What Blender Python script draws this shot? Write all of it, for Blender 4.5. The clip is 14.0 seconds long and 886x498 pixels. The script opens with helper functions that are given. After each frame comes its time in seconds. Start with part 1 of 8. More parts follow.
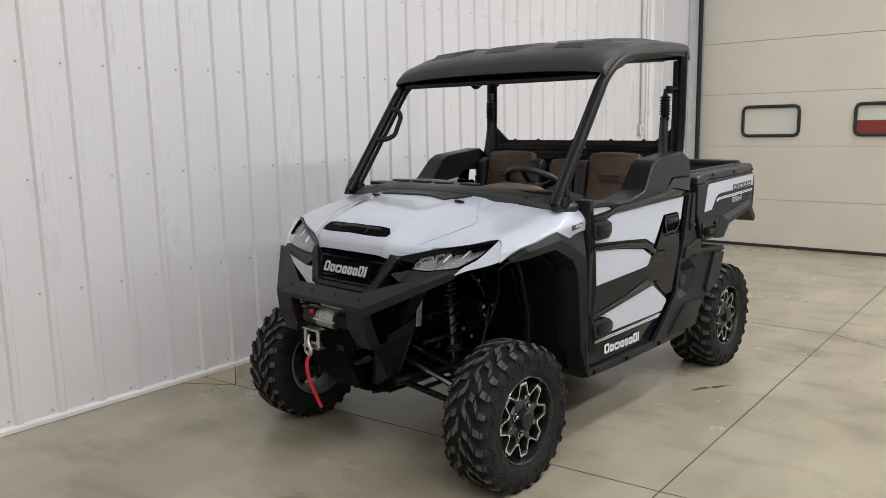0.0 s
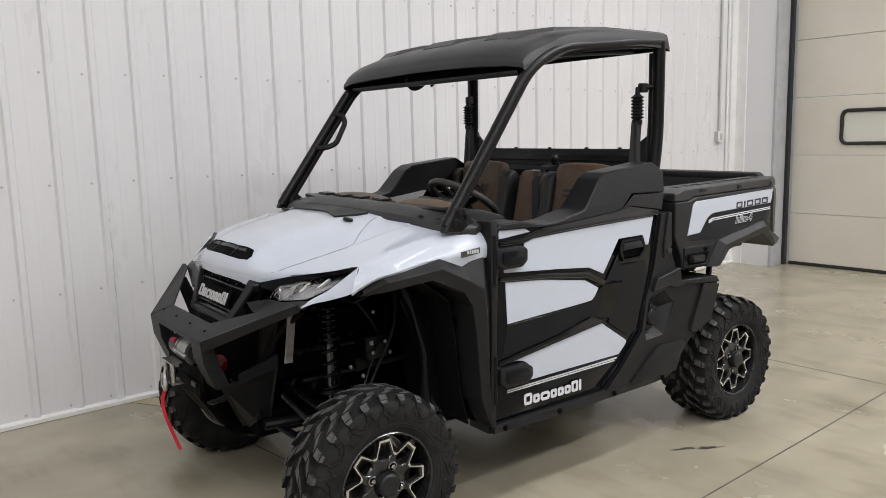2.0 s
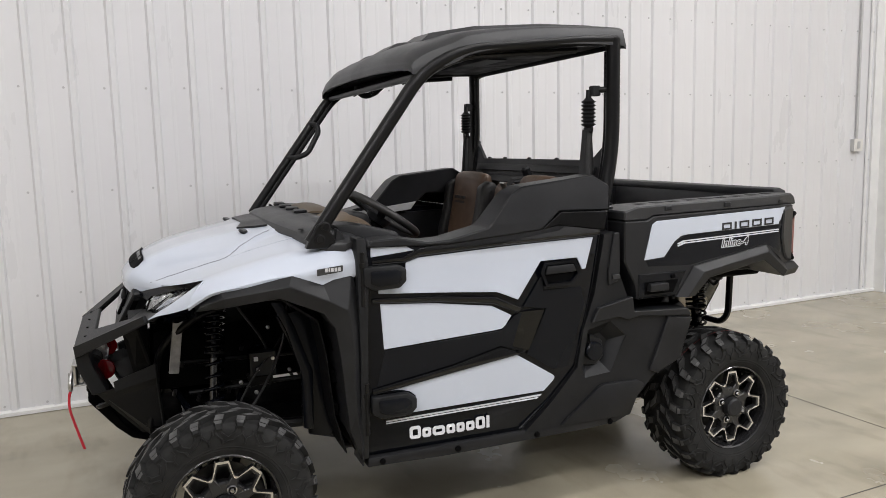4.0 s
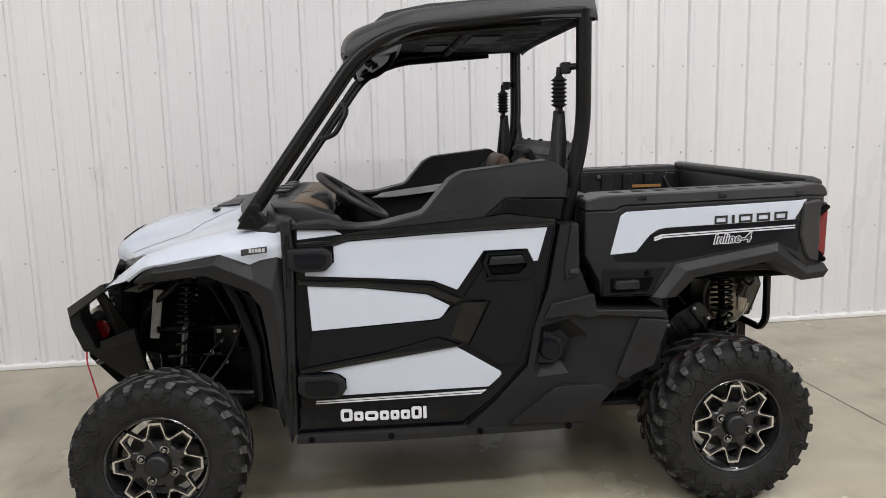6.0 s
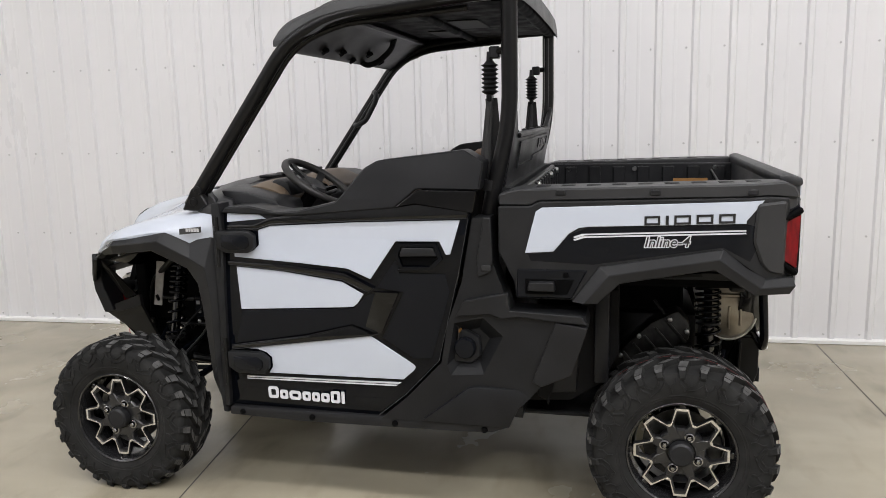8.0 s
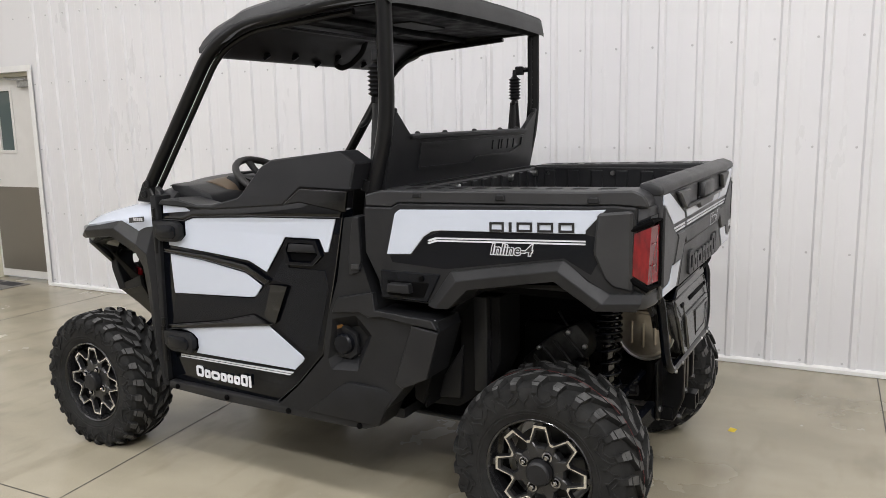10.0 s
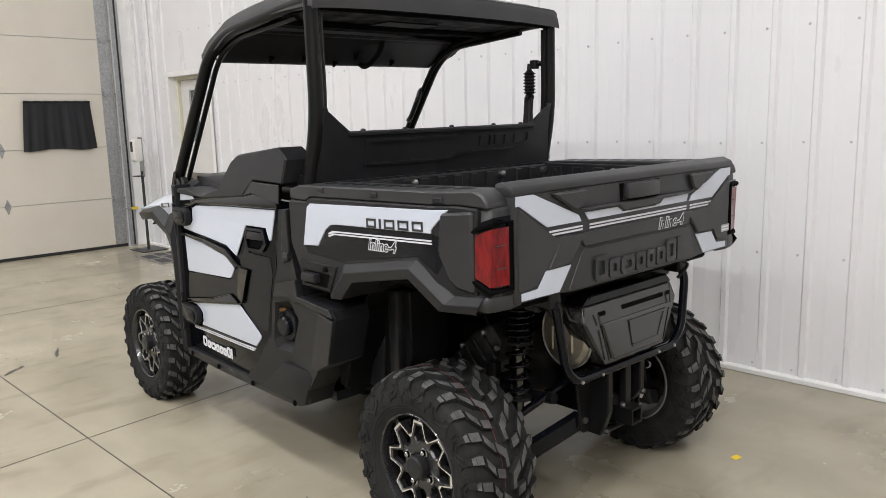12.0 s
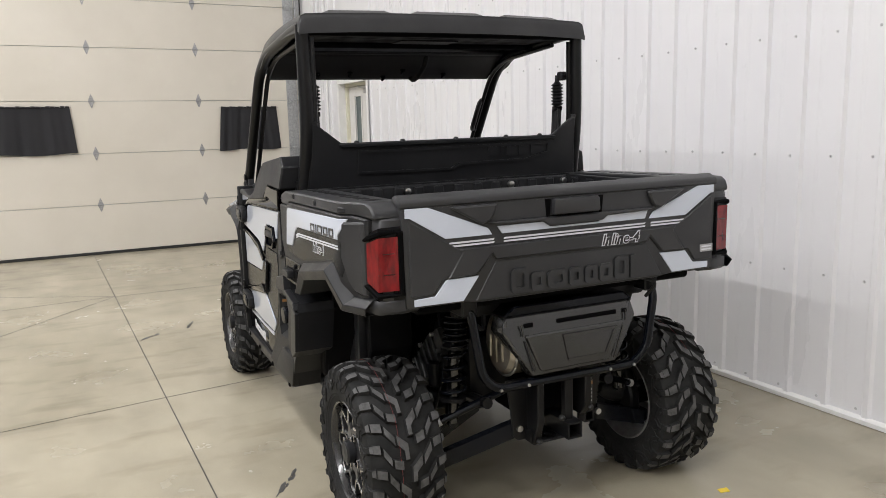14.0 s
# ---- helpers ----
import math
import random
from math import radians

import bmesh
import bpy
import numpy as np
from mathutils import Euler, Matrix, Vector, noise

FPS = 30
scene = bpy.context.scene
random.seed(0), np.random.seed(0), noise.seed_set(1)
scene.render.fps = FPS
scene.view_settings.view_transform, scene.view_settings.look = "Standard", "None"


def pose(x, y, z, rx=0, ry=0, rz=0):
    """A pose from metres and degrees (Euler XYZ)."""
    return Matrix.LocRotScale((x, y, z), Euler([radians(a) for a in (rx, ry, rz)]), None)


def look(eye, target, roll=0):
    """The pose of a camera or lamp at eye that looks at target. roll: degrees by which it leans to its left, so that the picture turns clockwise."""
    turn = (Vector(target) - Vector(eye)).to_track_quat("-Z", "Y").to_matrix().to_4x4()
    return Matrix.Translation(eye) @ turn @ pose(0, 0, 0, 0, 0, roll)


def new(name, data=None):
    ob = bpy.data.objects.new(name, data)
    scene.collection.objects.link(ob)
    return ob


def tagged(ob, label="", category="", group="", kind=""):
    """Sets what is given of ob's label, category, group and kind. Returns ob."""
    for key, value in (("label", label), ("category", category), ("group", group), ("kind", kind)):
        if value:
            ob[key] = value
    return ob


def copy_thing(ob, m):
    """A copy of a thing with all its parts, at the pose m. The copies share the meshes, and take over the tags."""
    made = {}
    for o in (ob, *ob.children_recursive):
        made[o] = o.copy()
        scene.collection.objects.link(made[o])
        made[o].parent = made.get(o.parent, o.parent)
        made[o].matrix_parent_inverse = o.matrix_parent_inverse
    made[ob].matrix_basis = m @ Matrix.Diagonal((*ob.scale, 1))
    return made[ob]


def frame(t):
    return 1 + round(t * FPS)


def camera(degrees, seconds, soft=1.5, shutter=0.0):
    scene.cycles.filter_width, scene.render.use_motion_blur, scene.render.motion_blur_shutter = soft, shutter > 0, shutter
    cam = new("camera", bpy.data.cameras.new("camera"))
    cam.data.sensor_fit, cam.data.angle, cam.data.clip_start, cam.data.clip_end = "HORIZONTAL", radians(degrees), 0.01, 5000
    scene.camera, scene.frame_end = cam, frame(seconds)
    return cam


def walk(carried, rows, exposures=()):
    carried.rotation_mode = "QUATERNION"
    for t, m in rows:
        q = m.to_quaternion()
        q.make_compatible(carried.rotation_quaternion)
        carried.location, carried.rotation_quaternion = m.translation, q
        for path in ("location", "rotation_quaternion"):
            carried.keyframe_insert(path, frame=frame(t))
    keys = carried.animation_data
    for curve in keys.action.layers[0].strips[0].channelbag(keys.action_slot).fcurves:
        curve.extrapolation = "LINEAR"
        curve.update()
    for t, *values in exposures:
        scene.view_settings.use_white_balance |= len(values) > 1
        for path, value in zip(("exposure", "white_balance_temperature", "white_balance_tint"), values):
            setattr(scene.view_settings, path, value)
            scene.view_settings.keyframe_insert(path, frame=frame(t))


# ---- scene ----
cam = camera(60.3, 14.0, 0.72)
PATH = [
    (0, (-0.033, -0.079, 1.612), (-1.29, 1.444, 1.295), -1.2),
    (0.5, (0.107, 0.192, 1.605), (-1.215, 1.659, 1.29), -1.2),
    (1, (0.205, 0.486, 1.614), (-1.184, 1.893, 1.308), -1.3),
    (1.5, (0.317, 0.764, 1.623), (-1.138, 2.103, 1.325), -1.3),
    (2, (0.372, 1.089, 1.578), (-1.146, 2.358, 1.291), -1.4),
    (2.5, (0.428, 1.45, 1.569), (-1.147, 2.651, 1.293), -1.4),
    (2.7, (0.472, 1.571, 1.555), (-1.124, 2.745, 1.284), -1.4),
    (4.8, (1.044, 2.644, 1.557), (-0.851, 3.228, 1.294), -1.4),
    (5, (1.075, 2.74, 1.56), (-0.834, 3.272, 1.291), -1.4),
    (5.5, (1.096, 3.041, 1.552), (-0.841, 3.44, 1.257), -1.3),
    (6, (1.083, 3.336, 1.563), (-0.874, 3.612, 1.258), -1.4),
    (6.5, (1.097, 3.652, 1.523), (-0.877, 3.787, 1.228), -1.4),
    (7, (1.06, 3.937, 1.544), (-0.913, 3.907, 1.221), -1.4),
    (7.5, (1.003, 4.242, 1.566), (-0.958, 4.043, 1.23), -1.4),
    (8, (1.005, 4.589, 1.545), (-0.934, 4.223, 1.218), -1.3),
    (8.5, (0.982, 4.898, 1.548), (-0.924, 4.394, 1.214), -1.4),
    (8.7, (0.941, 5.022, 1.51), (-0.953, 4.467, 1.185), -1.2),
    (10.8, (0.425, 6.177, 1.541), (-1.219, 5.087, 1.208), -1.3),
    (11, (0.358, 6.282, 1.54), (-1.246, 5.134, 1.206), -1.3),
    (11.5, (0.187, 6.573, 1.552), (-1.311, 5.291, 1.218), -1.4),
    (12, (-0.016, 6.802, 1.537), (-1.415, 5.411, 1.204), -1.4),
    (12.5, (-0.219, 7.005, 1.559), (-1.51, 5.514, 1.23), -1.4),
    (13, (-0.379, 7.25, 1.575), (-1.554, 5.666, 1.246), -1.4),
    (13.5, (-0.539, 7.442, 1.574), (-1.589, 5.771, 1.251), -1.4),
    (14, (-0.765, 7.593, 1.574), (-1.686, 5.847, 1.252), -1.3),
]
walk(cam, [(t, look(eye, target, roll)) for t, eye, target, roll in PATH], exposures=[(0.0, 0.24), (2.5, 0.32), (6.0, 0.34), (7.5, 0.40), (8.5, 0.43), (11.0, 0.53), (12.5, 0.57), (14.0, 0.56)])

# world, lights and exposure
world = bpy.data.worlds.new("world")
world.use_nodes = True
world.node_tree.nodes["Background"].inputs[0].default_value = (0.75, 0.82, 0.9, 1)
world.node_tree.nodes["Background"].inputs[1].default_value = 0.3
scene.world = world
scene.view_settings.exposure = 0.0

WALL_X, FRONT_Y, REAR_Y, CEIL_Z, FAR_X = -4.42, -3.17, 9.66, 7.0, 7.0
LIGHT_ROWS = ((-1.6, 74.0), (1.8, 48.0), (5.1, 60.0), (8.4, 128.0))
LIGHT_COLUMNS = {-2.4: 0.18, 1.2: 1.16, 4.8: 1.84}
LIGHT_SPOTS = [(x, y) for x in LIGHT_COLUMNS for y, p in LIGHT_ROWS]
for lx, ly in LIGHT_SPOTS:
    lamp = bpy.data.lights.new("strip_light", "AREA")
    lamp.shape, lamp.size, lamp.size_y, lamp.energy, lamp.color = "RECTANGLE", 0.13, 2.4, dict(LIGHT_ROWS)[ly] * LIGHT_COLUMNS[lx], (1.0, 0.985, 0.99)
    new("strip_light", lamp).matrix_world = pose(lx, ly, CEIL_Z - 0.13)


# ---------------------------------------------------------------- materials
def mat(name, color, rough=0.5, metal=0.0, coat=0.0, spec=0.5):
    m = bpy.data.materials.new(name)
    m.use_nodes = True
    b = m.node_tree.nodes["Principled BSDF"]
    b.inputs["Base Color"].default_value = (*color, 1)
    b.inputs["Roughness"].default_value = rough
    b.inputs["Metallic"].default_value = metal
    b.inputs["Coat Weight"].default_value = coat
    b.inputs["Coat Roughness"].default_value = 0.05
    b.inputs["Specular IOR Level"].default_value = spec
    return m


def noise_node(m, scale, detail=4.0, stretch=(1, 1, 1), rough=0.55):
    t = m.node_tree
    co = t.nodes.new("ShaderNodeTexCoord")
    mp = t.nodes.new("ShaderNodeMapping")
    mp.inputs["Scale"].default_value = stretch
    n = t.nodes.new("ShaderNodeTexNoise")
    n.inputs["Scale"].default_value, n.inputs["Detail"].default_value, n.inputs["Roughness"].default_value = scale, detail, rough
    t.links.new(co.outputs["Object"], mp.inputs[0])
    t.links.new(mp.outputs[0], n.inputs["Vector"])
    return n


def vary(m, scale, c0, c1, lo=0.35, hi=0.65, stretch=(1, 1, 1), detail=4.0):
    """Base colour between two tones by noise."""
    t = m.node_tree
    n = noise_node(m, scale, detail, stretch)
    r = t.nodes.new("ShaderNodeValToRGB")
    r.color_ramp.elements[0].position, r.color_ramp.elements[1].position = lo, hi
    r.color_ramp.elements[0].color, r.color_ramp.elements[1].color = (*c0, 1), (*c1, 1)
    t.links.new(n.outputs["Fac"], r.inputs[0])
    t.links.new(r.outputs[0], t.nodes["Principled BSDF"].inputs["Base Color"])
    return r


def rough_vary(m, scale, r0, r1, stretch=(1, 1, 1)):
    t = m.node_tree
    n = noise_node(m, scale, 5.0, stretch)
    g = t.nodes.new("ShaderNodeMapRange")
    g.inputs[1].default_value, g.inputs[2].default_value, g.inputs[3].default_value, g.inputs[4].default_value = 0.3, 0.7, r0, r1
    t.links.new(n.outputs["Fac"], g.inputs[0])
    t.links.new(g.outputs[0], t.nodes["Principled BSDF"].inputs["Roughness"])


def bump(m, scale, strength, distance=0.002, stretch=(1, 1, 1), detail=3.0):
    t = m.node_tree
    n = noise_node(m, scale, detail, stretch)
    b = t.nodes.new("ShaderNodeBump")
    b.inputs["Strength"].default_value, b.inputs["Distance"].default_value = strength, distance
    t.links.new(n.outputs["Fac"], b.inputs["Height"])
    t.links.new(b.outputs[0], t.nodes["Principled BSDF"].inputs["Normal"])


M_WALL = mat("white_steel_siding", (0.70, 0.70, 0.72), 0.30)
vary(M_WALL, 0.9, (0.685, 0.685, 0.705), (0.72, 0.72, 0.735), stretch=(1, 1, 0.4))
rough_vary(M_WALL, 3.0, 0.24, 0.42, (1, 1, 0.3))
bump(M_WALL, 3.5, 0.10, 0.01, (1, 1, 0.25), 2.0)
# dark grey chosen to dim what the vehicle's gloss panels reflect
M_FARWALL = mat("dim_unseen_siding", (0.20, 0.20, 0.205), 0.4)
vary(M_FARWALL, 0.8, (0.16, 0.16, 0.165), (0.24, 0.24, 0.245))
M_TRIM = mat("white_trim", (0.78, 0.78, 0.78), 0.35)
vary(M_TRIM, 6.0, (0.74, 0.74, 0.74), (0.80, 0.80, 0.79))
M_CEIL = mat("white_ceiling_steel", (0.78, 0.78, 0.78), 0.5)
vary(M_CEIL, 2.0, (0.75, 0.75, 0.75), (0.8, 0.8, 0.8))
M_DOOR = mat("cream_door_steel", (0.70, 0.675, 0.615), 0.42)
vary(M_DOOR, 1.2, (0.60, 0.565, 0.49), (0.64, 0.605, 0.53))
bump(M_DOOR, 18.0, 0.12, 0.003, (0.06, 1, 1.6), 2.0)
M_GALV = mat("galvanised_steel", (0.42, 0.43, 0.44), 0.38, 0.85)
vary(M_GALV, 40.0, (0.36, 0.37, 0.38), (0.5, 0.51, 0.52))
M_HINGE = mat("dull_galvanised_hinge", (0.24, 0.24, 0.245), 0.4, 0.5)
vary(M_HINGE, 50.0, (0.26, 0.26, 0.265), (0.40, 0.40, 0.405))
M_JAMB = mat("grey_jamb_trim", (0.40, 0.41, 0.42), 0.45)
vary(M_JAMB, 8.0, (0.37, 0.38, 0.39), (0.43, 0.44, 0.45))
M_SEAL = mat("black_rubber_seal", (0.018, 0.018, 0.018), 0.7)
M_SCREW = mat("screw_head", (0.48, 0.48, 0.49), 0.32, 0.2)
M_MANDOOR = mat("off_white_door_paint", (0.66, 0.65, 0.63), 0.4)
vary(M_MANDOOR, 5.0, (0.64, 0.63, 0.61), (0.68, 0.67, 0.65))
M_KICK = mat("brushed_kick_plate", (0.24, 0.22, 0.19), 0.35, 0.6)
bump(M_KICK, 60.0, 0.15, 0.001, (1, 0.02, 1))
M_GLASS_DARK = mat("door_glass", (0.10, 0.13, 0.13), 0.05)
M_CREAM_FRAME = mat("cream_door_frame", (0.62, 0.60, 0.48), 0.45)
M_BLACKCLOTH = mat("black_curtain_cloth", (0.012, 0.012, 0.015), 0.8)
bump(M_BLACKCLOTH, 500.0, 0.3, 0.001)
M_PLASTIC_WHITE = mat("white_plastic", (0.74, 0.73, 0.70), 0.3)
M_STEEL_DARK = mat("dark_powder_coat", (0.03, 0.03, 0.032), 0.45)
M_MAT = mat("grey_floor_mat", (0.20, 0.19, 0.175), 0.9)
bump(M_MAT, 300.0, 0.4, 0.002)
M_MATDARK = mat("dark_mat_print", (0.05, 0.05, 0.055), 0.9)
M_YELLOW = mat("yellow_paper", (0.75, 0.55, 0.04), 0.6)
M_OUTLET = mat("outlet_grey", (0.5, 0.5, 0.5), 0.4)
# daylight behind the panes is put into this pale base colour
M_PANE = mat("frosted_window_daylight", (0.62, 0.62, 0.55), 0.12)
M_REDDULL = mat("red_window_image", (0.22, 0.035, 0.03), 0.4)


def concrete():
    m = mat("sealed_concrete", (0.3, 0.28, 0.25), 0.25, 0.0, 0.0)
    t = m.node_tree
    bsdf = t.nodes["Principled BSDF"]
    big = vary(m, 0.75, (0.292, 0.262, 0.192), (0.405, 0.369, 0.283), 0.25, 0.75, detail=2.0)
    mid = noise_node(m, 3.2, 5.0, (1.0, 0.55, 1.0), rough=0.5)
    fine = noise_node(m, 160.0, 3.0)
    stain = noise_node(m, 1.7, 3.5, (1.0, 2.6, 1.0))
    sr = t.nodes.new("ShaderNodeValToRGB")
    sr.color_ramp.elements[0].position, sr.color_ramp.elements[1].position = 0.52, 0.78
    sr.color_ramp.elements[0].color, sr.color_ramp.elements[1].color = (1, 1, 1, 1), (0.72, 0.70, 0.67, 1)
    t.links.new(stain.outputs["Fac"], sr.inputs[0])
    r1 = t.nodes.new("ShaderNodeMapRange")
    r1.inputs[1].default_value, r1.inputs[2].default_value, r1.inputs[3].default_value, r1.inputs[4].default_value = 0.3, 0.7, 0.86, 1.10
    t.links.new(mid.outputs["Fac"], r1.inputs[0])
    r2 = t.nodes.new("ShaderNodeMapRange")
    r2.inputs[1].default_value, r2.inputs[2].default_value, r2.inputs[3].default_value, r2.inputs[4].default_value = 0.3, 0.7, 0.94, 1.06
    t.links.new(fine.outputs["Fac"], r2.inputs[0])
    a = t.nodes.new("ShaderNodeMix")
    a.data_type, a.blend_type = "RGBA", "MULTIPLY"
    a.inputs[0].default_value = 1.0
    t.links.new(big.outputs[0], a.inputs[6])
    t.links.new(sr.outputs[0], a.inputs[7])
    v = t.nodes.new("ShaderNodeMath")
    v.operation = "MULTIPLY"
    t.links.new(r1.outputs[0], v.inputs[0])
    t.links.new(r2.outputs[0], v.inputs[1])
    s = t.nodes.new("ShaderNodeVectorMath")
    s.operation = "SCALE"
    t.links.new(a.outputs[2], s.inputs[0])
    t.links.new(v.outputs[0], s.inputs[3])
    t.links.new(s.outputs[0], bsdf.inputs["Base Color"])
    rough_vary(m, 1.6, 0.18, 0.30)
    bump(m, 30.0, 0.03, 0.002, detail=5.0)
    return m


M_FLOOR = concrete()
M_SLABTAN = mat("tan_concrete_wedge", (0.40, 0.345, 0.215), 0.35)
vary(M_SLABTAN, 6.0, (0.36, 0.31, 0.19), (0.43, 0.37, 0.24))
M_JOINT = mat("saw_cut_joint", (0.06, 0.055, 0.046), 0.8)
M_SCUFF = mat("dark_floor_scuff", (0.06, 0.058, 0.055), 0.5)

# vehicle
M_WHITE = mat("pearl_white_paint", (0.49, 0.53, 0.61), 0.4, 0.0, 1.0, 0.3)
bump(M_WHITE, 900.0, 0.02, 0.0003)
M_PLAS = mat("grained_black_plastic", (0.022, 0.022, 0.0225), 0.46, spec=0.25)
vary(M_PLAS, 7.0, (0.0115, 0.0118, 0.0132), (0.0165, 0.0169, 0.0185))
rough_vary(M_PLAS, 5.0, 0.33, 0.46)
bump(M_PLAS, 700.0, 0.25, 0.0006)
M_FLARE = mat("charcoal_grained_plastic", (0.029, 0.029, 0.0295), 0.46, spec=0.45)
vary(M_FLARE, 6.0, (0.0185, 0.0190, 0.0210), (0.0250, 0.0255, 0.0275))
rough_vary(M_FLARE, 5.0, 0.36, 0.48)
bump(M_FLARE, 650.0, 0.3, 0.0006)
M_GLOSS = mat("gloss_black_paint", (0.0022, 0.0028, 0.0048), 0.05, 0.0, 0.0, 0.22)
rough_vary(M_GLOSS, 9.0, 0.03, 0.09)
# extra strong gloss, so beads added on edges show as bright lines
M_BEAD = mat("high_gloss_black", (0.004, 0.004, 0.0045), 0.10, 0.0, 0.0, 0.9)
M_PIANO = mat("piano_black_trim", (0.002, 0.002, 0.0023), 0.05, 0.0, 0.0, 0.5)
rough_vary(M_PIANO, 6.0, 0.03, 0.08)
M_BUMPER = mat("black_textured_steel", (0.010, 0.0102, 0.0106), 0.45, spec=0.25)
vary(M_BUMPER, 8.0, (0.0078, 0.0082, 0.0094), (0.0110, 0.0115, 0.0130))
bump(M_BUMPER, 500.0, 0.3, 0.0006)
M_SATIN = mat("satin_black_panel", (0.0048, 0.0056, 0.0080), 0.2, spec=0.2)
rough_vary(M_SATIN, 8.0, 0.15, 0.24)
M_METAL = mat("black_powder_coated_steel", (0.007, 0.007, 0.0075), 0.28, 0.0, 0.0, 0.2)
bump(M_METAL, 350.0, 0.12, 0.0005)
M_CHASSIS = mat("chassis_black", (0.0022, 0.0022, 0.0025), 0.65, spec=0.04)
rough_vary(M_CHASSIS, 12.0, 0.5, 0.8)
M_DARKPLAS = mat("dull_black_plastic", (0.006, 0.006, 0.0065), 0.6, spec=0.12)
bump(M_DARKPLAS, 500.0, 0.2, 0.0006)
M_SHIELD = mat("semi_gloss_black_plastic", (0.018, 0.018, 0.0182), 0.28, spec=0.7)
rough_vary(M_SHIELD, 7.0, 0.15, 0.25)
M_RUBBER = mat("tyre_rubber", (0.014, 0.0136, 0.0133), 0.75, spec=0.2)
vary(M_RUBBER, 14.0, (0.009, 0.009, 0.009), (0.022, 0.022, 0.0218), 0.3, 0.7)
bump(M_RUBBER, 220.0, 0.3, 0.0008)
M_LUG = mat("tyre_lug_faces", (0.07, 0.068, 0.066), 0.7)
vary(M_LUG, 30.0, (0.030, 0.030, 0.030), (0.085, 0.085, 0.085), 0.32, 0.68)
bump(M_LUG, 260.0, 0.3, 0.0008)
M_MACH = mat("machined_aluminium", (0.78, 0.78, 0.79), 0.16, 1.0)
M_HUB = mat("satin_charcoal_alloy", (0.015, 0.015, 0.016), 0.28, 0.0, 0.2)
M_BARREL = mat("raw_grey_alloy", (0.33, 0.33, 0.33), 0.4, 0.7)
vary(M_BARREL, 20.0, (0.25, 0.25, 0.25), (0.38, 0.38, 0.38))
M_NUT = mat("dark_chrome", (0.34, 0.34, 0.345), 0.16, 1.0)
M_ALLOY = mat("gloss_black_alloy", (0.012, 0.012, 0.013), 0.2, 0.0, 0.4)
M_STEEL = mat("zinc_steel", (0.5, 0.5, 0.5), 0.3, 1.0)
vary(M_STEEL, 40.0, (0.42, 0.42, 0.42), (0.58, 0.58, 0.58))
M_EXH = mat("heat_tinted_stainless", (0.085, 0.071, 0.050), 0.34, 0.8)
vary(M_EXH, 9.0, (0.20, 0.175, 0.14), (0.38, 0.345, 0.285))
M_SEAT = mat("brown_vinyl", (0.105, 0.062, 0.038), 0.5)
vary(M_SEAT, 18.0, (0.090, 0.053, 0.032), (0.12, 0.072, 0.045))
bump(M_SEAT, 320.0, 0.35, 0.0008)
M_SEATDK = mat("dark_vinyl", (0.020, 0.019, 0.019), 0.5)
bump(M_SEATDK, 320.0, 0.35, 0.0008)
M_TAN = mat("tan_dash_trim", (0.115, 0.085, 0.058), 0.5)
bump(M_TAN, 320.0, 0.3, 0.0008)
M_RED = mat("red_lens", (0.17, 0.003, 0.006), 0.10, 0.0, 0.2, 0.4)
vary(M_RED, 60.0, (0.085, 0.002, 0.004), (0.19, 0.004, 0.007), stretch=(1, 1, 0.3))
M_REDDK = mat("dark_red_lens", (0.05, 0.001, 0.003), 0.12, 0.0, 0.6)
M_STRAP = mat("red_webbing", (0.50, 0.012, 0.03), 0.7)
M_REDLINE = mat("faded_red_paint", (0.16, 0.02, 0.02), 0.7)
M_WEB = mat("black_webbing", (0.02, 0.02, 0.021), 0.7)
M_DECAL = mat("white_vinyl_decal", (0.62, 0.63, 0.67), 0.28, 0.0, 0.3)
M_INK = mat("black_vinyl_decal", (0.014, 0.014, 0.016), 0.3)
M_SEAM = mat("grey_panel_shadow_line", (0.27, 0.28, 0.31), 0.5)
M_GREYLIGHT = mat("silver_grey_nameplate", (0.46, 0.46, 0.47), 0.35)
M_BADGE = mat("dark_badge_grey", (0.05, 0.05, 0.052), 0.3, 0.3)
M_GREYDEC = mat("grey_decal", (0.32, 0.32, 0.33), 0.35)
M_ORANGE = mat("orange_warning_decal", (0.28, 0.14, 0.04), 0.5)
M_CLEAR = bpy.data.materials.new("clear_lens")
M_CLEAR.use_nodes = True
_b = M_CLEAR.node_tree.nodes["Principled BSDF"]
_b.inputs["Transmission Weight"].default_value, _b.inputs["Roughness"].default_value, _b.inputs["IOR"].default_value = 1.0, 0.02, 1.45
M_CHROME = mat("silvered_reflector", (0.50, 0.50, 0.51), 0.2, 1.0)
M_CASE = mat("grey_cast_alloy", (0.17, 0.17, 0.165), 0.42, 0.6)
vary(M_CASE, 25.0, (0.10, 0.10, 0.098), (0.22, 0.22, 0.215))
M_CAST = mat("dark_cast_alloy", (0.03, 0.03, 0.03), 0.4, 0.5)
vary(M_CAST, 25.0, (0.015, 0.015, 0.015), (0.05, 0.05, 0.049))
bump(M_CAST, 120.0, 0.3, 0.001)
M_ALUGREY = mat("brushed_grey_alloy", (0.42, 0.41, 0.40), 0.45, 0.3)
vary(M_ALUGREY, 30.0, (0.34, 0.33, 0.32), (0.48, 0.47, 0.46))


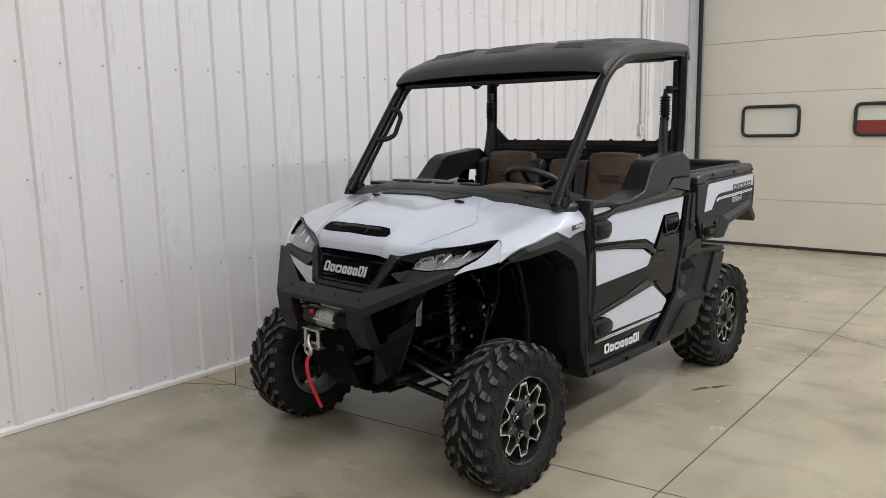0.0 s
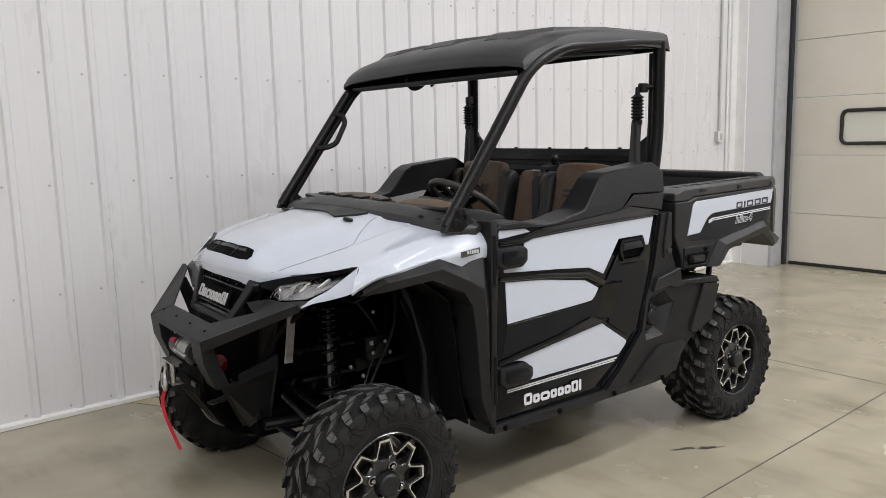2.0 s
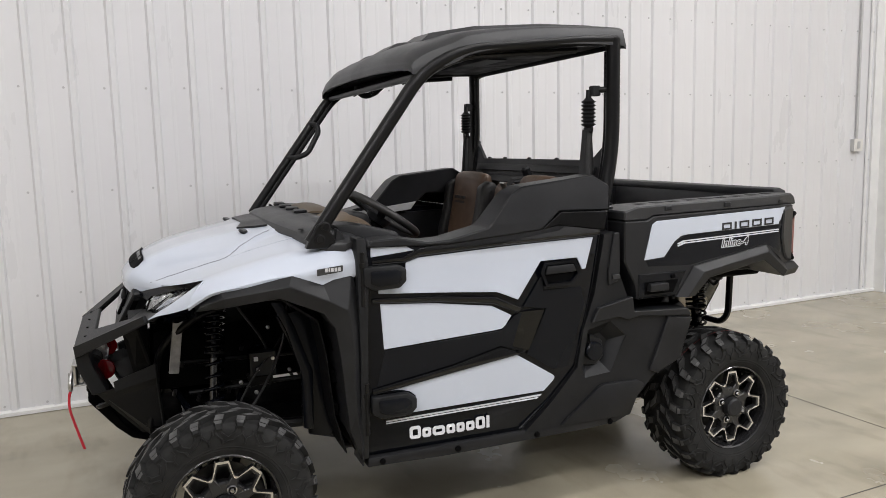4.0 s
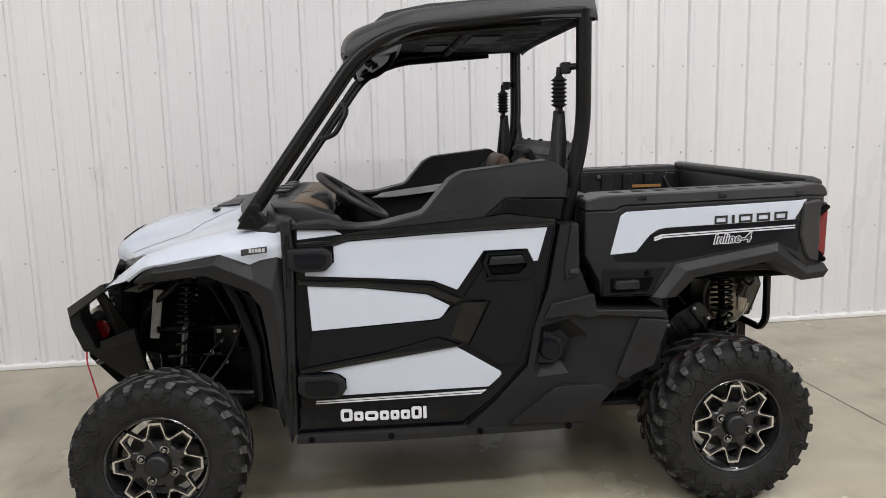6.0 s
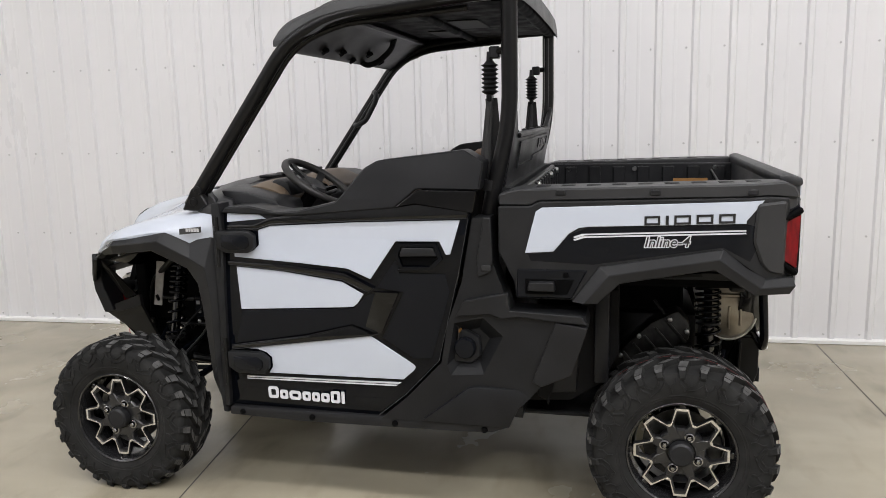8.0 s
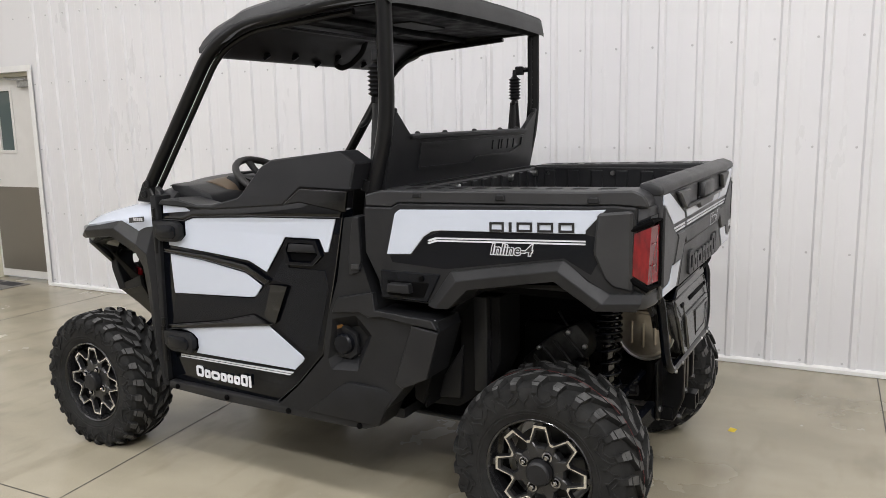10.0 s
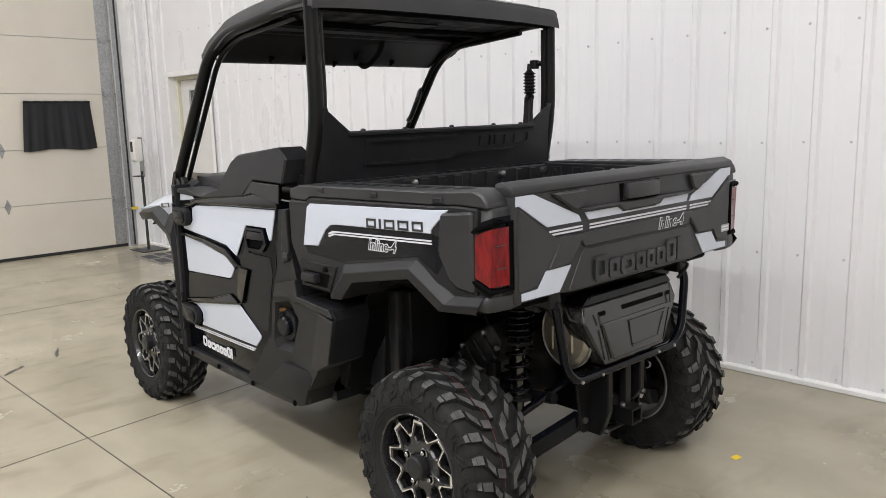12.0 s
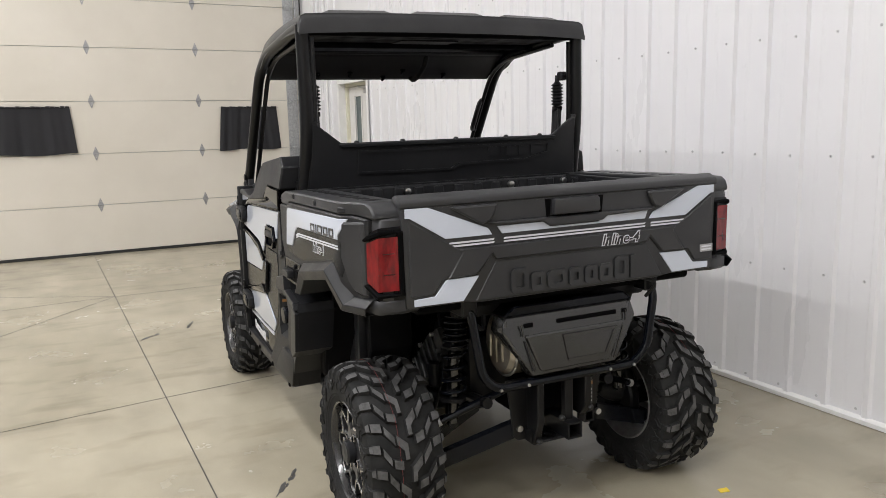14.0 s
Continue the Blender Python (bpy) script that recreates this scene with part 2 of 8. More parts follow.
# ---------------------------------------------------------------- mesh helpers
def part(name, bm, material, parent=None, label="", angle=35, smooth=True):
    me = bpy.data.meshes.new(name)
    bmesh.ops.recalc_face_normals(bm, faces=bm.faces[:])
    bm.to_mesh(me)
    bm.free()
    mats = material if isinstance(material, (list, tuple)) else [material]
    for m in mats:
        me.materials.append(m)
    if smooth and len(me.polygons):
        me.polygons.foreach_set("use_smooth", [True] * len(me.polygons))
        me.set_sharp_from_angle(angle=radians(angle))
    ob = new(name, me)
    if parent is not None:
        ob.parent = parent
    if label:
        tagged(ob, label)
    return ob


def empty(name, m=None, parent=None):
    ob = new(name)
    ob.empty_display_size = 0.1
    if m is not None:
        ob.matrix_world = m
    if parent is not None:
        ob.parent = parent
    return ob


def at(axis, a, b, c):
    """A point from its place along the axis and the two others in x, y, z order."""
    return {"x": (c, a, b), "y": (a, c, b), "z": (a, b, c)}[axis]


def prism(bm, poly, axis, lo, hi, bevel=0.0, seg=1, mi=0):
    n0 = [bm.verts.new(at(axis, a, b, lo)) for a, b in poly]
    n1 = [bm.verts.new(at(axis, a, b, hi)) for a, b in poly]
    fs = [bm.faces.new(n0[::-1]), bm.faces.new(n1)]
    k = len(poly)
    for i in range(k):
        fs.append(bm.faces.new((n0[i], n0[(i + 1) % k], n1[(i + 1) % k], n1[i])))
    for f in fs:
        f.material_index = mi
    if bevel > 0:
        bmesh.ops.recalc_face_normals(bm, faces=fs)
        es = list({e for f in fs for e in f.edges})
        bmesh.ops.bevel(bm, geom=es, offset=bevel, segments=seg, profile=0.5, affect="EDGES", clamp_overlap=True)
    return bm


def slab(poly, axis, lo, hi, bevel=0.0, seg=1):
    return prism(bmesh.new(), poly, axis, lo, hi, bevel, seg)


def box(bm, x0, x1, y0, y1, z0, z1, bevel=0.0, seg=1, mi=0):
    return prism(bm, [(x0, y0), (x1, y0), (x1, y1), (x0, y1)], "z", z0, z1, bevel, seg, mi)


def boxm(x0, x1, y0, y1, z0, z1, bevel=0.0, seg=1):
    return box(bmesh.new(), x0, x1, y0, y1, z0, z1, bevel, seg)


def fillet(pts, r, n=4):
    """A polyline with its inner corners rounded."""
    pts = [Vector(p) for p in pts]
    out = [pts[0]]
    for a, b, c in zip(pts, pts[1:], pts[2:]):
        d0, d1 = (a - b), (c - b)
        rr = min(r, d0.length * 0.45, d1.length * 0.45)
        p0, p1 = b + d0.normalized() * rr, b + d1.normalized() * rr
        for i in range(n + 1):
            s = i / n
            out.append(p0 * (1 - s) ** 2 + b * 2 * s * (1 - s) + p1 * s ** 2)
    return out + [pts[-1]]


def tube(bm, pts, r, seg=10, closed=False, flat=1.0, mi=0, cap=True):
    """Sweep a circle (flat < 1: an ellipse) along a line of points."""
    pts = [Vector(p) for p in pts]
    k = len(pts)
    rings, up = [], None
    for i, p in enumerate(pts):
        if closed:
            d = pts[(i + 1) % k] - pts[i - 1]
        else:
            d = pts[min(i + 1, k - 1)] - pts[max(i - 1, 0)]
        d.normalize()
        if up is None:
            up = d.orthogonal().normalized()
        up = (up - d * up.dot(d)).normalized()
        side = d.cross(up)
        rr = r[i] if isinstance(r, (list, tuple)) else r
        rings.append([bm.verts.new(p + up * math.cos(2 * math.pi * j / seg) * rr + side * math.sin(2 * math.pi * j / seg) * rr * flat) for j in range(seg)])
    for i in range(k if closed else k - 1):
        a, b = rings[i], rings[(i + 1) % k]
        for j in range(seg):
            bm.faces.new((a[j], a[(j + 1) % seg], b[(j + 1) % seg], b[j])).material_index = mi
    if not closed and cap:
        bm.faces.new(rings[0][::-1]).material_index = mi
        bm.faces.new(rings[-1]).material_index = mi
    return bm


def tubem(pts, r, seg=10, closed=False, flat=1.0):
    return tube(bmesh.new(), pts, r, seg, closed, flat)


def strip(bm, pts, w, th, normal):
    """A flat band of width w and thickness th along a line, its wide face towards normal."""
    pts = [Vector(p) for p in pts]
    nrm = Vector(normal).normalized()
    rings = []
    for i, p in enumerate(pts):
        d = (pts[min(i + 1, len(pts) - 1)] - pts[max(i - 1, 0)]).normalized()
        n = (nrm - d * nrm.dot(d)).normalized()
        s = d.cross(n)
        rings.append([bm.verts.new(p + s * a * w / 2 + n * b * th / 2) for a, b in ((-1, -1), (1, -1), (1, 1), (-1, 1))])
    for a, b in zip(rings, rings[1:]):
        for j in range(4):
            bm.faces.new((a[j], a[(j + 1) % 4], b[(j + 1) % 4], b[j]))
    bm.faces.new(rings[0][::-1]), bm.faces.new(rings[-1])
    return bm


def revolve(bm, prof, axis="x", seg=48, center=(0, 0, 0), mi=0, closed=False):
    """Turn a profile of (along, radius) about an axis through center."""
    rings = []
    for a, r in prof:
        ring = []
        for j in range(seg):
            t = 2 * math.pi * j / seg
            u, v = r * math.cos(t), r * math.sin(t)
            p = {"x": (a, u, v), "y": (u, a, v), "z": (u, v, a)}[axis]
            ring.append(bm.verts.new(Vector(p) + Vector(center)))
        rings.append(ring)
    pairs = list(zip(rings, rings[1:])) + ([(rings[-1], rings[0])] if closed else [])
    for a, b in pairs:
        for j in range(seg):
            bm.faces.new((a[j], a[(j + 1) % seg], b[(j + 1) % seg], b[j])).material_index = mi
    if not closed:
        for ring in (rings[0], rings[-1]):
            bm.faces.new(ring).material_index = mi
    return bm


def catmull(pts, n):
    """n points along a smooth curve through pts."""
    pts = [Vector(p) for p in pts]
    ext = [pts[0] * 2 - pts[1]] + pts + [pts[-1] * 2 - pts[-2]]
    out = []
    for i in range(n):
        s = i / (n - 1) * (len(pts) - 1)
        k = min(int(s), len(pts) - 2)
        f = s - k
        p0, p1, p2, p3 = ext[k:k + 4]
        out.append(0.5 * ((2 * p1) + (p2 - p0) * f + (2 * p0 - 5 * p1 + 4 * p2 - p3) * f * f + (3 * p1 - p0 - 3 * p2 + p3) * f ** 3))
    return out


def loft(bm, curves, thick=0.0, down=(0, 0, -1), close=False, mi=0):
    """A skin over equal-length curves, made solid by a copy pushed by thick along down."""
    g = [[bm.verts.new(p) for p in c] for c in curves]
    nu, nv = len(g), len(g[0])
    rows = range(nu if close else nu - 1)
    for i in rows:
        for j in range(nv - 1):
            bm.faces.new((g[i][j], g[(i + 1) % nu][j], g[(i + 1) % nu][j + 1], g[i][j + 1])).material_index = mi
    if thick:
        d = Vector(down) * thick
        h = [[bm.verts.new(v.co + d) for v in row] for row in g]
        for i in rows:
            for j in range(nv - 1):
                bm.faces.new((h[i][j], h[i][j + 1], h[(i + 1) % nu][j + 1], h[(i + 1) % nu][j])).material_index = mi
        edge = [(i, 0) for i in range(nu)] + [(nu - 1, j) for j in range(1, nv)] + [(i, nv - 1) for i in range(nu - 2, -1, -1)] + [(0, j) for j in range(nv - 2, 0, -1)]
        for a, b in zip(edge, edge[1:] + edge[:1]):
            bm.faces.new((g[a[0]][a[1]], h[a[0]][a[1]], h[b[0]][b[1]], g[b[0]][b[1]])).material_index = mi
    return bm


def dense(curves, nu, nv, relax=0):
    """Refine a coarse net of curves to nu x nv points; relax evens out its waves."""
    c1 = [catmull(c, nv) for c in curves]
    if nu == 0:
        return c1
    cols = [catmull([c[j] for c in c1], nu) for j in range(nv)]
    g = [[cols[j][i] for j in range(nv)] for i in range(nu)]
    for _ in range(relax):
        h = [[p.copy() for p in c] for c in g]
        for i in range(1, nu - 1):
            for j in range(1, nv - 1):
                g[i][j].z = (h[i - 1][j].z + h[i + 1][j].z + h[i][j - 1].z + h[i][j + 1].z) / 4
    return g


def flipped(bm):
    """A copy of a bmesh mirrored across the vehicle's centre plane."""
    b2 = bm.copy()
    for v in b2.verts:
        v.co.x = -v.co.x
    bmesh.ops.reverse_faces(b2, faces=b2.faces[:])
    return b2


def moved(bm, m):
    bmesh.ops.transform(bm, matrix=m, verts=bm.verts[:])
    return bm


def text_bm(body, size, depth, m, shear=0.0, bold=0.0):
    """Built-in letters as a solid mesh, centred, read from +z of m."""
    cu = bpy.data.curves.new("letters", "FONT")
    cu.body, cu.size, cu.extrude, cu.shear, cu.offset = body, size, depth, shear, bold
    cu.align_x, cu.align_y, cu.resolution_u = "CENTER", "CENTER", 3
    ob = bpy.data.objects.new("letters", cu)
    scene.collection.objects.link(ob)
    me = bpy.data.meshes.new_from_object(ob.evaluated_get(bpy.context.evaluated_depsgraph_get()))
    bm = bmesh.new()
    bm.from_mesh(me)
    bpy.data.objects.remove(ob)
    bpy.data.curves.remove(cu)
    bpy.data.meshes.remove(me)
    return moved(bm, m)


def share(ob, name, m, parent=None):
    """Another object on the same mesh."""
    o = new(name, ob.data)
    if parent is not None:
        o.parent = parent
    o.matrix_basis = m
    return o


# ---------------------------------------------------------------- the room
floor = tagged(part("floor", boxm(WALL_X - 0.3, FAR_X + 0.2, FRONT_Y - 0.4, REAR_Y + 0.7, -0.15, 0.0), M_FLOOR), "sealed grey-tan concrete slab with stains and saw cuts", kind="structure")


def saw_cut(a, b, w=0.006):
    d = Vector((b[0] - a[0], b[1] - a[1], 0)).normalized()
    s = Vector((-d.y, d.x, 0)) * w / 2
    bm = bmesh.new()
    poly = [Vector((a[0], a[1], 0)) + s, Vector((a[0], a[1], 0)) - s, Vector((b[0], b[1], 0)) - s, Vector((b[0], b[1], 0)) + s]
    prism(bm, [(p.x, p.y) for p in poly], "z", 0.0004, 0.0012)
    tagged(part("joint", bm, M_JOINT, floor), "dark saw-cut joint in the concrete")


for a, b in [((-1.32, FRONT_Y), (-1.32, REAR_Y + 0.3)), ((WALL_X, 2.66), (-1.3, 2.95)), ((-1.3, 2.95), (3.0, 3.44)), ((-1.32, -0.29), (WALL_X, -0.26)),
             ((-1.32, -0.29), (2.5, 4.15)), ((-1.32, -0.29), (4.0, 0.02)), ((-1.32, -0.29), (3.2, -3.1)),
             ((WALL_X, 6.14), (-1.32, 6.10)), ((-1.32, 6.10), (2.6, 4.10)), ((-4.07, 2.69), (WALL_X, 2.94)), ((-4.07, 2.69), (WALL_X, 2.49))]:
    saw_cut(a, b)


bm = prism(bmesh.new(), [(-4.08, 2.69), (WALL_X + 0.03, 2.935), (WALL_X + 0.03, 2.50)], "z", 0.0002, 0.0004)
part("slab_wedge", bm, M_SLABTAN, floor, "tan wedge of concrete at the wall")


def scuff(x, y, length, ang, seed):
    rnd = random.Random(seed)
    bm = bmesh.new()
    for i in range(7):
        u = (i - 3) / 7 * length + rnd.uniform(-0.02, 0.02)
        w, h, o = rnd.uniform(0.02, 0.05), rnd.uniform(0.003, 0.012), rnd.uniform(-0.012, 0.012)
        prism(bm, [(u - w, o - h * 0.3), (u - w * 0.3, o - h), (u + w, o - h * 0.2), (u + w * 0.6, o + h), (u - w * 0.5, o + h * 0.8)], "z", 0.0003, 0.001 + 0.0001 * i)
    moved(bm, pose(x, y, 0, 0, 0, ang))
    tagged(part("scuff_mark", bm, M_SCUFF, floor), "dark rubber scuff on the concrete")


scuff(-1.62, 4.42, 0.24, 55, 1)
scuff(-0.62, 4.72, 0.26, 100, 2)
scuff(-1.75, 1.25, 0.20, 70, 3)
scuff(-1.42, 1.45, 0.16, 40, 4)
bm = bmesh.new()
prism(bm, [(-3.262, 5.43), (-3.215, 5.422), (-3.205, 5.452), (-3.25, 5.462)], "z", 0.0005, 0.0025)
tagged(part("paper_scrap", bm, M_YELLOW), "small yellow paper scrap on the concrete floor", "scrap")

# ribbed side wall
RIB0, PITCH = 1.755, 0.2362


def siding(length0, length1, openings, flip=1.0):
    """Ribbed steel sheet along y at x = 0, its room side towards +x, with openings (y0, y1, ztop) from the floor."""
    prof, k = [], math.floor((length0 - RIB0) / PITCH) - 1
    while True:
        c = RIB0 + k * PITCH
        if c - 0.04 > length1:
            break
        for dy, h in ((-0.027, 0.0), (-0.014, 0.018), (0.014, 0.018), (0.027, 0.0), (0.095, 0.0), (0.102, 0.0012), (0.114, 0.0012), (0.121, 0.0)):
            if length0 < c + dy < length1:
                prof.append((c + dy, h))
        k += 1
    prof = [(length0, 0.0)] + prof + [(length1, 0.0)]
    for (y0, y1, zt) in openings:
        prof = [p for p in prof if not (y0 - 1e-4 <= p[0] <= y1 + 1e-4)] + [(y0, 0.0), (y0 + 1e-4, 0.0), (y1 - 1e-4, 0.0), (y1, 0.0)]
        prof.sort()
    bm = bmesh.new()
    for (ya, ha), (yb, hb) in zip(prof, prof[1:]):
        z0 = 0.0
        for (y0, y1, zt) in openings:
            if y0 <= (ya + yb) / 2 <= y1:
                z0 = zt
        vs = [bm.verts.new(p) for p in ((ha * flip, ya, z0), (hb * flip, yb, z0), (hb * flip, yb, CEIL_Z), (ha * flip, ya, CEIL_Z))]
        bm.faces.new(vs if flip > 0 else vs[::-1])
    bmesh.ops.remove_doubles(bm, verts=bm.verts[:], dist=1e-5)
    # the back of the wall
    bz = -0.18 * flip
    for (y0, y1) in zip([length0] + [o[1] for o in openings], [o[0] for o in openings] + [length1]):
        x0, x1 = sorted((bz, -0.004 * flip))
        box(bm, x0, x1, y0, y1, 0.0, CEIL_Z)
    for (y0, y1, zt) in openings:
        x0, x1 = sorted((bz, -0.004 * flip))
        box(bm, x0, x1, y0, y1, zt, CEIL_Z)
    return bm


MD0, MD1, MDZ = -2.17, -1.20, 2.14
wall_w = part("wall_west", siding(FRONT_Y, REAR_Y, [(MD0, MD1, MDZ)]), M_WALL, smooth=False)
wall_w.location = (WALL_X, 0, 0)
tagged(wall_w, "white ribbed steel siding wall with screw rows", kind="structure")
# unseen closing wall, darkened to cut bounce and reflections
wall_e = part("wall_east", siding(FRONT_Y, REAR_Y, [], -1.0), M_FARWALL, smooth=False)
wall_e.location = (FAR_X, 0, 0)
tagged(wall_e, "unseen ribbed siding wall, dark grey to dim reflections", kind="structure")

# overhead door openings in the end walls
FD0, FD1, FDZ = -4.17, 0.5, 4.0
RD0, RD1, RDZ = -3.92, 0.4, 4.0


def end_wall(name, y_in, y_out, o0, o1, oz):
    bm = bmesh.new()
    y0, y1 = sorted((y_in, y_out))
    box(bm, WALL_X - 0.18, o0, y0, y1, 0, CEIL_Z)
    box(bm, o1, FAR_X + 0.18, y0, y1, 0, CEIL_Z)
    box(bm, o0, o1, y0, y1, oz, CEIL_Z)
    return tagged(part(name, bm, M_WALL, smooth=False), "white steel end wall with an overhead door opening", kind="structure")


end_wall("wall_south", FRONT_Y, FRONT_Y - 0.30, FD0, FD1, FDZ)
end_wall("wall_north", REAR_Y, REAR_Y + 0.45, RD0, RD1, RDZ)
tagged(part("ceiling", boxm(WALL_X - 0.18, FAR_X + 0.18, FRONT_Y - 0.3, REAR_Y + 0.45, CEIL_Z, CEIL_Z + 0.1), M_CEIL), "white steel liner ceiling", kind="structure")

# base trim and corner trim
bm = bmesh.new()
for y0, y1 in ((FRONT_Y, MD0 - 0.05), (MD1 + 0.05, REAR_Y)):
    prism(bm, [(WALL_X + 0.001, 0.003), (WALL_X + 0.036, 0.003), (WALL_X + 0.036, 0.026), (WALL_X + 0.028, 0.032), (WALL_X + 0.001, 0.036)], "y", y0, y1)
tagged(part("baseboard", bm, M_TRIM), "white bent-steel base trim along the siding", kind="structure")
bm = bmesh.new()
prism(bm, [(WALL_X, REAR_Y - 0.14), (WALL_X + 0.022, REAR_Y - 0.14), (WALL_X + 0.022, REAR_Y - 0.022), (WALL_X + 0.14, REAR_Y - 0.022), (WALL_X + 0.14, REAR_Y), (WALL_X, REAR_Y)], "z", 0.0, CEIL_Z, 0.002)
tagged(part("trim", bm, M_TRIM), "white corner trim of the siding", kind="structure")
bm = bmesh.new()
prism(bm, [(WALL_X, FRONT_Y), (WALL_X + 0.14, FRONT_Y), (WALL_X + 0.14, FRONT_Y + 0.022), (WALL_X + 0.022, FRONT_Y + 0.022), (WALL_X + 0.022, FRONT_Y + 0.12), (WALL_X, FRONT_Y + 0.12)], "z", 0.0, CEIL_Z, 0.002)
tagged(part("trim", bm, M_TRIM), "white corner trim of the siding", kind="structure")

# jambs of the overhead doors
bm = bmesh.new()
box(bm, RD0 - 0.03, RD0 + 0.004, REAR_Y - 0.012, REAR_Y + 0.36, 0, RDZ, 0.003)
tagged(part("trim", bm, M_JAMB), "grey steel jamb of the overhead door", kind="structure")
bm = bmesh.new()
box(bm, RD0 + 0.005, RD0 + 0.045, REAR_Y + 0.24, REAR_Y + 0.30, 0, RDZ, 0.004)
tagged(part("trim", bm, M_SEAL), "black weather seal of the overhead door", kind="structure")


def overhead_door(name, x0, x1, y, face, seams, windows):
    """Sectional door in the plane y, its room side towards face (+1 or -1 along y)."""
    door = tagged(empty(name, pose(0, 0, 0)), "cream sectional overhead door with horizontal panel joints", kind="structure")
    zs = [0.035] + seams
    for z0, z1 in zip(zs, zs[1:]):
        bm = bmesh.new()
        cuts = [(a, b, c, d) for a, b, c, d in windows if z0 < c and d < z1]
        xs = [x0]
        for a, b, c, d in cuts:
            box(bm, xs[-1], a, y - 0.025, y + 0.025, z0 + 0.003, z1 - 0.003, 0.002)
            box(bm, a, b, y - 0.025, y + 0.025, z0 + 0.003, c, 0.0)
            box(bm, a, b, y - 0.025, y + 0.025, d, z1 - 0.003, 0.0)
            xs.append(b)
        box(bm, xs[-1], x1, y - 0.025, y + 0.025, z0 + 0.003, z1 - 0.003, 0.002)
        part("door_section", bm, M_DOOR, door, smooth=False)
    part("joint_backing", boxm(x0, x1, y - 0.012, y + 0.012, 0.02, seams[-1]), M_JAMB, door, "grey gasket in the panel joints") if not windows else None
    part("bottom_seal", boxm(x0, x1, y - 0.03, y + 0.03, 0.001, 0.034, 0.006), M_SEAL, door, "black rubber bottom seal")
    return door


front_door = overhead_door("door_1", FD0 + 0.01, FD1, FRONT_Y - 0.04, 1, [0.645, 1.305, 1.965, 2.63, 3.23, 3.95], [])
FDY = FRONT_Y - 0.015


def leaf_hinge():
    e = empty("hinge")
    bm = bmesh.new()
    prism(bm, [(-0.036, 0.006), (-0.020, 0.044), (-0.005, 0.086), (0.005, 0.086), (0.020, 0.044), (0.036, 0.006)], "y", 0.0, 0.003, 0.001)
    prism(bm, [(-0.036, -0.006), (-0.020, -0.044), (-0.005, -0.086), (0.005, -0.086), (0.020, -0.044), (0.036, -0.006)], "y", 0.0, 0.003, 0.001)
    part("plate", bm, M_HINGE, e)
    bm = bmesh.new()
    tube(bm, [(-0.036, 0.007, 0), (0.036, 0.007, 0)], 0.007, 8)
    part("knuckle", bm, M_HINGE, e)
    for z in (0.05, -0.05):
        bm = bmesh.new()
        revolve(bm, [(0.003, 0.006), (0.007, 0.006)], "y", 6, (0, 0, z))
        part("bolt", bm, M_STEEL, e)
    return tagged(e, "galvanised diamond-shaped hinge on the overhead door", "door hinge", "hinges of the overhead door")


proto = leaf_hinge()
first = True
for hx in (-1.458, -2.78, -0.14):
    for hz in (0.645, 1.305, 1.965, 2.63, 3.23):
        if first:
            proto.location = (hx, FDY, hz)
            first = False
        else:
            copy_thing(proto, pose(hx, FDY, hz))


def end_stile(z0, z1):
    bm = bmesh.new()
    box(bm, FD0 + 0.02, FD0 + 0.17, FDY, FDY + 0.004, z0 + 0.006, z1 - 0.006, 0.001)
    tagged(part("end_stile", bm, M_GALV, front_door), "galvanised end stile")


for z0, z1 in zip([0.04, 0.645, 1.305, 1.965, 2.63, 3.23], [0.645, 1.305, 1.965, 2.63, 3.23, 3.95]):
    end_stile(z0, z1)
    bm = bmesh.new()
    tube(bm, [(FD0 + 0.0, FDY + 0.03, z1), (FD0 + 0.17, FDY + 0.03, z1)], 0.007, 8)
    box(bm, FD0 + 0.06, FD0 + 0.15, FDY, FDY + 0.034, z1 - 0.03, z1 + 0.03, 0.003)
    part("roller_bracket", bm, M_GALV, front_door)
bm = bmesh.new()
prism(bm, [(FD0 - 0.05, FDY + 0.055), (FD0 + 0.0, FDY + 0.055), (FD0 + 0.0, FDY + 0.05), (FD0 - 0.045, FDY + 0.05), (FD0 - 0.045, FDY + 0.01), (FD0 + 0.0, FDY + 0.01), (FD0 + 0.0, FDY + 0.005), (FD0 - 0.05, FDY + 0.005)], "z", 0.02, 4.2)
tagged(part("door_track", bm, M_GALV), "galvanised vertical track of the overhead door", kind="structure")
bm = bmesh.new()
prism(bm, [(FD0 - 0.07, FDY + 0.062), (FD0 - 0.05, FDY + 0.062), (FD0 - 0.05, FDY + 0.0), (FD0 - 0.07, FDY + 0.0)], "z", 0.02, 4.2, 0.002)
tagged(part("trim", bm, M_SEAL), "black edge seal beside the door track", kind="structure")

# grey electric conduit line and yellow latch on the track
latch = tagged(empty("door_latch", pose(FD0 - 0.02, FDY + 0.09, 0.50)), "yellow and steel slide latch on the door track", "latch")
part("bolt_bar", boxm(-0.02, 0.09, -0.012, 0.012, -0.008, 0.008, 0.002), M_GALV, latch)
part("grip", boxm(-0.10, -0.02, -0.016, 0.016, -0.02, 0.016, 0.005), M_YELLOW, latch, "yellow grip")
part("bracket", boxm(-0.015, 0.015, -0.035, -0.012, -0.025, 0.025, 0.002), M_GALV, latch)


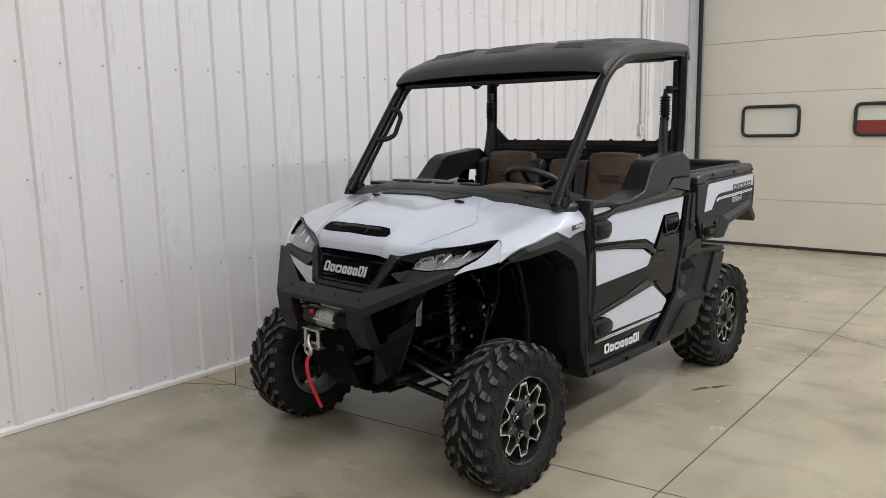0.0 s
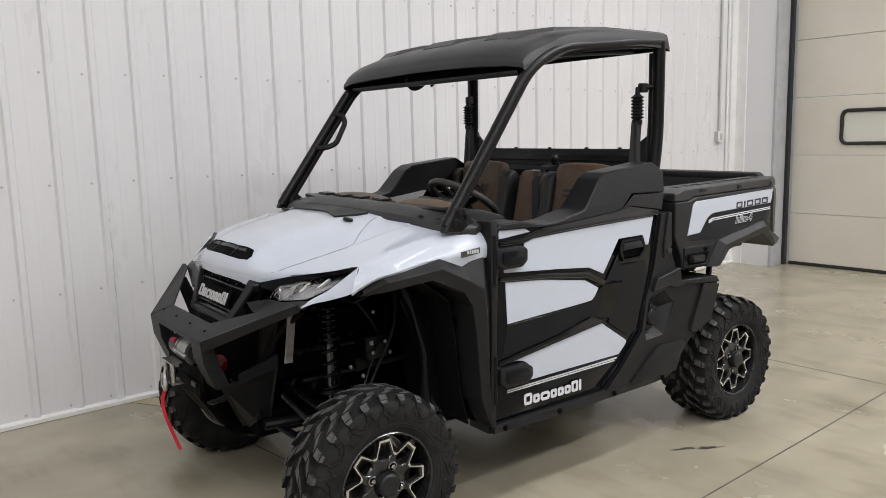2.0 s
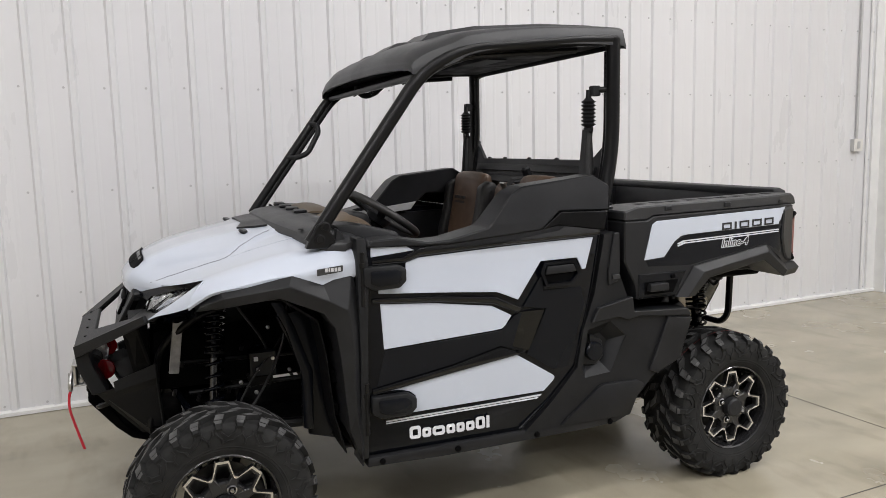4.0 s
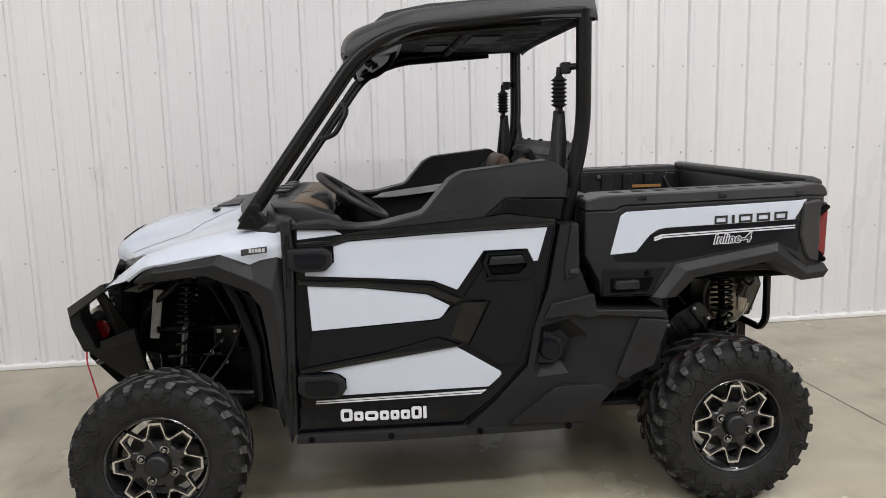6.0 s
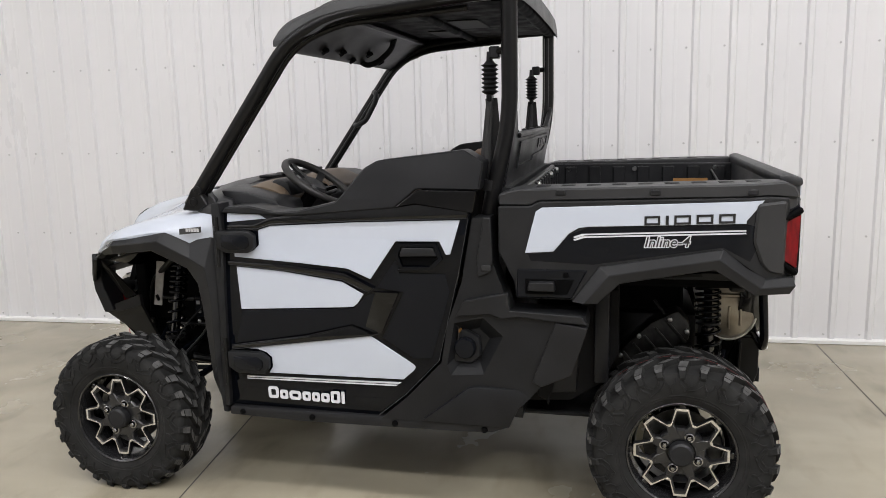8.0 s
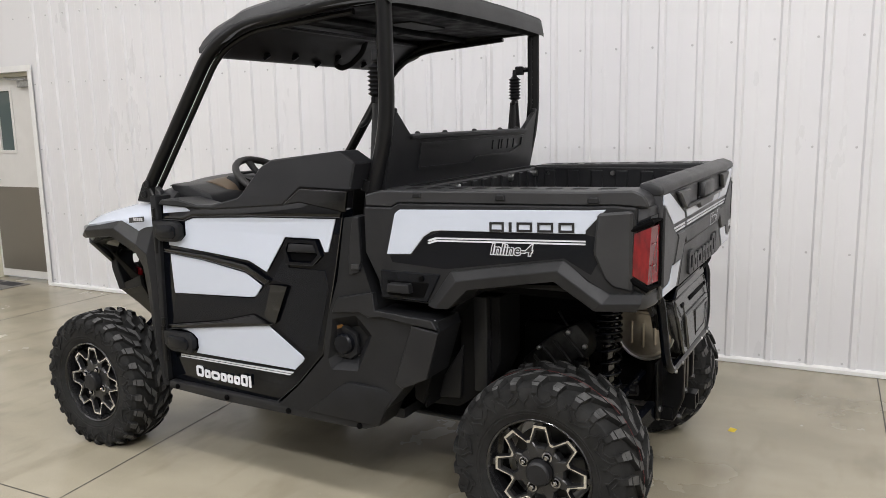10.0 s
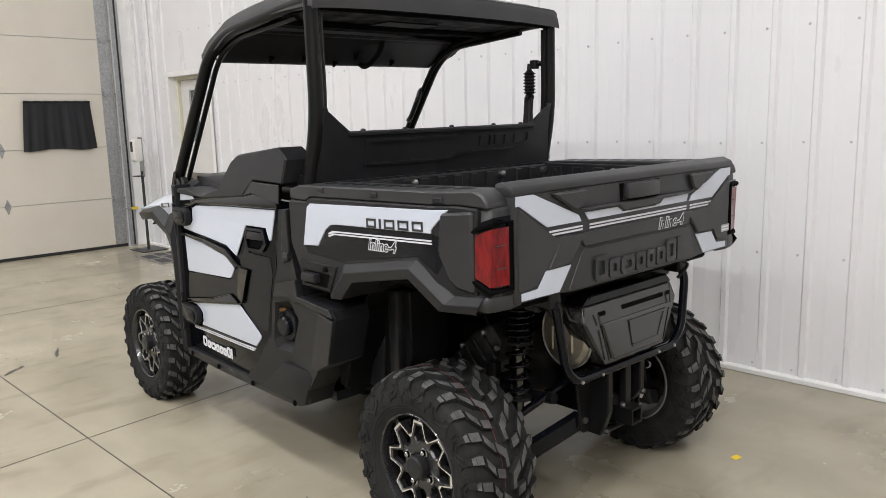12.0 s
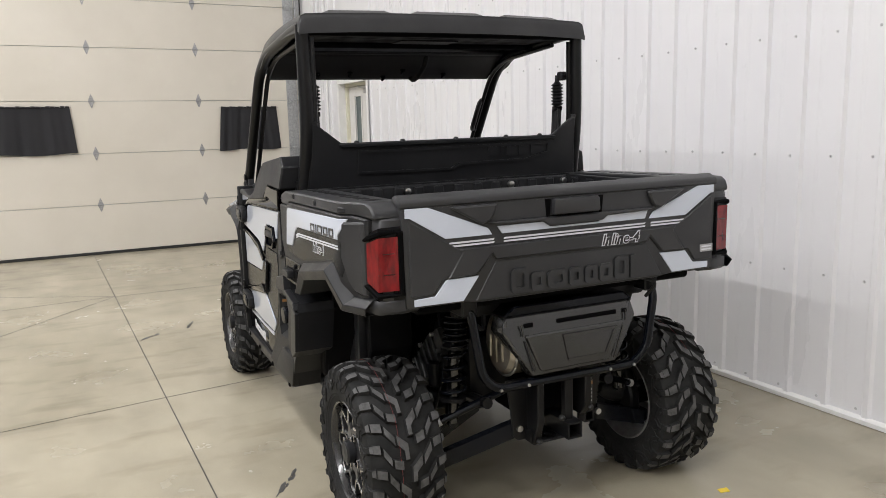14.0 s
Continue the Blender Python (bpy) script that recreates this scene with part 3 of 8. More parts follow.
def curtain(x0, x1, z0, z1, seed):
    """Black cloth on a rod over the door's window, with soft folds."""
    rnd = random.Random(seed)
    c = tagged(empty("window_curtain", pose((x0 + x1) / 2, FDY, z0)), "black cloth curtain gathered over the overhead door window", "curtain", "curtains on the overhead door")
    ph = [rnd.uniform(0, 6.28) for _ in range(4)]
    nx, nz, h = 48, 14, z1 - z0
    w = x1 - x0

    def pt(i, j, off):
        u, v = i / nx, j / nz
        fold = 0.012 * math.sin(u * 30 + ph[0]) + 0.010 * math.sin(u * 11 + ph[1]) + 0.006 * math.sin(u * 57 + ph[2])
        widen = (1 - v) * 0.05 * math.sin(u * 3.1 - 1.55)
        sag = -0.012 * math.sin(u * 9 + ph[3]) * (1 - v)
        return ((u - 0.5) * w + widen, 0.032 + fold * (0.35 + 0.65 * (1 - v)) + off, v * h + sag)
    bm = bmesh.new()
    loft(bm, [[pt(i, j, 0) for j in range(nz + 1)] for i in range(nx + 1)], 0.003, (0, -1, 0))
    part("cloth", bm, M_BLACKCLOTH, c, angle=80)
    bm = bmesh.new()
    for i in range(20):
        u = (i + 0.5) / 20
        tube(bm, [((u - 0.5) * w - w / 44, 0.034, h + 0.002), ((u - 0.5) * w + w / 44, 0.034, h + 0.003)], 0.011 + 0.004 * math.sin(i * 2.1), 8)
    part("gathered_hem", bm, M_BLACKCLOTH, c)
    bm = bmesh.new()
    tube(bm, [(-w / 2 - 0.02, 0.03, h), (w / 2 + 0.02, 0.03, h)], 0.005, 8)
    part("rod", bm, M_STEEL, c, "thin metal rod")
    return c


curtain(-3.83, -3.06, 1.295, 1.868, 5)
curtain(-1.20, -0.12, 1.31, 1.89, 8)


def door_window(name, x0, x1, z0, z1, y, face, pane_mat, beyond=None):
    """Rounded rubber-framed window set in a door section."""
    w = tagged(empty(name, pose((x0 + x1) / 2, y, (z0 + z1) / 2)), "double-glazed window in a black rounded rubber frame", kind="structure")
    a, b, r = (x1 - x0) / 2, (z1 - z0) / 2, 0.07

    def ring(s):
        pts = []
        for cx, cz, t0 in ((a - r, b - r, 0), (-a + r, b - r, 90), (-a + r, -b + r, 180), (a - r, -b + r, 270)):
            for i in range(6):
                t = radians(t0 + i * 18)
                pts.append((cx + math.cos(t) * (r + s), 0.0, cz + math.sin(t) * (r + s)))
        return pts
    bm = bmesh.new()
    tube(bm, [(p[0], face * 0.03, p[2]) for p in ring(-0.005)], 0.020, 8, True)
    part("window_frame", bm, M_SEAL, w, "black rubber frame")
    bm = bmesh.new()
    prism(bm, [(p[0], p[2]) for p in ring(-0.004)], "y", face * 0.004, face * 0.016)
    part("pane", bm, pane_mat, w, "glass pane")
    return w


RDY = REAR_Y + 0.36
overhead_door("door_2", RD0 + 0.05, RD1, RDY, -1, [0.61, 1.285, 1.94, 2.585, 3.23, 3.95], [(-3.335, -2.655, 1.41, 1.78), (-2.045, -1.365, 1.41, 1.78), (-0.755, -0.075, 1.41, 1.78)])
for i, wx in enumerate((-3.335, -2.045, -0.755)):
    door_window("window_%d" % (i + 1), wx, wx + 0.68, 1.41, 1.78, RDY - 0.002, -1, M_PANE)
# the red image in the glass is a thin sheet before the pane
bm = bmesh.new()
box(bm, -2.03, -1.38, RDY - 0.024, RDY - 0.021, 1.43, 1.585)
tagged(part("red_shape", bm, M_REDDULL), "flat red sheet painting the image in the door window glass", "reflection")

# doorway in the side wall
bm = bmesh.new()
f = 0.05
xa, xb = WALL_X - 0.17, WALL_X + 0.024
for y0, y1 in ((MD0, MD0 + 0.012), (MD1 - 0.012, MD1)):
    box(bm, xa, xb, y0, y1, 0, MDZ)
box(bm, xa, xb, MD0, MD1, MDZ - 0.012, MDZ)
for y0, y1, z0, z1 in ((MD0 - 0.045, MD0, 0, MDZ + 0.045), (MD1, MD1 + 0.045, 0, MDZ + 0.045), (MD0, MD1, MDZ, MDZ + 0.045)):
    box(bm, xb - 0.006, xb, y0, y1, z0, z1)
tagged(part("trim", bm, M_TRIM), "white steel casing round the doorway", kind="structure")
DX = WALL_X - 0.13
bm = bmesh.new()
for y0, y1, z0, z1 in ((MD0 + 0.012, MD0 + 0.055, 0, MDZ - 0.012), (MD1 - 0.04, MD1 - 0.012, 0, MDZ - 0.012), (MD0 + 0.055, MD1 - 0.04, MDZ - 0.05, MDZ - 0.012)):
    box(bm, DX - 0.04, DX + 0.06, y0, y1, z0, z1, 0.002)
tagged(part("door_frame", bm, M_CREAM_FRAME), "cream painted steel door frame", kind="structure")
mdoor = tagged(empty("door_3", pose(DX, 0, 0)), "off-white steel service door, closed, with kick plate and narrow window", kind="structure")
y0, y1, zt = MD0 + 0.058, MD1 - 0.043, MDZ - 0.055
wy0, wy1, wz0, wz1 = y0 + 0.20, y0 + 0.42, 1.36, 1.96
bm = bmesh.new()
box(bm, -0.02, 0.02, y0, wy0, 0.02, zt)
box(bm, -0.02, 0.02, wy1, y1, 0.02, zt)
box(bm, -0.02, 0.02, wy0, wy1, 0.02, wz0)
box(bm, -0.02, 0.02, wy0, wy1, wz1, zt)
part("leaf", bm, M_MANDOOR, mdoor)
bm = bmesh.new()
for a0, a1, c0, c1 in ((wy0 - 0.03, wy0 + 0.004, wz0 - 0.03, wz1 + 0.03), (wy1 - 0.004, wy1 + 0.03, wz0 - 0.03, wz1 + 0.03), (wy0, wy1, wz0 - 0.03, wz0), (wy0, wy1, wz1, wz1 + 0.03)):
    box(bm, 0.020, 0.030, a0, a1, c0, c1, 0.003)
part("window_frame", bm, M_MANDOOR, mdoor)
part("pane", boxm(-0.004, 0.004, wy0, wy1, wz0, wz1), M_GLASS_DARK, mdoor, "dark glass pane")
part("kick_plate", boxm(0.0205, 0.0225, y0 + 0.03, y1 - 0.03, 0.10, 0.98), M_KICK, mdoor, "brown-grey brushed metal kick plate")
bm = bmesh.new()
revolve(bm, [(0.02, 0.032), (0.026, 0.032), (0.03, 0.026)], "x", 20, (0, y0 + 0.055, 1.06))
revolve(bm, [(0.03, 0.011), (0.06, 0.011)], "x", 12, (0, y0 + 0.055, 1.06))
tube(bm, fillet([(0.06, y0 + 0.05, 1.06), (0.062, y0 + 0.10, 1.06), (0.056, y0 + 0.165, 1.056)], 0.02), 0.009, 10)
part("door_handle", bm, M_STEEL, mdoor, "satin steel lever handle")
bm = bmesh.new()
box(bm, 0.02, 0.065, y1 - 0.27, y1 - 0.03, zt - 0.10, zt - 0.035, 0.006)
tube(bm, [(0.06, y1 - 0.14, zt - 0.03), (0.11, y1 - 0.30, zt - 0.022), (0.05, y1 - 0.48, zt + 0.005)], 0.009, 8)
part("door_closer", bm, M_GALV, mdoor, "grey hydraulic door closer")

# screws in the siding
bm = bmesh.new()
revolve(bm, [(0.0, 0.0075), (0.003, 0.0075)], "x", 10)
revolve(bm, [(0.003, 0.0055), (0.0075, 0.005)], "x", 6)
screw = part("screw", bm, M_SCREW, wall_w)
n_scr = 0
for k in range(-20, 34):
    sy = 1.70 + k * PITCH
    if not FRONT_Y + 0.1 < sy < REAR_Y - 0.1:
        continue
    for sz in (0.060, 0.735, 1.368, 2.0, 2.63):
        if MD0 - 0.06 < sy < MD1 + 0.06 and sz < MDZ + 0.06:
            continue
        if n_scr == 0:
            screw.location = (0, sy, sz)
        else:
            share(screw, "screw", pose(0, sy + 0.004 * math.sin(k * 3.7), sz + 0.004 * math.sin(k * 5.1 + sz)), wall_w)
        n_scr += 1

# conduit with outlet box on the siding
conduit = tagged(empty("outlet_box", pose(WALL_X, 9.28, 1.52)), "grey outlet box with a conduit rising to the ceiling", "outlet")
part("box_body", boxm(0.001, 0.045, -0.06, 0.06, -0.06, 0.06, 0.004), M_OUTLET, conduit)
part("cover_plate", boxm(0.045, 0.050, -0.062, 0.062, -0.062, 0.062, 0.002), M_PLASTIC_WHITE, conduit)
part("switch", boxm(0.050, 0.056, -0.02, 0.02, -0.035, 0.035, 0.002), M_OUTLET, conduit)
bm = bmesh.new()
tube(bm, [(0.026, 0, 0.06), (0.026, 0, CEIL_Z - 1.52)], 0.012, 10)
part("pipe", bm, M_OUTLET, conduit, "galvanised conduit pipe")
bm = bmesh.new()
tube(bm, [(WALL_X + 0.016, 9.45, 0.05), (WALL_X + 0.016, 9.45, CEIL_Z)], 0.014, 10)
tube(bm, [(WALL_X + 0.016, -2.62, 0.05), (WALL_X + 0.016, -2.62, CEIL_Z)], 0.012, 10)
tagged(part("trim", bm, M_TRIM), "white painted vertical pipes beside the corners", kind="structure")

# hand sanitiser stand
st = tagged(empty("sanitizer_stand", pose(-4.18, -2.62, 0)), "white hand sanitizer dispenser on a black floor stand", "dispenser stand")
part("base_plate", boxm(-0.16, 0.16, -0.19, 0.19, 0.0, 0.012, 0.004), M_STEEL_DARK, st)
bm = bmesh.new()
tube(bm, [(0, 0, 0.012), (0, 0, 1.0)], 0.017, 12)
part("pole", bm, M_STEEL_DARK, st)
part("back_plate", boxm(-0.012, -0.004, -0.06, 0.06, 0.93, 1.42, 0.004), M_GALV, st)
part("drip_tray", boxm(-0.004, 0.10, -0.07, 0.07, 0.935, 0.945, 0.003), M_STEEL_DARK, st)
bm = slab([(-0.003, 1.13), (0.07, 1.11), (0.10, 1.14), (0.105, 1.36), (0.085, 1.40), (-0.003, 1.40)], "y", -0.065, 0.065, 0.014, 3)
disp = part("dispenser", bm, M_PLASTIC_WHITE, st, "white plastic dispenser")
part("sight_window", slab([(0.104, 1.24), (0.109, 1.25), (0.109, 1.36), (0.104, 1.37)], "y", -0.03, 0.03, 0.002), M_STEEL_DARK, disp, "dark sight window")

# rubber mat by the doorway
fm = tagged(empty("door_mat", pose(-4.10, -1.86, 0, 0, 0, -4)), "grey entrance mat with dark printed panels", "mat")
part("mat_body", boxm(-0.28, 0.28, -0.40, 0.40, 0.0, 0.008, 0.003), M_MAT, fm)
for i, (x0, x1, y0, y1) in enumerate([(-0.25, -0.08, -0.36, 0.02), (-0.25, -0.12, 0.06, 0.36), (-0.04, 0.08, -0.36, -0.16), (-0.04, 0.05, -0.10, 0.20), (0.12, 0.25, -0.30, -0.02), (0.10, 0.24, 0.06, 0.34)]):
    part("printed_bar", boxm(x0, x1, y0, y1, 0.0082, 0.0095), M_MATDARK, fm)

# strip light housings on the ceiling
def strip_housing(x, y):
    e = tagged(empty("ceiling_light", pose(x, y, CEIL_Z)), "white linear ceiling light", "ceiling light", "ceiling lights")
    bm = bmesh.new()
    prism(bm, [(-0.10, 0.0), (-0.10, -0.05), (-0.075, -0.115), (0.075, -0.115), (0.10, -0.05), (0.10, 0.0)], "y", -1.22, 1.22, 0.004)
    part("housing", bm, M_TRIM, e)
    return e


lp = strip_housing(*LIGHT_SPOTS[0])
for x, y in LIGHT_SPOTS[1:]:
    copy_thing(lp, pose(x, y, CEIL_Z))

# ---------------------------------------------------------------- the utility vehicle
# local axes: +x its left side, +y towards its rear, z up
LEAN = pose(0.75, 0, 1.4, 0, 0.5, 0) @ pose(-0.75, 0, -1.4)
V = tagged(empty("utility_vehicle", pose(-2.571, 3.792, 0, 0, 0, -2.9) @ LEAN @ Matrix.Diagonal((1.026, 1, 1, 1))), "white and black two-door side-by-side utility vehicle with cargo bed", "utility vehicle")


def both(name, bm, material, parent=None, label="", angle=35):
    """A part and its mirror image on the other side."""
    b2 = flipped(bm)
    return part(name, bm, material, parent or V, label, angle), part(name, b2, material, parent or V, label, angle)


def plate(poly, holes, axis, lo, hi):
    """A plate with holes through it."""
    bm = bmesh.new()
    ring = len(holes) == 1 and len(holes[0]) == len(poly)
    if ring:
        for c in (lo, hi):
            a, b = [[bm.verts.new(at(axis, p, q, c)) for p, q in loop] for loop in (poly, holes[0])]
            for i in range(len(a)):
                j = (i + 1) % len(a)
                bm.faces.new((a[i], a[j], b[j], b[i]))
    for c in (() if ring else (lo, hi)):
        es = []
        for loop in [poly] + holes:
            vs = [bm.verts.new(at(axis, a, b, c)) for a, b in loop]
            es += [bm.edges.new((vs[i], vs[(i + 1) % len(vs)])) for i in range(len(vs))]
        bmesh.ops.triangle_fill(bm, use_beauty=True, use_dissolve=False, edges=es)
    for loop in [poly] + holes:
        for i in range(len(loop)):
            (a0, b0), (a1, b1) = loop[i], loop[(i + 1) % len(loop)]
            bm.faces.new([bm.verts.new(at(axis, *q)) for q in ((a0, b0, lo), (a1, b1, lo), (a1, b1, hi), (a0, b0, hi))])
    bmesh.ops.remove_doubles(bm, verts=bm.verts[:], dist=1e-6)
    return bm


def bend(bm, fn, axis=1, cuts=()):
    """Cut a mesh across an axis and shift its points by fn."""
    for c in cuts:
        co, no = [0, 0, 0], [0, 0, 0]
        co[axis], no[axis] = c, 1
        bmesh.ops.bisect_plane(bm, geom=bm.verts[:] + bm.edges[:] + bm.faces[:], plane_co=co, plane_no=no)
    for v in bm.verts:
        v.co = Vector(fn(*v.co))
    return bm


def blocks(widths, height, gap, depth, m, shear=0.0, tall=(), stroke=0.0):
    """A wordmark drawn as plain blocks, one mesh each; with a stroke they are hollow with cut corners."""
    out = []
    u = -(sum(widths) + gap * (len(widths) - 1)) / 2
    for i, w in enumerate(widths):
        h = height if i in tall else height * 0.76
        if stroke and w > 2.4 * stroke:
            def loop(e):
                c = max(0.16 * w - 0.4 * e, 0.0015)
                return [(u + e + c, e), (u + w - e - c, e), (u + w - e, e + c), (u + w - e, h - e - c), (u + w - e - c, h - e), (u + e + c, h - e), (u + e, h - e - c), (u + e, e + c)]
            bm = plate(loop(0.0), [loop(stroke)], "z", 0, depth)
        else:
            bm = slab([(u, 0), (u + w, 0), (u + w + shear * h, h), (u + shear * h, h)], "z", 0, depth)
        out.append(moved(bm, m))
        u += w + gap
    return out


def hollow_blocks(widths, height, gap, depth, m, t=0.0075):
    """A thin wordmark drawn as a row of plain hollow blocks."""
    out = []
    u = -(sum(widths) + gap * (len(widths) - 1)) / 2
    for w in widths:
        bm = bmesh.new()
        for x0, x1, y0, y1 in ((u, u + w, 0, t), (u, u + w, height - t, height), (u, u + t, t, height - t), (u + w - t, u + w, t, height - t)):
            if w > 2 * t or y0 == 0:
                prism(bm, [(x0, y0), (x1, y0), (x1, height if w <= 2 * t else y1), (x0, height if w <= 2 * t else y1)], "z", 0, depth)
        u += w + gap
        out.append(moved(bm, m))
    return out


def read_left(x, y, z, turn=0.0):
    """Pose for flat work on the left side, read from outside (text runs towards the rear)."""
    return pose(x, y, z) @ pose(0, 0, 0, 90, 0, 90 + turn)


def read_rear(x, y, z):
    return pose(x, y, z) @ pose(0, 0, 0, 90, 0, 180)


# ---- wheels
def tyre_bm(w, R):
    """Mud tyre: round-shouldered carcass, rows of small slanting lugs, fine ridges on the sidewall."""
    bm = bmesh.new()
    r0 = R - 0.019
    half = [(0.80, 0.186), (0.89, 0.200), (0.985, 0.235), (1.0, 0.268), (0.985, 0.292), (0.94, r0 - 0.016), (0.84, r0 - 0.006), (0.5, r0), (0.0, r0 + 0.002)]
    prof = [(-w * a, r) for a, r in half] + [(w * a, r) for a, r in half[-2::-1]] + [(w * 0.5, 0.183), (-w * 0.5, 0.183)]
    revolve(bm, prof, "x", 64, closed=True)
    N = 13

    def wall(r):
        return w * float(np.interp(r, [b for a, b in half[:7]], [a for a, b in half[:7]]))

    def crown(x):
        a = abs(x) / w
        return R if a < 0.5 else R - 0.013 * ((a - 0.5) / 0.4) ** 1.8

    def lug(poly, a0):
        """A block with sloping flanks, a chamfered crown and a worn top face."""
        cx, cs = sum(p[0] for p in poly) / len(poly), sum(p[1] for p in poly) / len(poly)
        rings = [[], [], []]
        for x, s in poly:
            for lst, k, rr in zip(rings, (1.14, 1.03, 0.93), (crown(x) - 0.021, crown(x) - 0.004, crown(x))):
                xx, t = cx + (x - cx) * k, a0 + (cs + (s - cs) * k) / R
                lst.append(bm.verts.new((xx, rr * math.cos(t), rr * math.sin(t))))
        k = len(poly)
        bm.faces.new(rings[2]).material_index = 1
        for a, b in zip(rings, rings[1:]):
            for i in range(k):
                bm.faces.new((a[i], a[(i + 1) % k], b[(i + 1) % k], b[i]))

    def ridge(t, sgn, pts, hw=0.0042, h=0.0042):
        """A fine raised ridge on the sidewall through (s, r) stations."""
        rows = []
        for s, r in pts:
            th = t - s / R
            xw = wall(r)
            rows.append([bm.verts.new((sgn * x, r * math.cos(th + o / r), r * math.sin(th + o / r))) for x, o in ((xw - 0.004, -hw * 1.5), (xw + h, -hw * 0.6), (xw + h, hw * 0.6), (xw - 0.004, hw * 1.5))])
        for a, b in zip(rows, rows[1:]):
            for q in range(3):
                bm.faces.new((a[q], a[q + 1], b[q + 1], b[q]))
        bm.faces.new(rows[0]), bm.faces.new(rows[-1])

    for i in range(N):
        for sgn, half_step in ((1, 0.0), (-1, math.pi / N)):
            t = 2 * math.pi * i / N + half_step

            def L(*pts):
                lug([(sgn * x * w, -s) for x, s in pts][::-sgn], t)
            # two broken rows of slanting blocks a pitch, the first hooked at the centre line
            for xc, sc, hx, slope, hw, hook in ((0.160, 0.030, 0.140, 0.14, 0.0180, 1), (0.450, -0.006, 0.118, 0.20, 0.0160, 0), (0.735, -0.042, 0.125, 0.04, 0.0165, 0),
                                                (0.310, 0.100, 0.120, 0.05, 0.0165, 0), (0.565, 0.067, 0.095, 0.22, 0.0155, 0), (0.800, 0.034, 0.085, 0.03, 0.0160, 0)):
                xa, xb, sa, sb = xc - hx, xc + hx, sc + slope * hx, sc - slope * hx
                if hook:
                    L((xa, sa - hw), (xb, sb - hw), (xb, sb + hw), (xa + 0.11, sa + hw - 0.012), (xa + 0.11, sa + hw + 0.022), (xa, sa + hw + 0.022))
                else:
                    L((xa, sa - hw), (xb, sb - hw), (xb, sb + hw), (xa, sa + hw))
            # shoulder lugs, the longer one forked into two ridges
            for s0, s1, rr in ((-0.064, -0.034, 0.300), (0.016, 0.046, 0.308)):
                xs = [(0.88, R - 0.013), (0.960, R - 0.021), (1.005, R - 0.034), (1.022, rr), (1.0, rr - 0.010), (0.90, R - 0.045), (0.80, R - 0.032)]
                ra, rb = [], []
                for k, (xf, r) in enumerate(xs):
                    inset = 0.004 if k in (1, 2, 3) else 0.0
                    for lst, s in ((ra, s0 + inset), (rb, s1 - inset)):
                        th = t - s / R
                        lst.append(bm.verts.new((sgn * xf * w, r * math.cos(th), r * math.sin(th))))
                k = len(xs)
                for q in range(k):
                    f = bm.faces.new((ra[q], ra[(q + 1) % k], rb[(q + 1) % k], rb[q]))
                    f.material_index = 1 if q == 0 else 0
                bm.faces.new(ra), bm.faces.new(rb)
            ridge(t, sgn, [(-0.062, 0.302), (-0.062, 0.282), (-0.036, 0.260), (-0.036, 0.246)])
            ridge(t, sgn, [(-0.040, 0.302), (-0.040, 0.286), (-0.012, 0.268), (0.018, 0.286), (0.020, 0.305)])
            ridge(t, sgn, [(0.044, 0.305), (0.044, 0.282), (0.016, 0.260), (-0.008, 0.256), (-0.036, 0.246)])
            ridge(t, sgn, [(0.044, 0.282), (0.066, 0.262), (0.088, 0.280), (0.088, 0.296)], 0.0036, 0.0034)
            ridge(t, sgn, [(0.066, 0.262), (0.066, 0.244)], 0.0036, 0.0034)
    for rr in (0.222, 0.232):
        for sgn in (1, -1):
            tube(bm, [(sgn * (wall(rr) - 0.0015), rr * math.cos(2 * math.pi * i / 60), rr * math.sin(2 * math.pi * i / 60)) for i in range(60)], 0.003, 6, True)
    return bm


def star(n, ro, ri, wo, wi):
    """Outline of a star with n blunt tips and n blunt notches."""
    pts = []
    for i in range(n):
        a = 2 * math.pi * i / n + math.pi / 2
        b = a + math.pi / n
        for ang, r, w in ((a, ro, wo), (b, ri, wi)):
            for s in (-1, 1):
                t = ang + s * w / r
                pts.append((r * math.cos(t), r * math.sin(t)))
    return pts


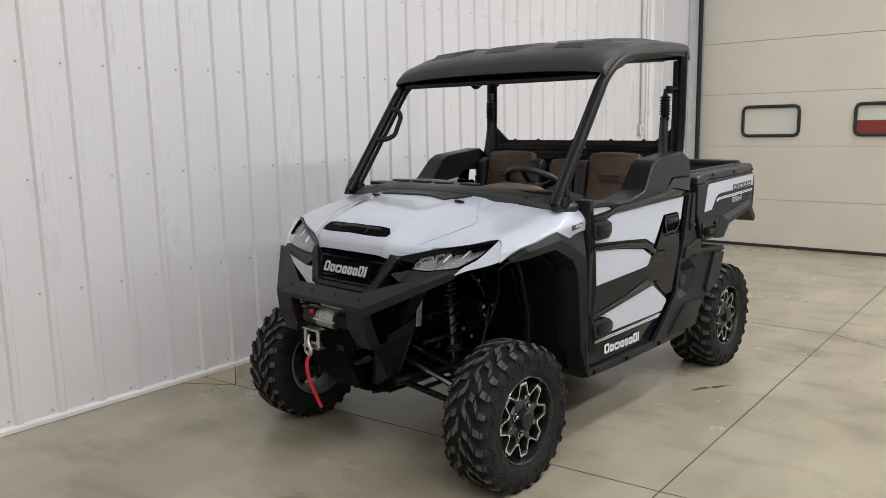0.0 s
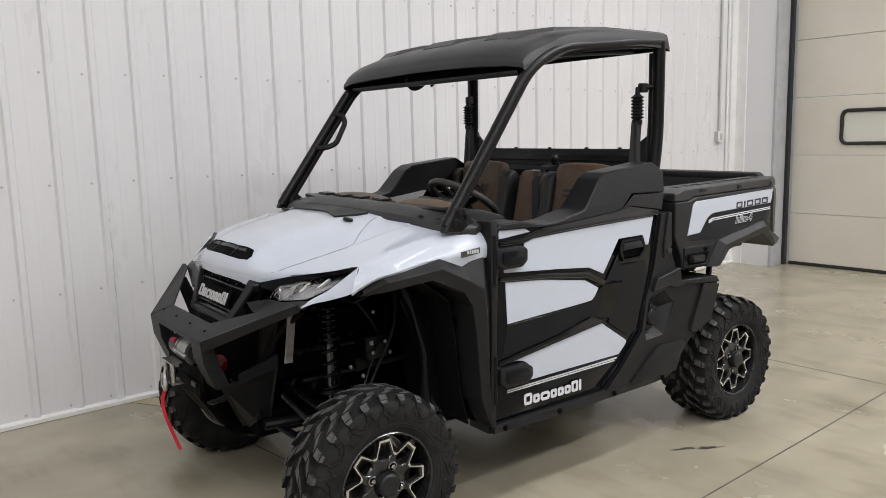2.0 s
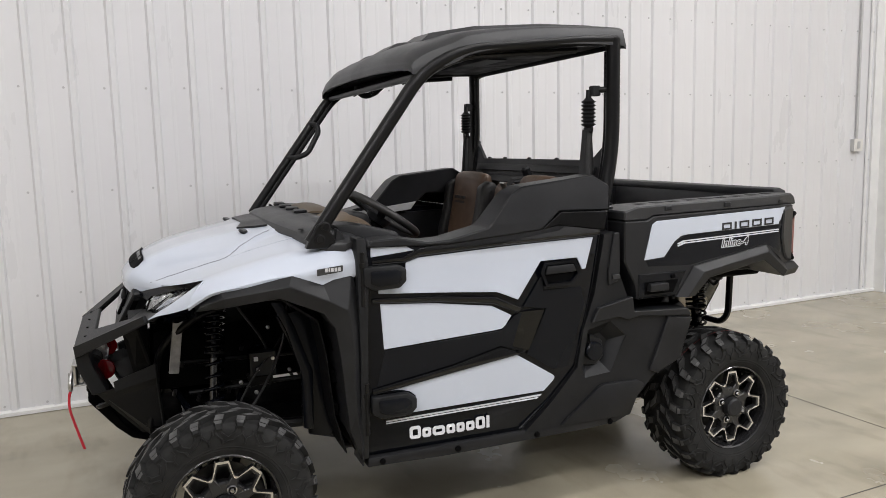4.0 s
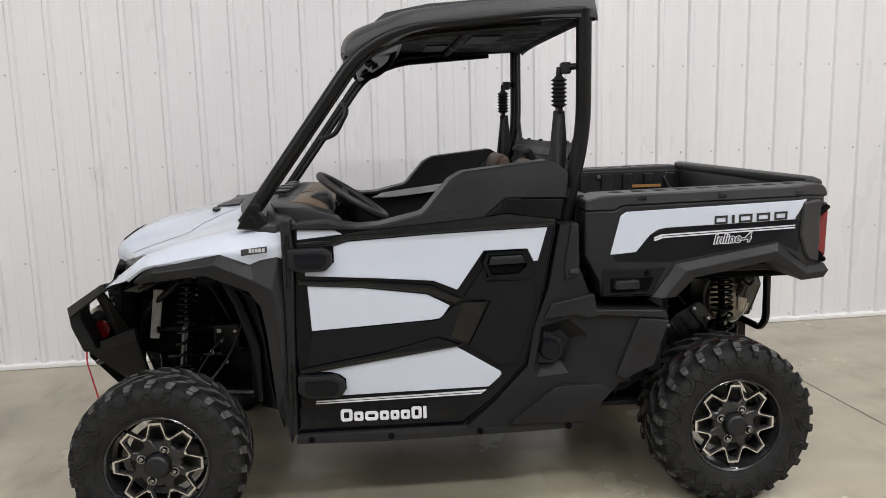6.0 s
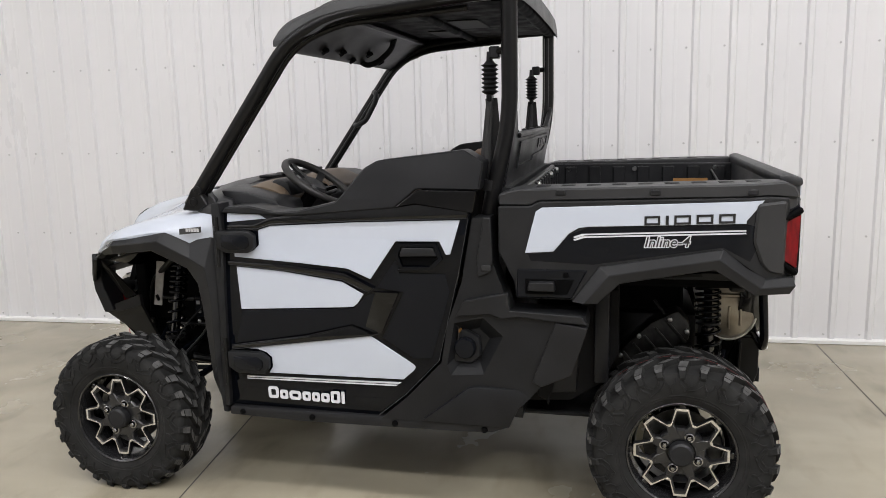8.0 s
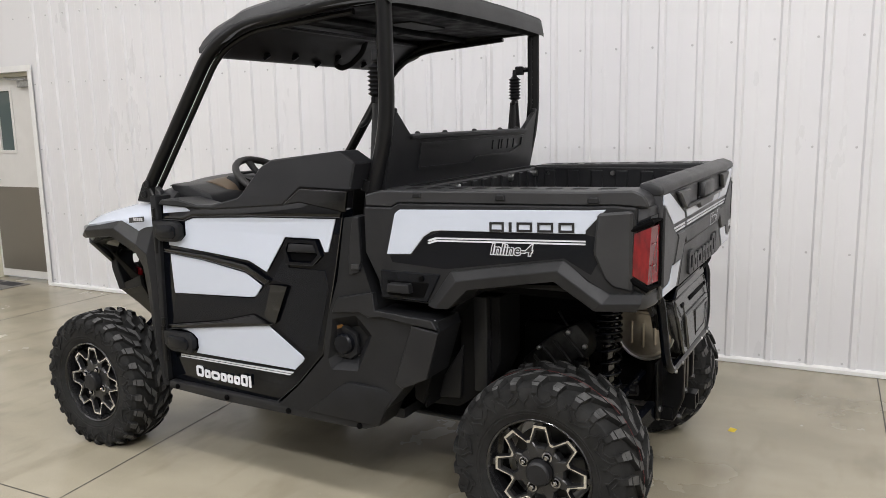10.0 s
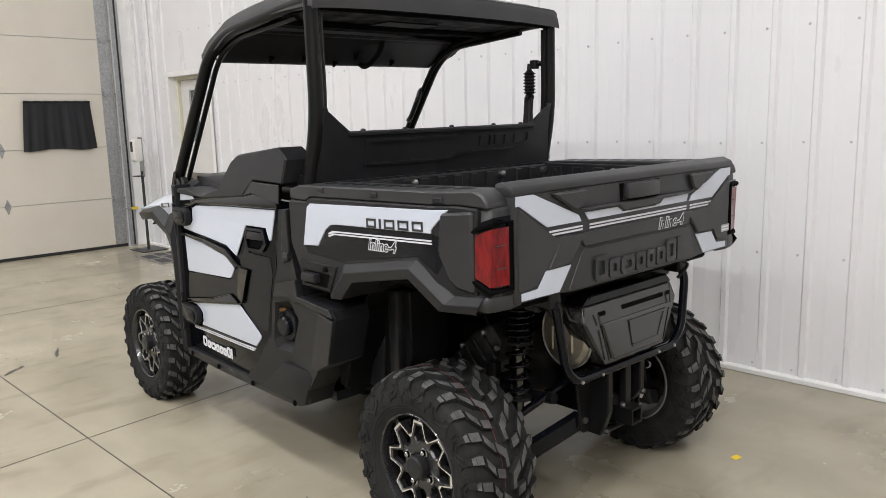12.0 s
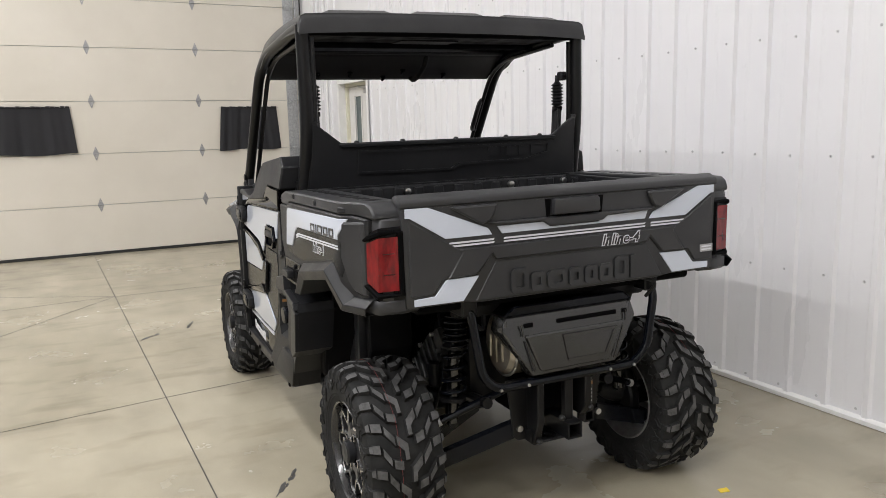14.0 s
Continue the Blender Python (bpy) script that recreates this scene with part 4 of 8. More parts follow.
def make_wheel(w, R):
    """Wheel with its axle along x and its face towards +x; hub centre at the origin."""
    e = empty("wheel", None, V)
    bm = tyre_bm(w, R)
    for v in bm.verts:
        v.co.z = max(v.co.z, -R + 0.0165)
    part("tyre", bm, [M_RUBBER, M_LUG], e, "chunky black mud tyre", 28)
    f = w * 0.80
    bm = bmesh.new()
    revolve(bm, [(f + 0.012, 0.200), (f + 0.016, 0.196), (f + 0.012, 0.190), (f - 0.004, 0.184), (f - 0.03, 0.178), (-f + 0.02, 0.168), (-f - 0.006, 0.190), (-f - 0.008, 0.200), (-f, 0.198), (-f + 0.03, 0.176), (f - 0.03, 0.184), (f, 0.196)], "x", 56, closed=True)
    part("rim", bm, M_ALLOY, e, "gloss black alloy rim")
    bm = bmesh.new()
    revolve(bm, [(-f - 0.010, 0.197), (-f - 0.012, 0.190), (-f + 0.016, 0.166), (f - 0.10, 0.160), (f - 0.10, 0.163), (-f + 0.016, 0.171)], "x", 48, closed=True)
    part("inner_barrel", bm, M_BARREL, e, "grey alloy inside of the rim")
    outer, inner = star(8, 0.172, 0.119, 0.0235, 0.009), star(8, 0.152, 0.098, 0.0165, 0.005)
    part("star_spokes", plate(outer, [inner], "x", f - 0.030, f - 0.008), M_HUB, e)
    o2, i2 = star(8, 0.171, 0.118, 0.0230, 0.0085), star(8, 0.1615, 0.1085, 0.0190, 0.0048)
    part("machined_edge", plate(o2, [i2], "x", f - 0.008, f - 0.005), M_MACH, e, "bright machined edge of the spokes")
    for i in range(8):
        a = 2 * math.pi * (i + 0.5) / 8 + math.pi / 2
        bm = bmesh.new()
        prism(bm, [(0.05, -0.024), (0.085, -0.019), (0.112, -0.013), (0.112, 0.013), (0.085, 0.019), (0.05, 0.024)], "z", f - 0.045, f - 0.010, 0.004)
        for v in bm.verts:
            x, y, z = v.co
            v.co = (z, x * math.cos(a) - y * math.sin(a), x * math.sin(a) + y * math.cos(a))
        part("spoke", bm, M_HUB, e)
        bm = bmesh.new()
        prism(bm, [(0.165, -0.010), (0.184, -0.012), (0.184, 0.012), (0.165, 0.010)], "z", f - 0.034, f - 0.010, 0.002)
        a -= math.pi / 8
        for v in bm.verts:
            x, y, z = v.co
            v.co = (z, x * math.cos(a) - y * math.sin(a), x * math.sin(a) + y * math.cos(a))
        part("spoke_tip", bm, M_ALLOY, e)
    bm = bmesh.new()
    revolve(bm, [(f - 0.05, 0.090), (f - 0.020, 0.090), (f - 0.012, 0.084), (f - 0.010, 0.052), (f - 0.016, 0.048)], "x", 40)
    part("hub_face", bm, M_HUB, e, "satin charcoal hub face")
    bm = bmesh.new()
    revolve(bm, [(f - 0.010, 0.046), (f + 0.016, 0.044), (f + 0.022, 0.036), (f + 0.022, 0.02), (f + 0.024, 0.0)], "x", 32)
    part("centre_cap", bm, M_PLAS, e, "matte black centre cap")
    for i in range(4):
        a = math.pi / 4 + i * math.pi / 2 + 0.35
        y, z = 0.066 * math.cos(a), 0.066 * math.sin(a)
        bm = bmesh.new()
        revolve(bm, [(f - 0.014, 0.0185), (f - 0.004, 0.0185), (f - 0.002, 0.0135), (f - 0.014, 0.012)], "x", 18, (0, y, z), closed=True)
        revolve(bm, [(f - 0.014, 0.010), (f + 0.004, 0.010), (f + 0.007, 0.007)], "x", 6, (0, y, z))
        part("lug_nut", bm, M_NUT, e, "dark chromed lug nut")
    bm = bmesh.new()
    revolve(bm, [(-0.004, 0.135), (0.004, 0.135), (0.004, 0.06), (-0.004, 0.06)], "x", 40, (f - 0.10, 0, 0), closed=True)
    part("brake_disc", bm, M_CAST, e, "steel brake disc")
    bm = bmesh.new()
    prism(bm, [(0.07, -0.045), (0.145, -0.055), (0.155, 0.0), (0.145, 0.055), (0.07, 0.045)], "x", f - 0.13, f - 0.065, 0.006)
    part("brake_caliper", bm, M_CAST, e)
    bm = bmesh.new()
    revolve(bm, [(-f, 0.05), (f - 0.04, 0.05)], "x", 20)
    revolve(bm, [(-f - 0.06, 0.028), (-f, 0.04)], "x", 16)
    part("hub_carrier", bm, M_CHASSIS, e)
    return e


HUB_Z = 0.322
TYRE_R = 0.339
wf = make_wheel(0.118, TYRE_R)
UPRIGHT = (LEAN @ Matrix.Diagonal((1.026, 1, 1, 1))).inverted() @ Matrix.Diagonal((1.026, 1, 1, 1))
wf.matrix_basis = UPRIGHT @ pose(0.702, -1.132, HUB_Z)
HUB_R = 0.330
wr = make_wheel(0.145, 0.346)
wr.matrix_basis = UPRIGHT @ pose(0.640, 1.190, HUB_R)
part("paint_line", tubem([(0.035 + 0.002 * math.sin(7 * a), (0.3455 + 0.0008 * math.sin(23 * a)) * math.cos(a), (0.3455 + 0.0008 * math.sin(23 * a)) * math.sin(a)) for a in [math.radians(-20 + 4 * i) for i in range(40)]], 0.0006, 5), M_REDLINE, wr, "thin red paint line on the tread")
copy_thing(wf, UPRIGHT @ pose(-0.702, -1.132, HUB_Z, 0, 0, 180))
copy_thing(wr, UPRIGHT @ pose(-0.640, 1.190, HUB_R, 0, 0, 180))

# ---- hood and front wings
HOOD = [
    [(0.0, -1.428, 1.050), (0.0, -1.424, 1.085), (0.0, -1.388, 1.124), (0.0, -1.30, 1.164), (0.0, -1.22, 1.192), (0.0, -1.02, 1.234), (0.0, -0.855, 1.262)],
    [(0.14, -1.418, 1.048), (0.14, -1.416, 1.083), (0.14, -1.380, 1.122), (0.14, -1.295, 1.161), (0.14, -1.215, 1.189), (0.14, -1.015, 1.232), (0.14, -0.850, 1.260)],
    [(0.205, -1.405, 1.042), (0.205, -1.406, 1.079), (0.205, -1.374, 1.118), (0.208, -1.294, 1.156), (0.212, -1.213, 1.185), (0.225, -1.012, 1.229), (0.235, -0.846, 1.258)],
    [(0.240, -1.386, 1.030), (0.240, -1.390, 1.070), (0.240, -1.366, 1.109), (0.242, -1.295, 1.143), (0.25, -1.21, 1.176), (0.27, -1.005, 1.224), (0.29, -0.840, 1.254)],
    [(0.290, -1.345, 1.036), (0.295, -1.342, 1.052), (0.305, -1.322, 1.077), (0.318, -1.262, 1.110), (0.335, -1.17, 1.149), (0.37, -0.99, 1.206), (0.40, -0.820, 1.244)],
    [(0.40, -1.281, 1.064), (0.405, -1.272, 1.071), (0.415, -1.250, 1.084), (0.430, -1.200, 1.107), (0.45, -1.12, 1.140), (0.48, -0.97, 1.190), (0.52, -0.790, 1.236)],
]
WING = [
    [(0.40, -1.281, 1.064), (0.41, -1.265, 1.076), (0.43, -1.20, 1.107), (0.45, -1.12, 1.140), (0.48, -0.97, 1.190), (0.52, -0.790, 1.236), (0.56, -0.62, 1.240)],
    [(0.54, -1.200, 1.098), (0.55, -1.185, 1.106), (0.565, -1.15, 1.121), (0.585, -1.06, 1.150), (0.61, -0.93, 1.182), (0.635, -0.76, 1.218), (0.65, -0.615, 1.228)],
    [(0.635, -1.146, 1.121), (0.642, -1.13, 1.127), (0.655, -1.095, 1.138), (0.672, -1.02, 1.158), (0.69, -0.90, 1.184), (0.71, -0.745, 1.208), (0.73, -0.612, 1.216)],
    [(0.680, -1.190, 1.080), (0.695, -1.160, 1.088), (0.722, -1.115, 1.098), (0.745, -1.03, 1.115), (0.768, -0.885, 1.138), (0.772, -0.735, 1.152), (0.780, -0.610, 1.168)],
    [(0.690, -1.208, 1.036), (0.705, -1.175, 1.060), (0.735, -1.120, 1.092), (0.755, -1.02, 1.106), (0.775, -0.870, 1.118), (0.778, -0.745, 1.080), (0.784, -0.612, 1.120)],
]


def basis(x, y):
    y = y + 1.0
    return (1, x * x, x ** 4, y, y * y, y ** 3, y ** 4, x * x * y, x * x * y * y, x ** 4 * y)


# one smooth crowned surface for the hood and the tops of the wings
CROWN_PTS = [p for c in HOOD + WING[1:3] for p in c]
CROWN = np.linalg.lstsq(np.array([basis(x, y) for x, y, z in CROWN_PTS]), np.array([z for x, y, z in CROWN_PTS]), rcond=None)[0]


def evened(g, passes):
    """Even out what a hand-set net adds to the smooth crown."""
    nu, nv = len(g), len(g[0])
    fit = np.array([[np.dot(basis(p.x, p.y), CROWN) for p in c] for c in g])
    r = np.array([[p.z for p in c] for c in g]) - fit
    for _ in range(passes):
        e = np.pad(r, 1, mode="edge")
        r = (e[:-2, 1:-1] + e[2:, 1:-1] + e[1:-1, :-2] + e[1:-1, 2:] + 2 * r) / 6
    return fit + r


g = dense(HOOD, 31, 41)
for c, zs in zip(g, evened(g, 1)):
    for p, z in zip(c, zs):
        p.z = float(z)
EDGE = ((-1.45, 0.235), (-1.30, 0.262), (-1.00, 0.436), (-0.90, 0.392), (-0.70, 0.350))


def ease(v, a, b):
    t = min(1.0, max(0.0, (v - a) / (b - a)))
    return t * t * (3 - 2 * t)


# raised middle of the hood with a crisp edge
for c in g:
    for p in c:
        xb = float(np.interp(p.y, [y for y, x in EDGE], [x for y, x in EDGE]))
        p.z += 0.010 * (1 - ease(p.x, xb - 0.014, xb + 0.014)) * ease(p.y, -1.40, -1.30)
SKIN = [p.copy() for c in g for p in c]
full = [[Vector((-p.x, p.y, p.z)) for p in c] for c in g[:0:-1]] + g
part("hood", loft(bmesh.new(), full, 0.012), M_WHITE, V, "glossy pearl-white hood", 60)
g = dense(WING, 29, 45)
for i, (c, zs) in enumerate(zip(g, evened(g, 14))):
    k = min(1.0, max(0.0, (18 - i) / 6))
    for p, z in zip(c, zs):
        p.z += (float(z) - p.z) * k
for p in g[0]:
    p.x += 0.003
SKIN += [p.copy() for c in g[:16] for p in c]
both("front_fender", loft(bmesh.new(), g, 0.012, (-0.5, 0.2, -0.8)), M_WHITE, V, "glossy pearl-white front fender", 60)


def hood_z(x, y):
    """Height of the painted surface."""
    near = sorted(((p.x - abs(x)) ** 2 + (p.y - y) ** 2, p.z) for p in SKIN)[:4]
    w = [1 / (d + 1e-6) for d, z in near]
    return sum(a * z for a, (d, z) in zip(w, near)) / sum(w)


# panel gap between hood and fender
bm = bmesh.new()
GAP = [(0.300, -1.335), (0.345, -1.29), (0.405, -1.19), (0.455, -1.06), (0.435, -1.00), (0.375, -0.90), (0.356, -0.855)]
strip(bm, [(p.x, p.y, hood_z(p.x, p.y) + 0.0012) for p in catmull([(x, y, 0) for x, y in GAP], 40)], 0.0015, 0.002, (0.1, 0, 1))
both("panel_gap", bm, M_SEAM, V)
# white piece under the headlight
bm = bmesh.new()
CHIN = [[(0.642, -1.152, 1.119), (0.630, -1.202, 1.084), (0.606, -1.258, 1.042), (0.566, -1.298, 1.012), (0.546, -1.335, 0.984)],
        [(0.672, -1.180, 1.092), (0.660, -1.214, 1.060), (0.625, -1.262, 1.026), (0.578, -1.302, 1.004), (0.550, -1.338, 0.982)],
        [(0.692, -1.208, 1.040), (0.676, -1.222, 1.030), (0.630, -1.266, 1.012), (0.582, -1.306, 0.997), (0.552, -1.340, 0.979)]]
loft(bm, dense(CHIN, 9, 17), 0.008, (-0.4, 0.8, 0))
both("fender_chin", bm, M_WHITE, V, "white strip under the headlight", 60)

# hood scoop and rear hood insert
def on_hood(x, y, z):
    y += 0.25 * x * x - 0.016
    return (x, y, hood_z(x, y) + z)


# the slot's shaded depth is a near-black slab laid on the hood
bm = slab([(-0.226, -1.352), (-0.220, -1.370), (-0.17, -1.378), (0.17, -1.378), (0.220, -1.370), (0.226, -1.352), (0.205, -1.332), (0.15, -1.326), (-0.15, -1.326), (-0.205, -1.332)], "z", -0.004, 0.0045)
bend(bm, on_hood, 0, (-0.19, -0.15, -0.12, -0.09, -0.06, -0.03, 0, 0.03, 0.06, 0.09, 0.12, 0.15, 0.19))
scoop = part("hood_scoop", bm, M_CHASSIS, V, "air scoop slot in the hood, its dark opening drawn as a black slab")
for x in (-0.10, 0.09):
    part("vane", bend(boxm(x - 0.004, x + 0.004, -1.376, -1.328, 0.003, 0.0062, 0.001), on_hood), M_SATIN, scoop)
part("scoop_shelf", bend(slab([(-0.17, -1.346), (0.17, -1.346), (0.15, -1.333), (-0.15, -1.333)], "z", 0.003, 0.0058), on_hood, 0, (-0.12, -0.08, -0.04, 0, 0.04, 0.08, 0.12)), M_SATIN, scoop)
bm = bmesh.new()
prism(bm, [(-0.25, -0.93), (0.08, -0.93), (0.20, -0.965), (0.27, -0.90), (0.29, -0.85), (-0.29, -0.85), (-0.30, -0.90)], "z", 0, 0.008, 0.002)
bend(bm, lambda x, y, z: (x, y, z + hood_z(x, y)), 0, (-0.15, 0.0, 0.15))
part("hood_insert", bm, M_PLAS, V, "matte black insert at the rear of the hood")
for px_, py_ in ((0.288, -0.951), (-0.288, -0.951)):
    bm = bmesh.new()
    prism(bm, [(-0.03, 0), (-0.012, -0.018), (0.022, -0.014), (0.03, 0.006), (0.01, 0.018), (-0.02, 0.014)], "z", 0, 0.013, 0.004)
    moved(bm, pose(px_, py_, hood_z(px_, py_), -10, 6, 0))
    part("hood_catch", bm, M_PLAS, V, "black rubber hood catch")

# cowl below the windscreen opening
COWL = [[(0.0, -0.858, 1.262), (0.30, -0.845, 1.256), (0.52, -0.795, 1.238), (0.70, -0.745, 1.212), (0.745, -0.66, 1.205)],
        [(0.0, -0.84, 1.290), (0.30, -0.825, 1.284), (0.52, -0.775, 1.266), (0.70, -0.72, 1.240), (0.75, -0.64, 1.228)],
        [(0.0, -0.76, 1.305), (0.30, -0.745, 1.300), (0.52, -0.70, 1.280), (0.68, -0.655, 1.262), (0.745, -0.60, 1.232)],
        [(0.0, -0.70, 1.300), (0.30, -0.685, 1.295), (0.52, -0.645, 1.275), (0.66, -0.60, 1.255), (0.74, -0.56, 1.225)]]
g = dense(COWL, 9, 15)
full = [[Vector((-p.x, p.y, p.z)) for p in c[:0:-1]] + c for c in g]
cowl = part("cowl", loft(bmesh.new(), full, 0.02, (0, 0.3, -1)), M_FLARE, V, "charcoal plastic cowl panel with screws", 30)
for x in (-0.62, -0.45, -0.25, -0.05, 0.16, 0.36, 0.55, 0.64):
    bm = bmesh.new()
    revolve(bm, [(0, 0.011), (0.004, 0.010), (0.006, 0.004)], "z", 12, (x, -0.815 + 0.16 * x * x, 1.289 - 0.07 * x * x))
    part("screw", bm, M_PLAS, cowl)

# ---- grille
bm = bmesh.new()
prism(bm, [(-0.255, 1.045), (0.255, 1.045), (0.30, 1.00), (0.215, 0.885), (-0.215, 0.885), (-0.30, 1.00)], "y", -0.02, 0.0)
bend(bm, lambda x, y, z: (x, y - 1.345 - (1.045 - z) * 0.45, z))
grille = part("grille", bm, M_CHASSIS, V, "black grille below the hood")
def grille_at(x, y, z):
    """Lay flat work on the raked grille plane."""
    return (x, y - 1.366 - (1.045 - z) * 0.45, z)


for zz, hw in ((1.022, 0.245), (0.998, 0.240), (0.912, 0.195), (0.893, 0.188)):
    bm = prism(bmesh.new(), [(-0.010, zz - 0.006), (0.010, zz - 0.004), (0.010, zz + 0.004), (-0.007, zz + 0.006)], "x", -hw, hw, 0.002)
    part("slat", bend(bm, grille_at), M_SATIN, grille)
for s in (-1, 1):
    for pts in ([(0.060, 1.030), (0.030, 0.995)], [(0.160, 1.030), (0.120, 0.995)], [(0.235, 1.015), (0.195, 0.960), (0.215, 0.940)], [(0.225, 0.985), (0.175, 0.905)], [(0.050, 0.918), (0.075, 0.888)], [(0.130, 0.918), (0.150, 0.888)]):
        bm = strip(bmesh.new(), [(s * a, 0.002, b) for a, b in pts], 0.007, 0.012, (0, -1, 0.3))
        part("grille_bar", bend(bm, grille_at), M_SATIN, grille)
    # charcoal frame leg at each side of the grille
    bm = prism(bmesh.new(), [(0.250, 1.042), (0.292, 1.026), (0.286, 1.000), (0.214, 0.868), (0.180, 0.860), (0.172, 0.880), (0.236, 0.996)], "y", -0.020, 0.05, 0.004)
    bend(bm, lambda x, y, z: grille_at(s * x, y + 0.25 * max(0.0, x - 0.25), z))
    part("grille_frame", bm, M_BUMPER, grille, "charcoal side frame of the grille", 20)
part("grille_sill", bend(prism(bmesh.new(), [(-0.20, 0.884), (0.20, 0.884), (0.19, 0.862), (-0.19, 0.862)], "y", -0.018, 0.04, 0.003), grille_at), M_BUMPER, grille)
part("nameplate_backing", moved(boxm(-0.160, 0.170, -0.012, 0.0, -0.034, 0.034, 0.004), pose(0, -1.428, 0.953, -24, 0, 0)), M_CHASSIS, grille)
for bm in blocks([0.036, 0.030, 0.042, 0.030, 0.028, 0.030, 0.032, 0.012], 0.050, 0.007, 0.006, pose(0.008, -1.448, 0.930) @ pose(0, 0, 0, 66, 0, 0), tall=(0, 6, 7), stroke=0.0105):
    part("nameplate_mark", bm, M_GREYLIGHT, grille, "white nameplate block")
bm = bmesh.new()
prism(bm, [(-0.215, 0.885), (0.215, 0.885), (0.26, 0.80), (-0.26, 0.80)], "y", -0.03, 0.0)
bend(bm, lambda x, y, z: (x, y - 1.40, z))
part("lower_grille_panel", bm, M_CHASSIS, V)

# ---- headlights
for s in (-1, 1):
    hl = empty("headlight", None, V)
    tagged(hl, "swept-back clear headlight in a black surround")

    N_ = Vector((s * 0.45, -0.84, 0.30)).normalized()

    def skin(pts, d0, d1):
        bm = bmesh.new()
        lo, hi = [bm.verts.new(Vector((s * x, y, z)) + N_ * d0) for x, y, z in pts], [bm.verts.new(Vector((s * x, y, z)) + N_ * d1) for x, y, z in pts]
        bm.faces.new(lo[::-1]), bm.faces.new(hi)
        for i in range(len(pts)):
            j = (i + 1) % len(pts)
            bm.faces.new((lo[i], lo[j], hi[j], hi[i]))
        bmesh.ops.triangulate(bm, faces=bm.faces[:])
        return bm

    def shrunk(pts, f):
        c = sum((Vector(p) for p in pts), Vector()) / len(pts)
        return [tuple(c + (Vector(p) - c) * f) for p in pts]
    SURR = [(0.252, -1.362, 1.020), (0.40, -1.277, 1.060), (0.54, -1.198, 1.094), (0.636, -1.146, 1.117), (0.610, -1.197, 1.046), (0.575, -1.265, 1.003), (0.545, -1.330, 0.975), (0.45, -1.360, 0.945), (0.32, -1.400, 0.925), (0.268, -1.400, 0.955)]
    LENS = [(0.336, -1.330, 0.972), (0.342, -1.318, 0.998), (0.362, -1.304, 1.016), (0.48, -1.226, 1.056), (0.598, -1.150, 1.092), (0.608, -1.156, 1.085), (0.590, -1.212, 1.052), (0.556, -1.278, 1.020), (0.535, -1.304, 1.003), (0.42, -1.328, 0.976)]
    part("surround", skin(SURR, -0.11, -0.055), M_GLOSS, hl, "gloss black surround", 15)
    part("reflector", skin(shrunk(LENS, 0.97), -0.02, 0.000), M_CHROME, hl, "bright reflector bowl", 15)
    for f, r in ((0.20, 0.032), (0.42, 0.029), (0.66, 0.022)):
        bm = bmesh.new()
        c = Vector((0.335, -1.318, 1.002)).lerp(Vector((0.585, -1.172, 1.070)), f)
        revolve(bm, [(0, r), (0.012, r), (0.014, r * 0.85), (0.004, r * 0.55), (0.002, 0.0)], "z", 24)
        moved(bm, Matrix.Translation(Vector((s * c.x, c.y, c.z)) + N_ * 0.001) @ N_.to_track_quat("Z", "Y").to_matrix().to_4x4())
        part("projector", bm, M_CHROME if r > 0.025 else M_SATIN, hl)
    for f, wd_ in ((0.34, 0.010), (0.52, 0.006), (0.60, 0.012), (0.80, 0.006)):
        a, b = Vector((0.340, -1.328, 0.974)).lerp(Vector((0.590, -1.212, 1.052)), f), Vector((0.350, -1.310, 1.008)).lerp(Vector((0.598, -1.152, 1.090)), f)
        part("divider", skin([tuple(a), tuple(a + Vector((wd_, 0.003, 0.002))), tuple(b + Vector((wd_, 0.003, 0.002))), tuple(b)], 0.0, 0.009), M_SATIN, hl, angle=15)
    for f in (0.45, 0.70):
        a, b = Vector((0.340, -1.328, 0.976)).lerp(Vector((0.590, -1.212, 1.054)), f), Vector((0.350, -1.310, 1.006)).lerp(Vector((0.598, -1.152, 1.088)), f)
        part("light_guide", skin([tuple(a), tuple(a + Vector((0.007, 0.002, 0.001))), tuple(b + Vector((0.007, 0.002, 0.001))), tuple(b)], 0.0, 0.011), M_PLASTIC_WHITE, hl, "white light guide", 15)
    part("lens", skin(LENS, 0.012, 0.015), M_CLEAR, hl, "clear polycarbonate lens", 15).visible_shadow = False
    part("brow", skin([SURR[0], SURR[1], SURR[2], SURR[3], (0.606, -1.152, 1.094), (0.48, -1.228, 1.060), (0.36, -1.306, 1.020), (0.338, -1.322, 1.000)], -0.014, 0.016), M_SATIN, hl, angle=15)
    part("lower_bezel", skin([(0.545, -1.330, 0.975), (0.45, -1.360, 0.945), (0.32, -1.400, 0.925), (0.268, -1.400, 0.955), (0.330, -1.338, 0.968), (0.42, -1.334, 0.972), (0.530, -1.310, 0.998), (0.552, -1.30, 1.000)], -0.016, 0.012), M_PLAS, hl, angle=15)

# ---- front bumper
bp = empty("front_bumper", None, V)
tagged(bp, "charcoal plate-steel front bumper with winch mount")


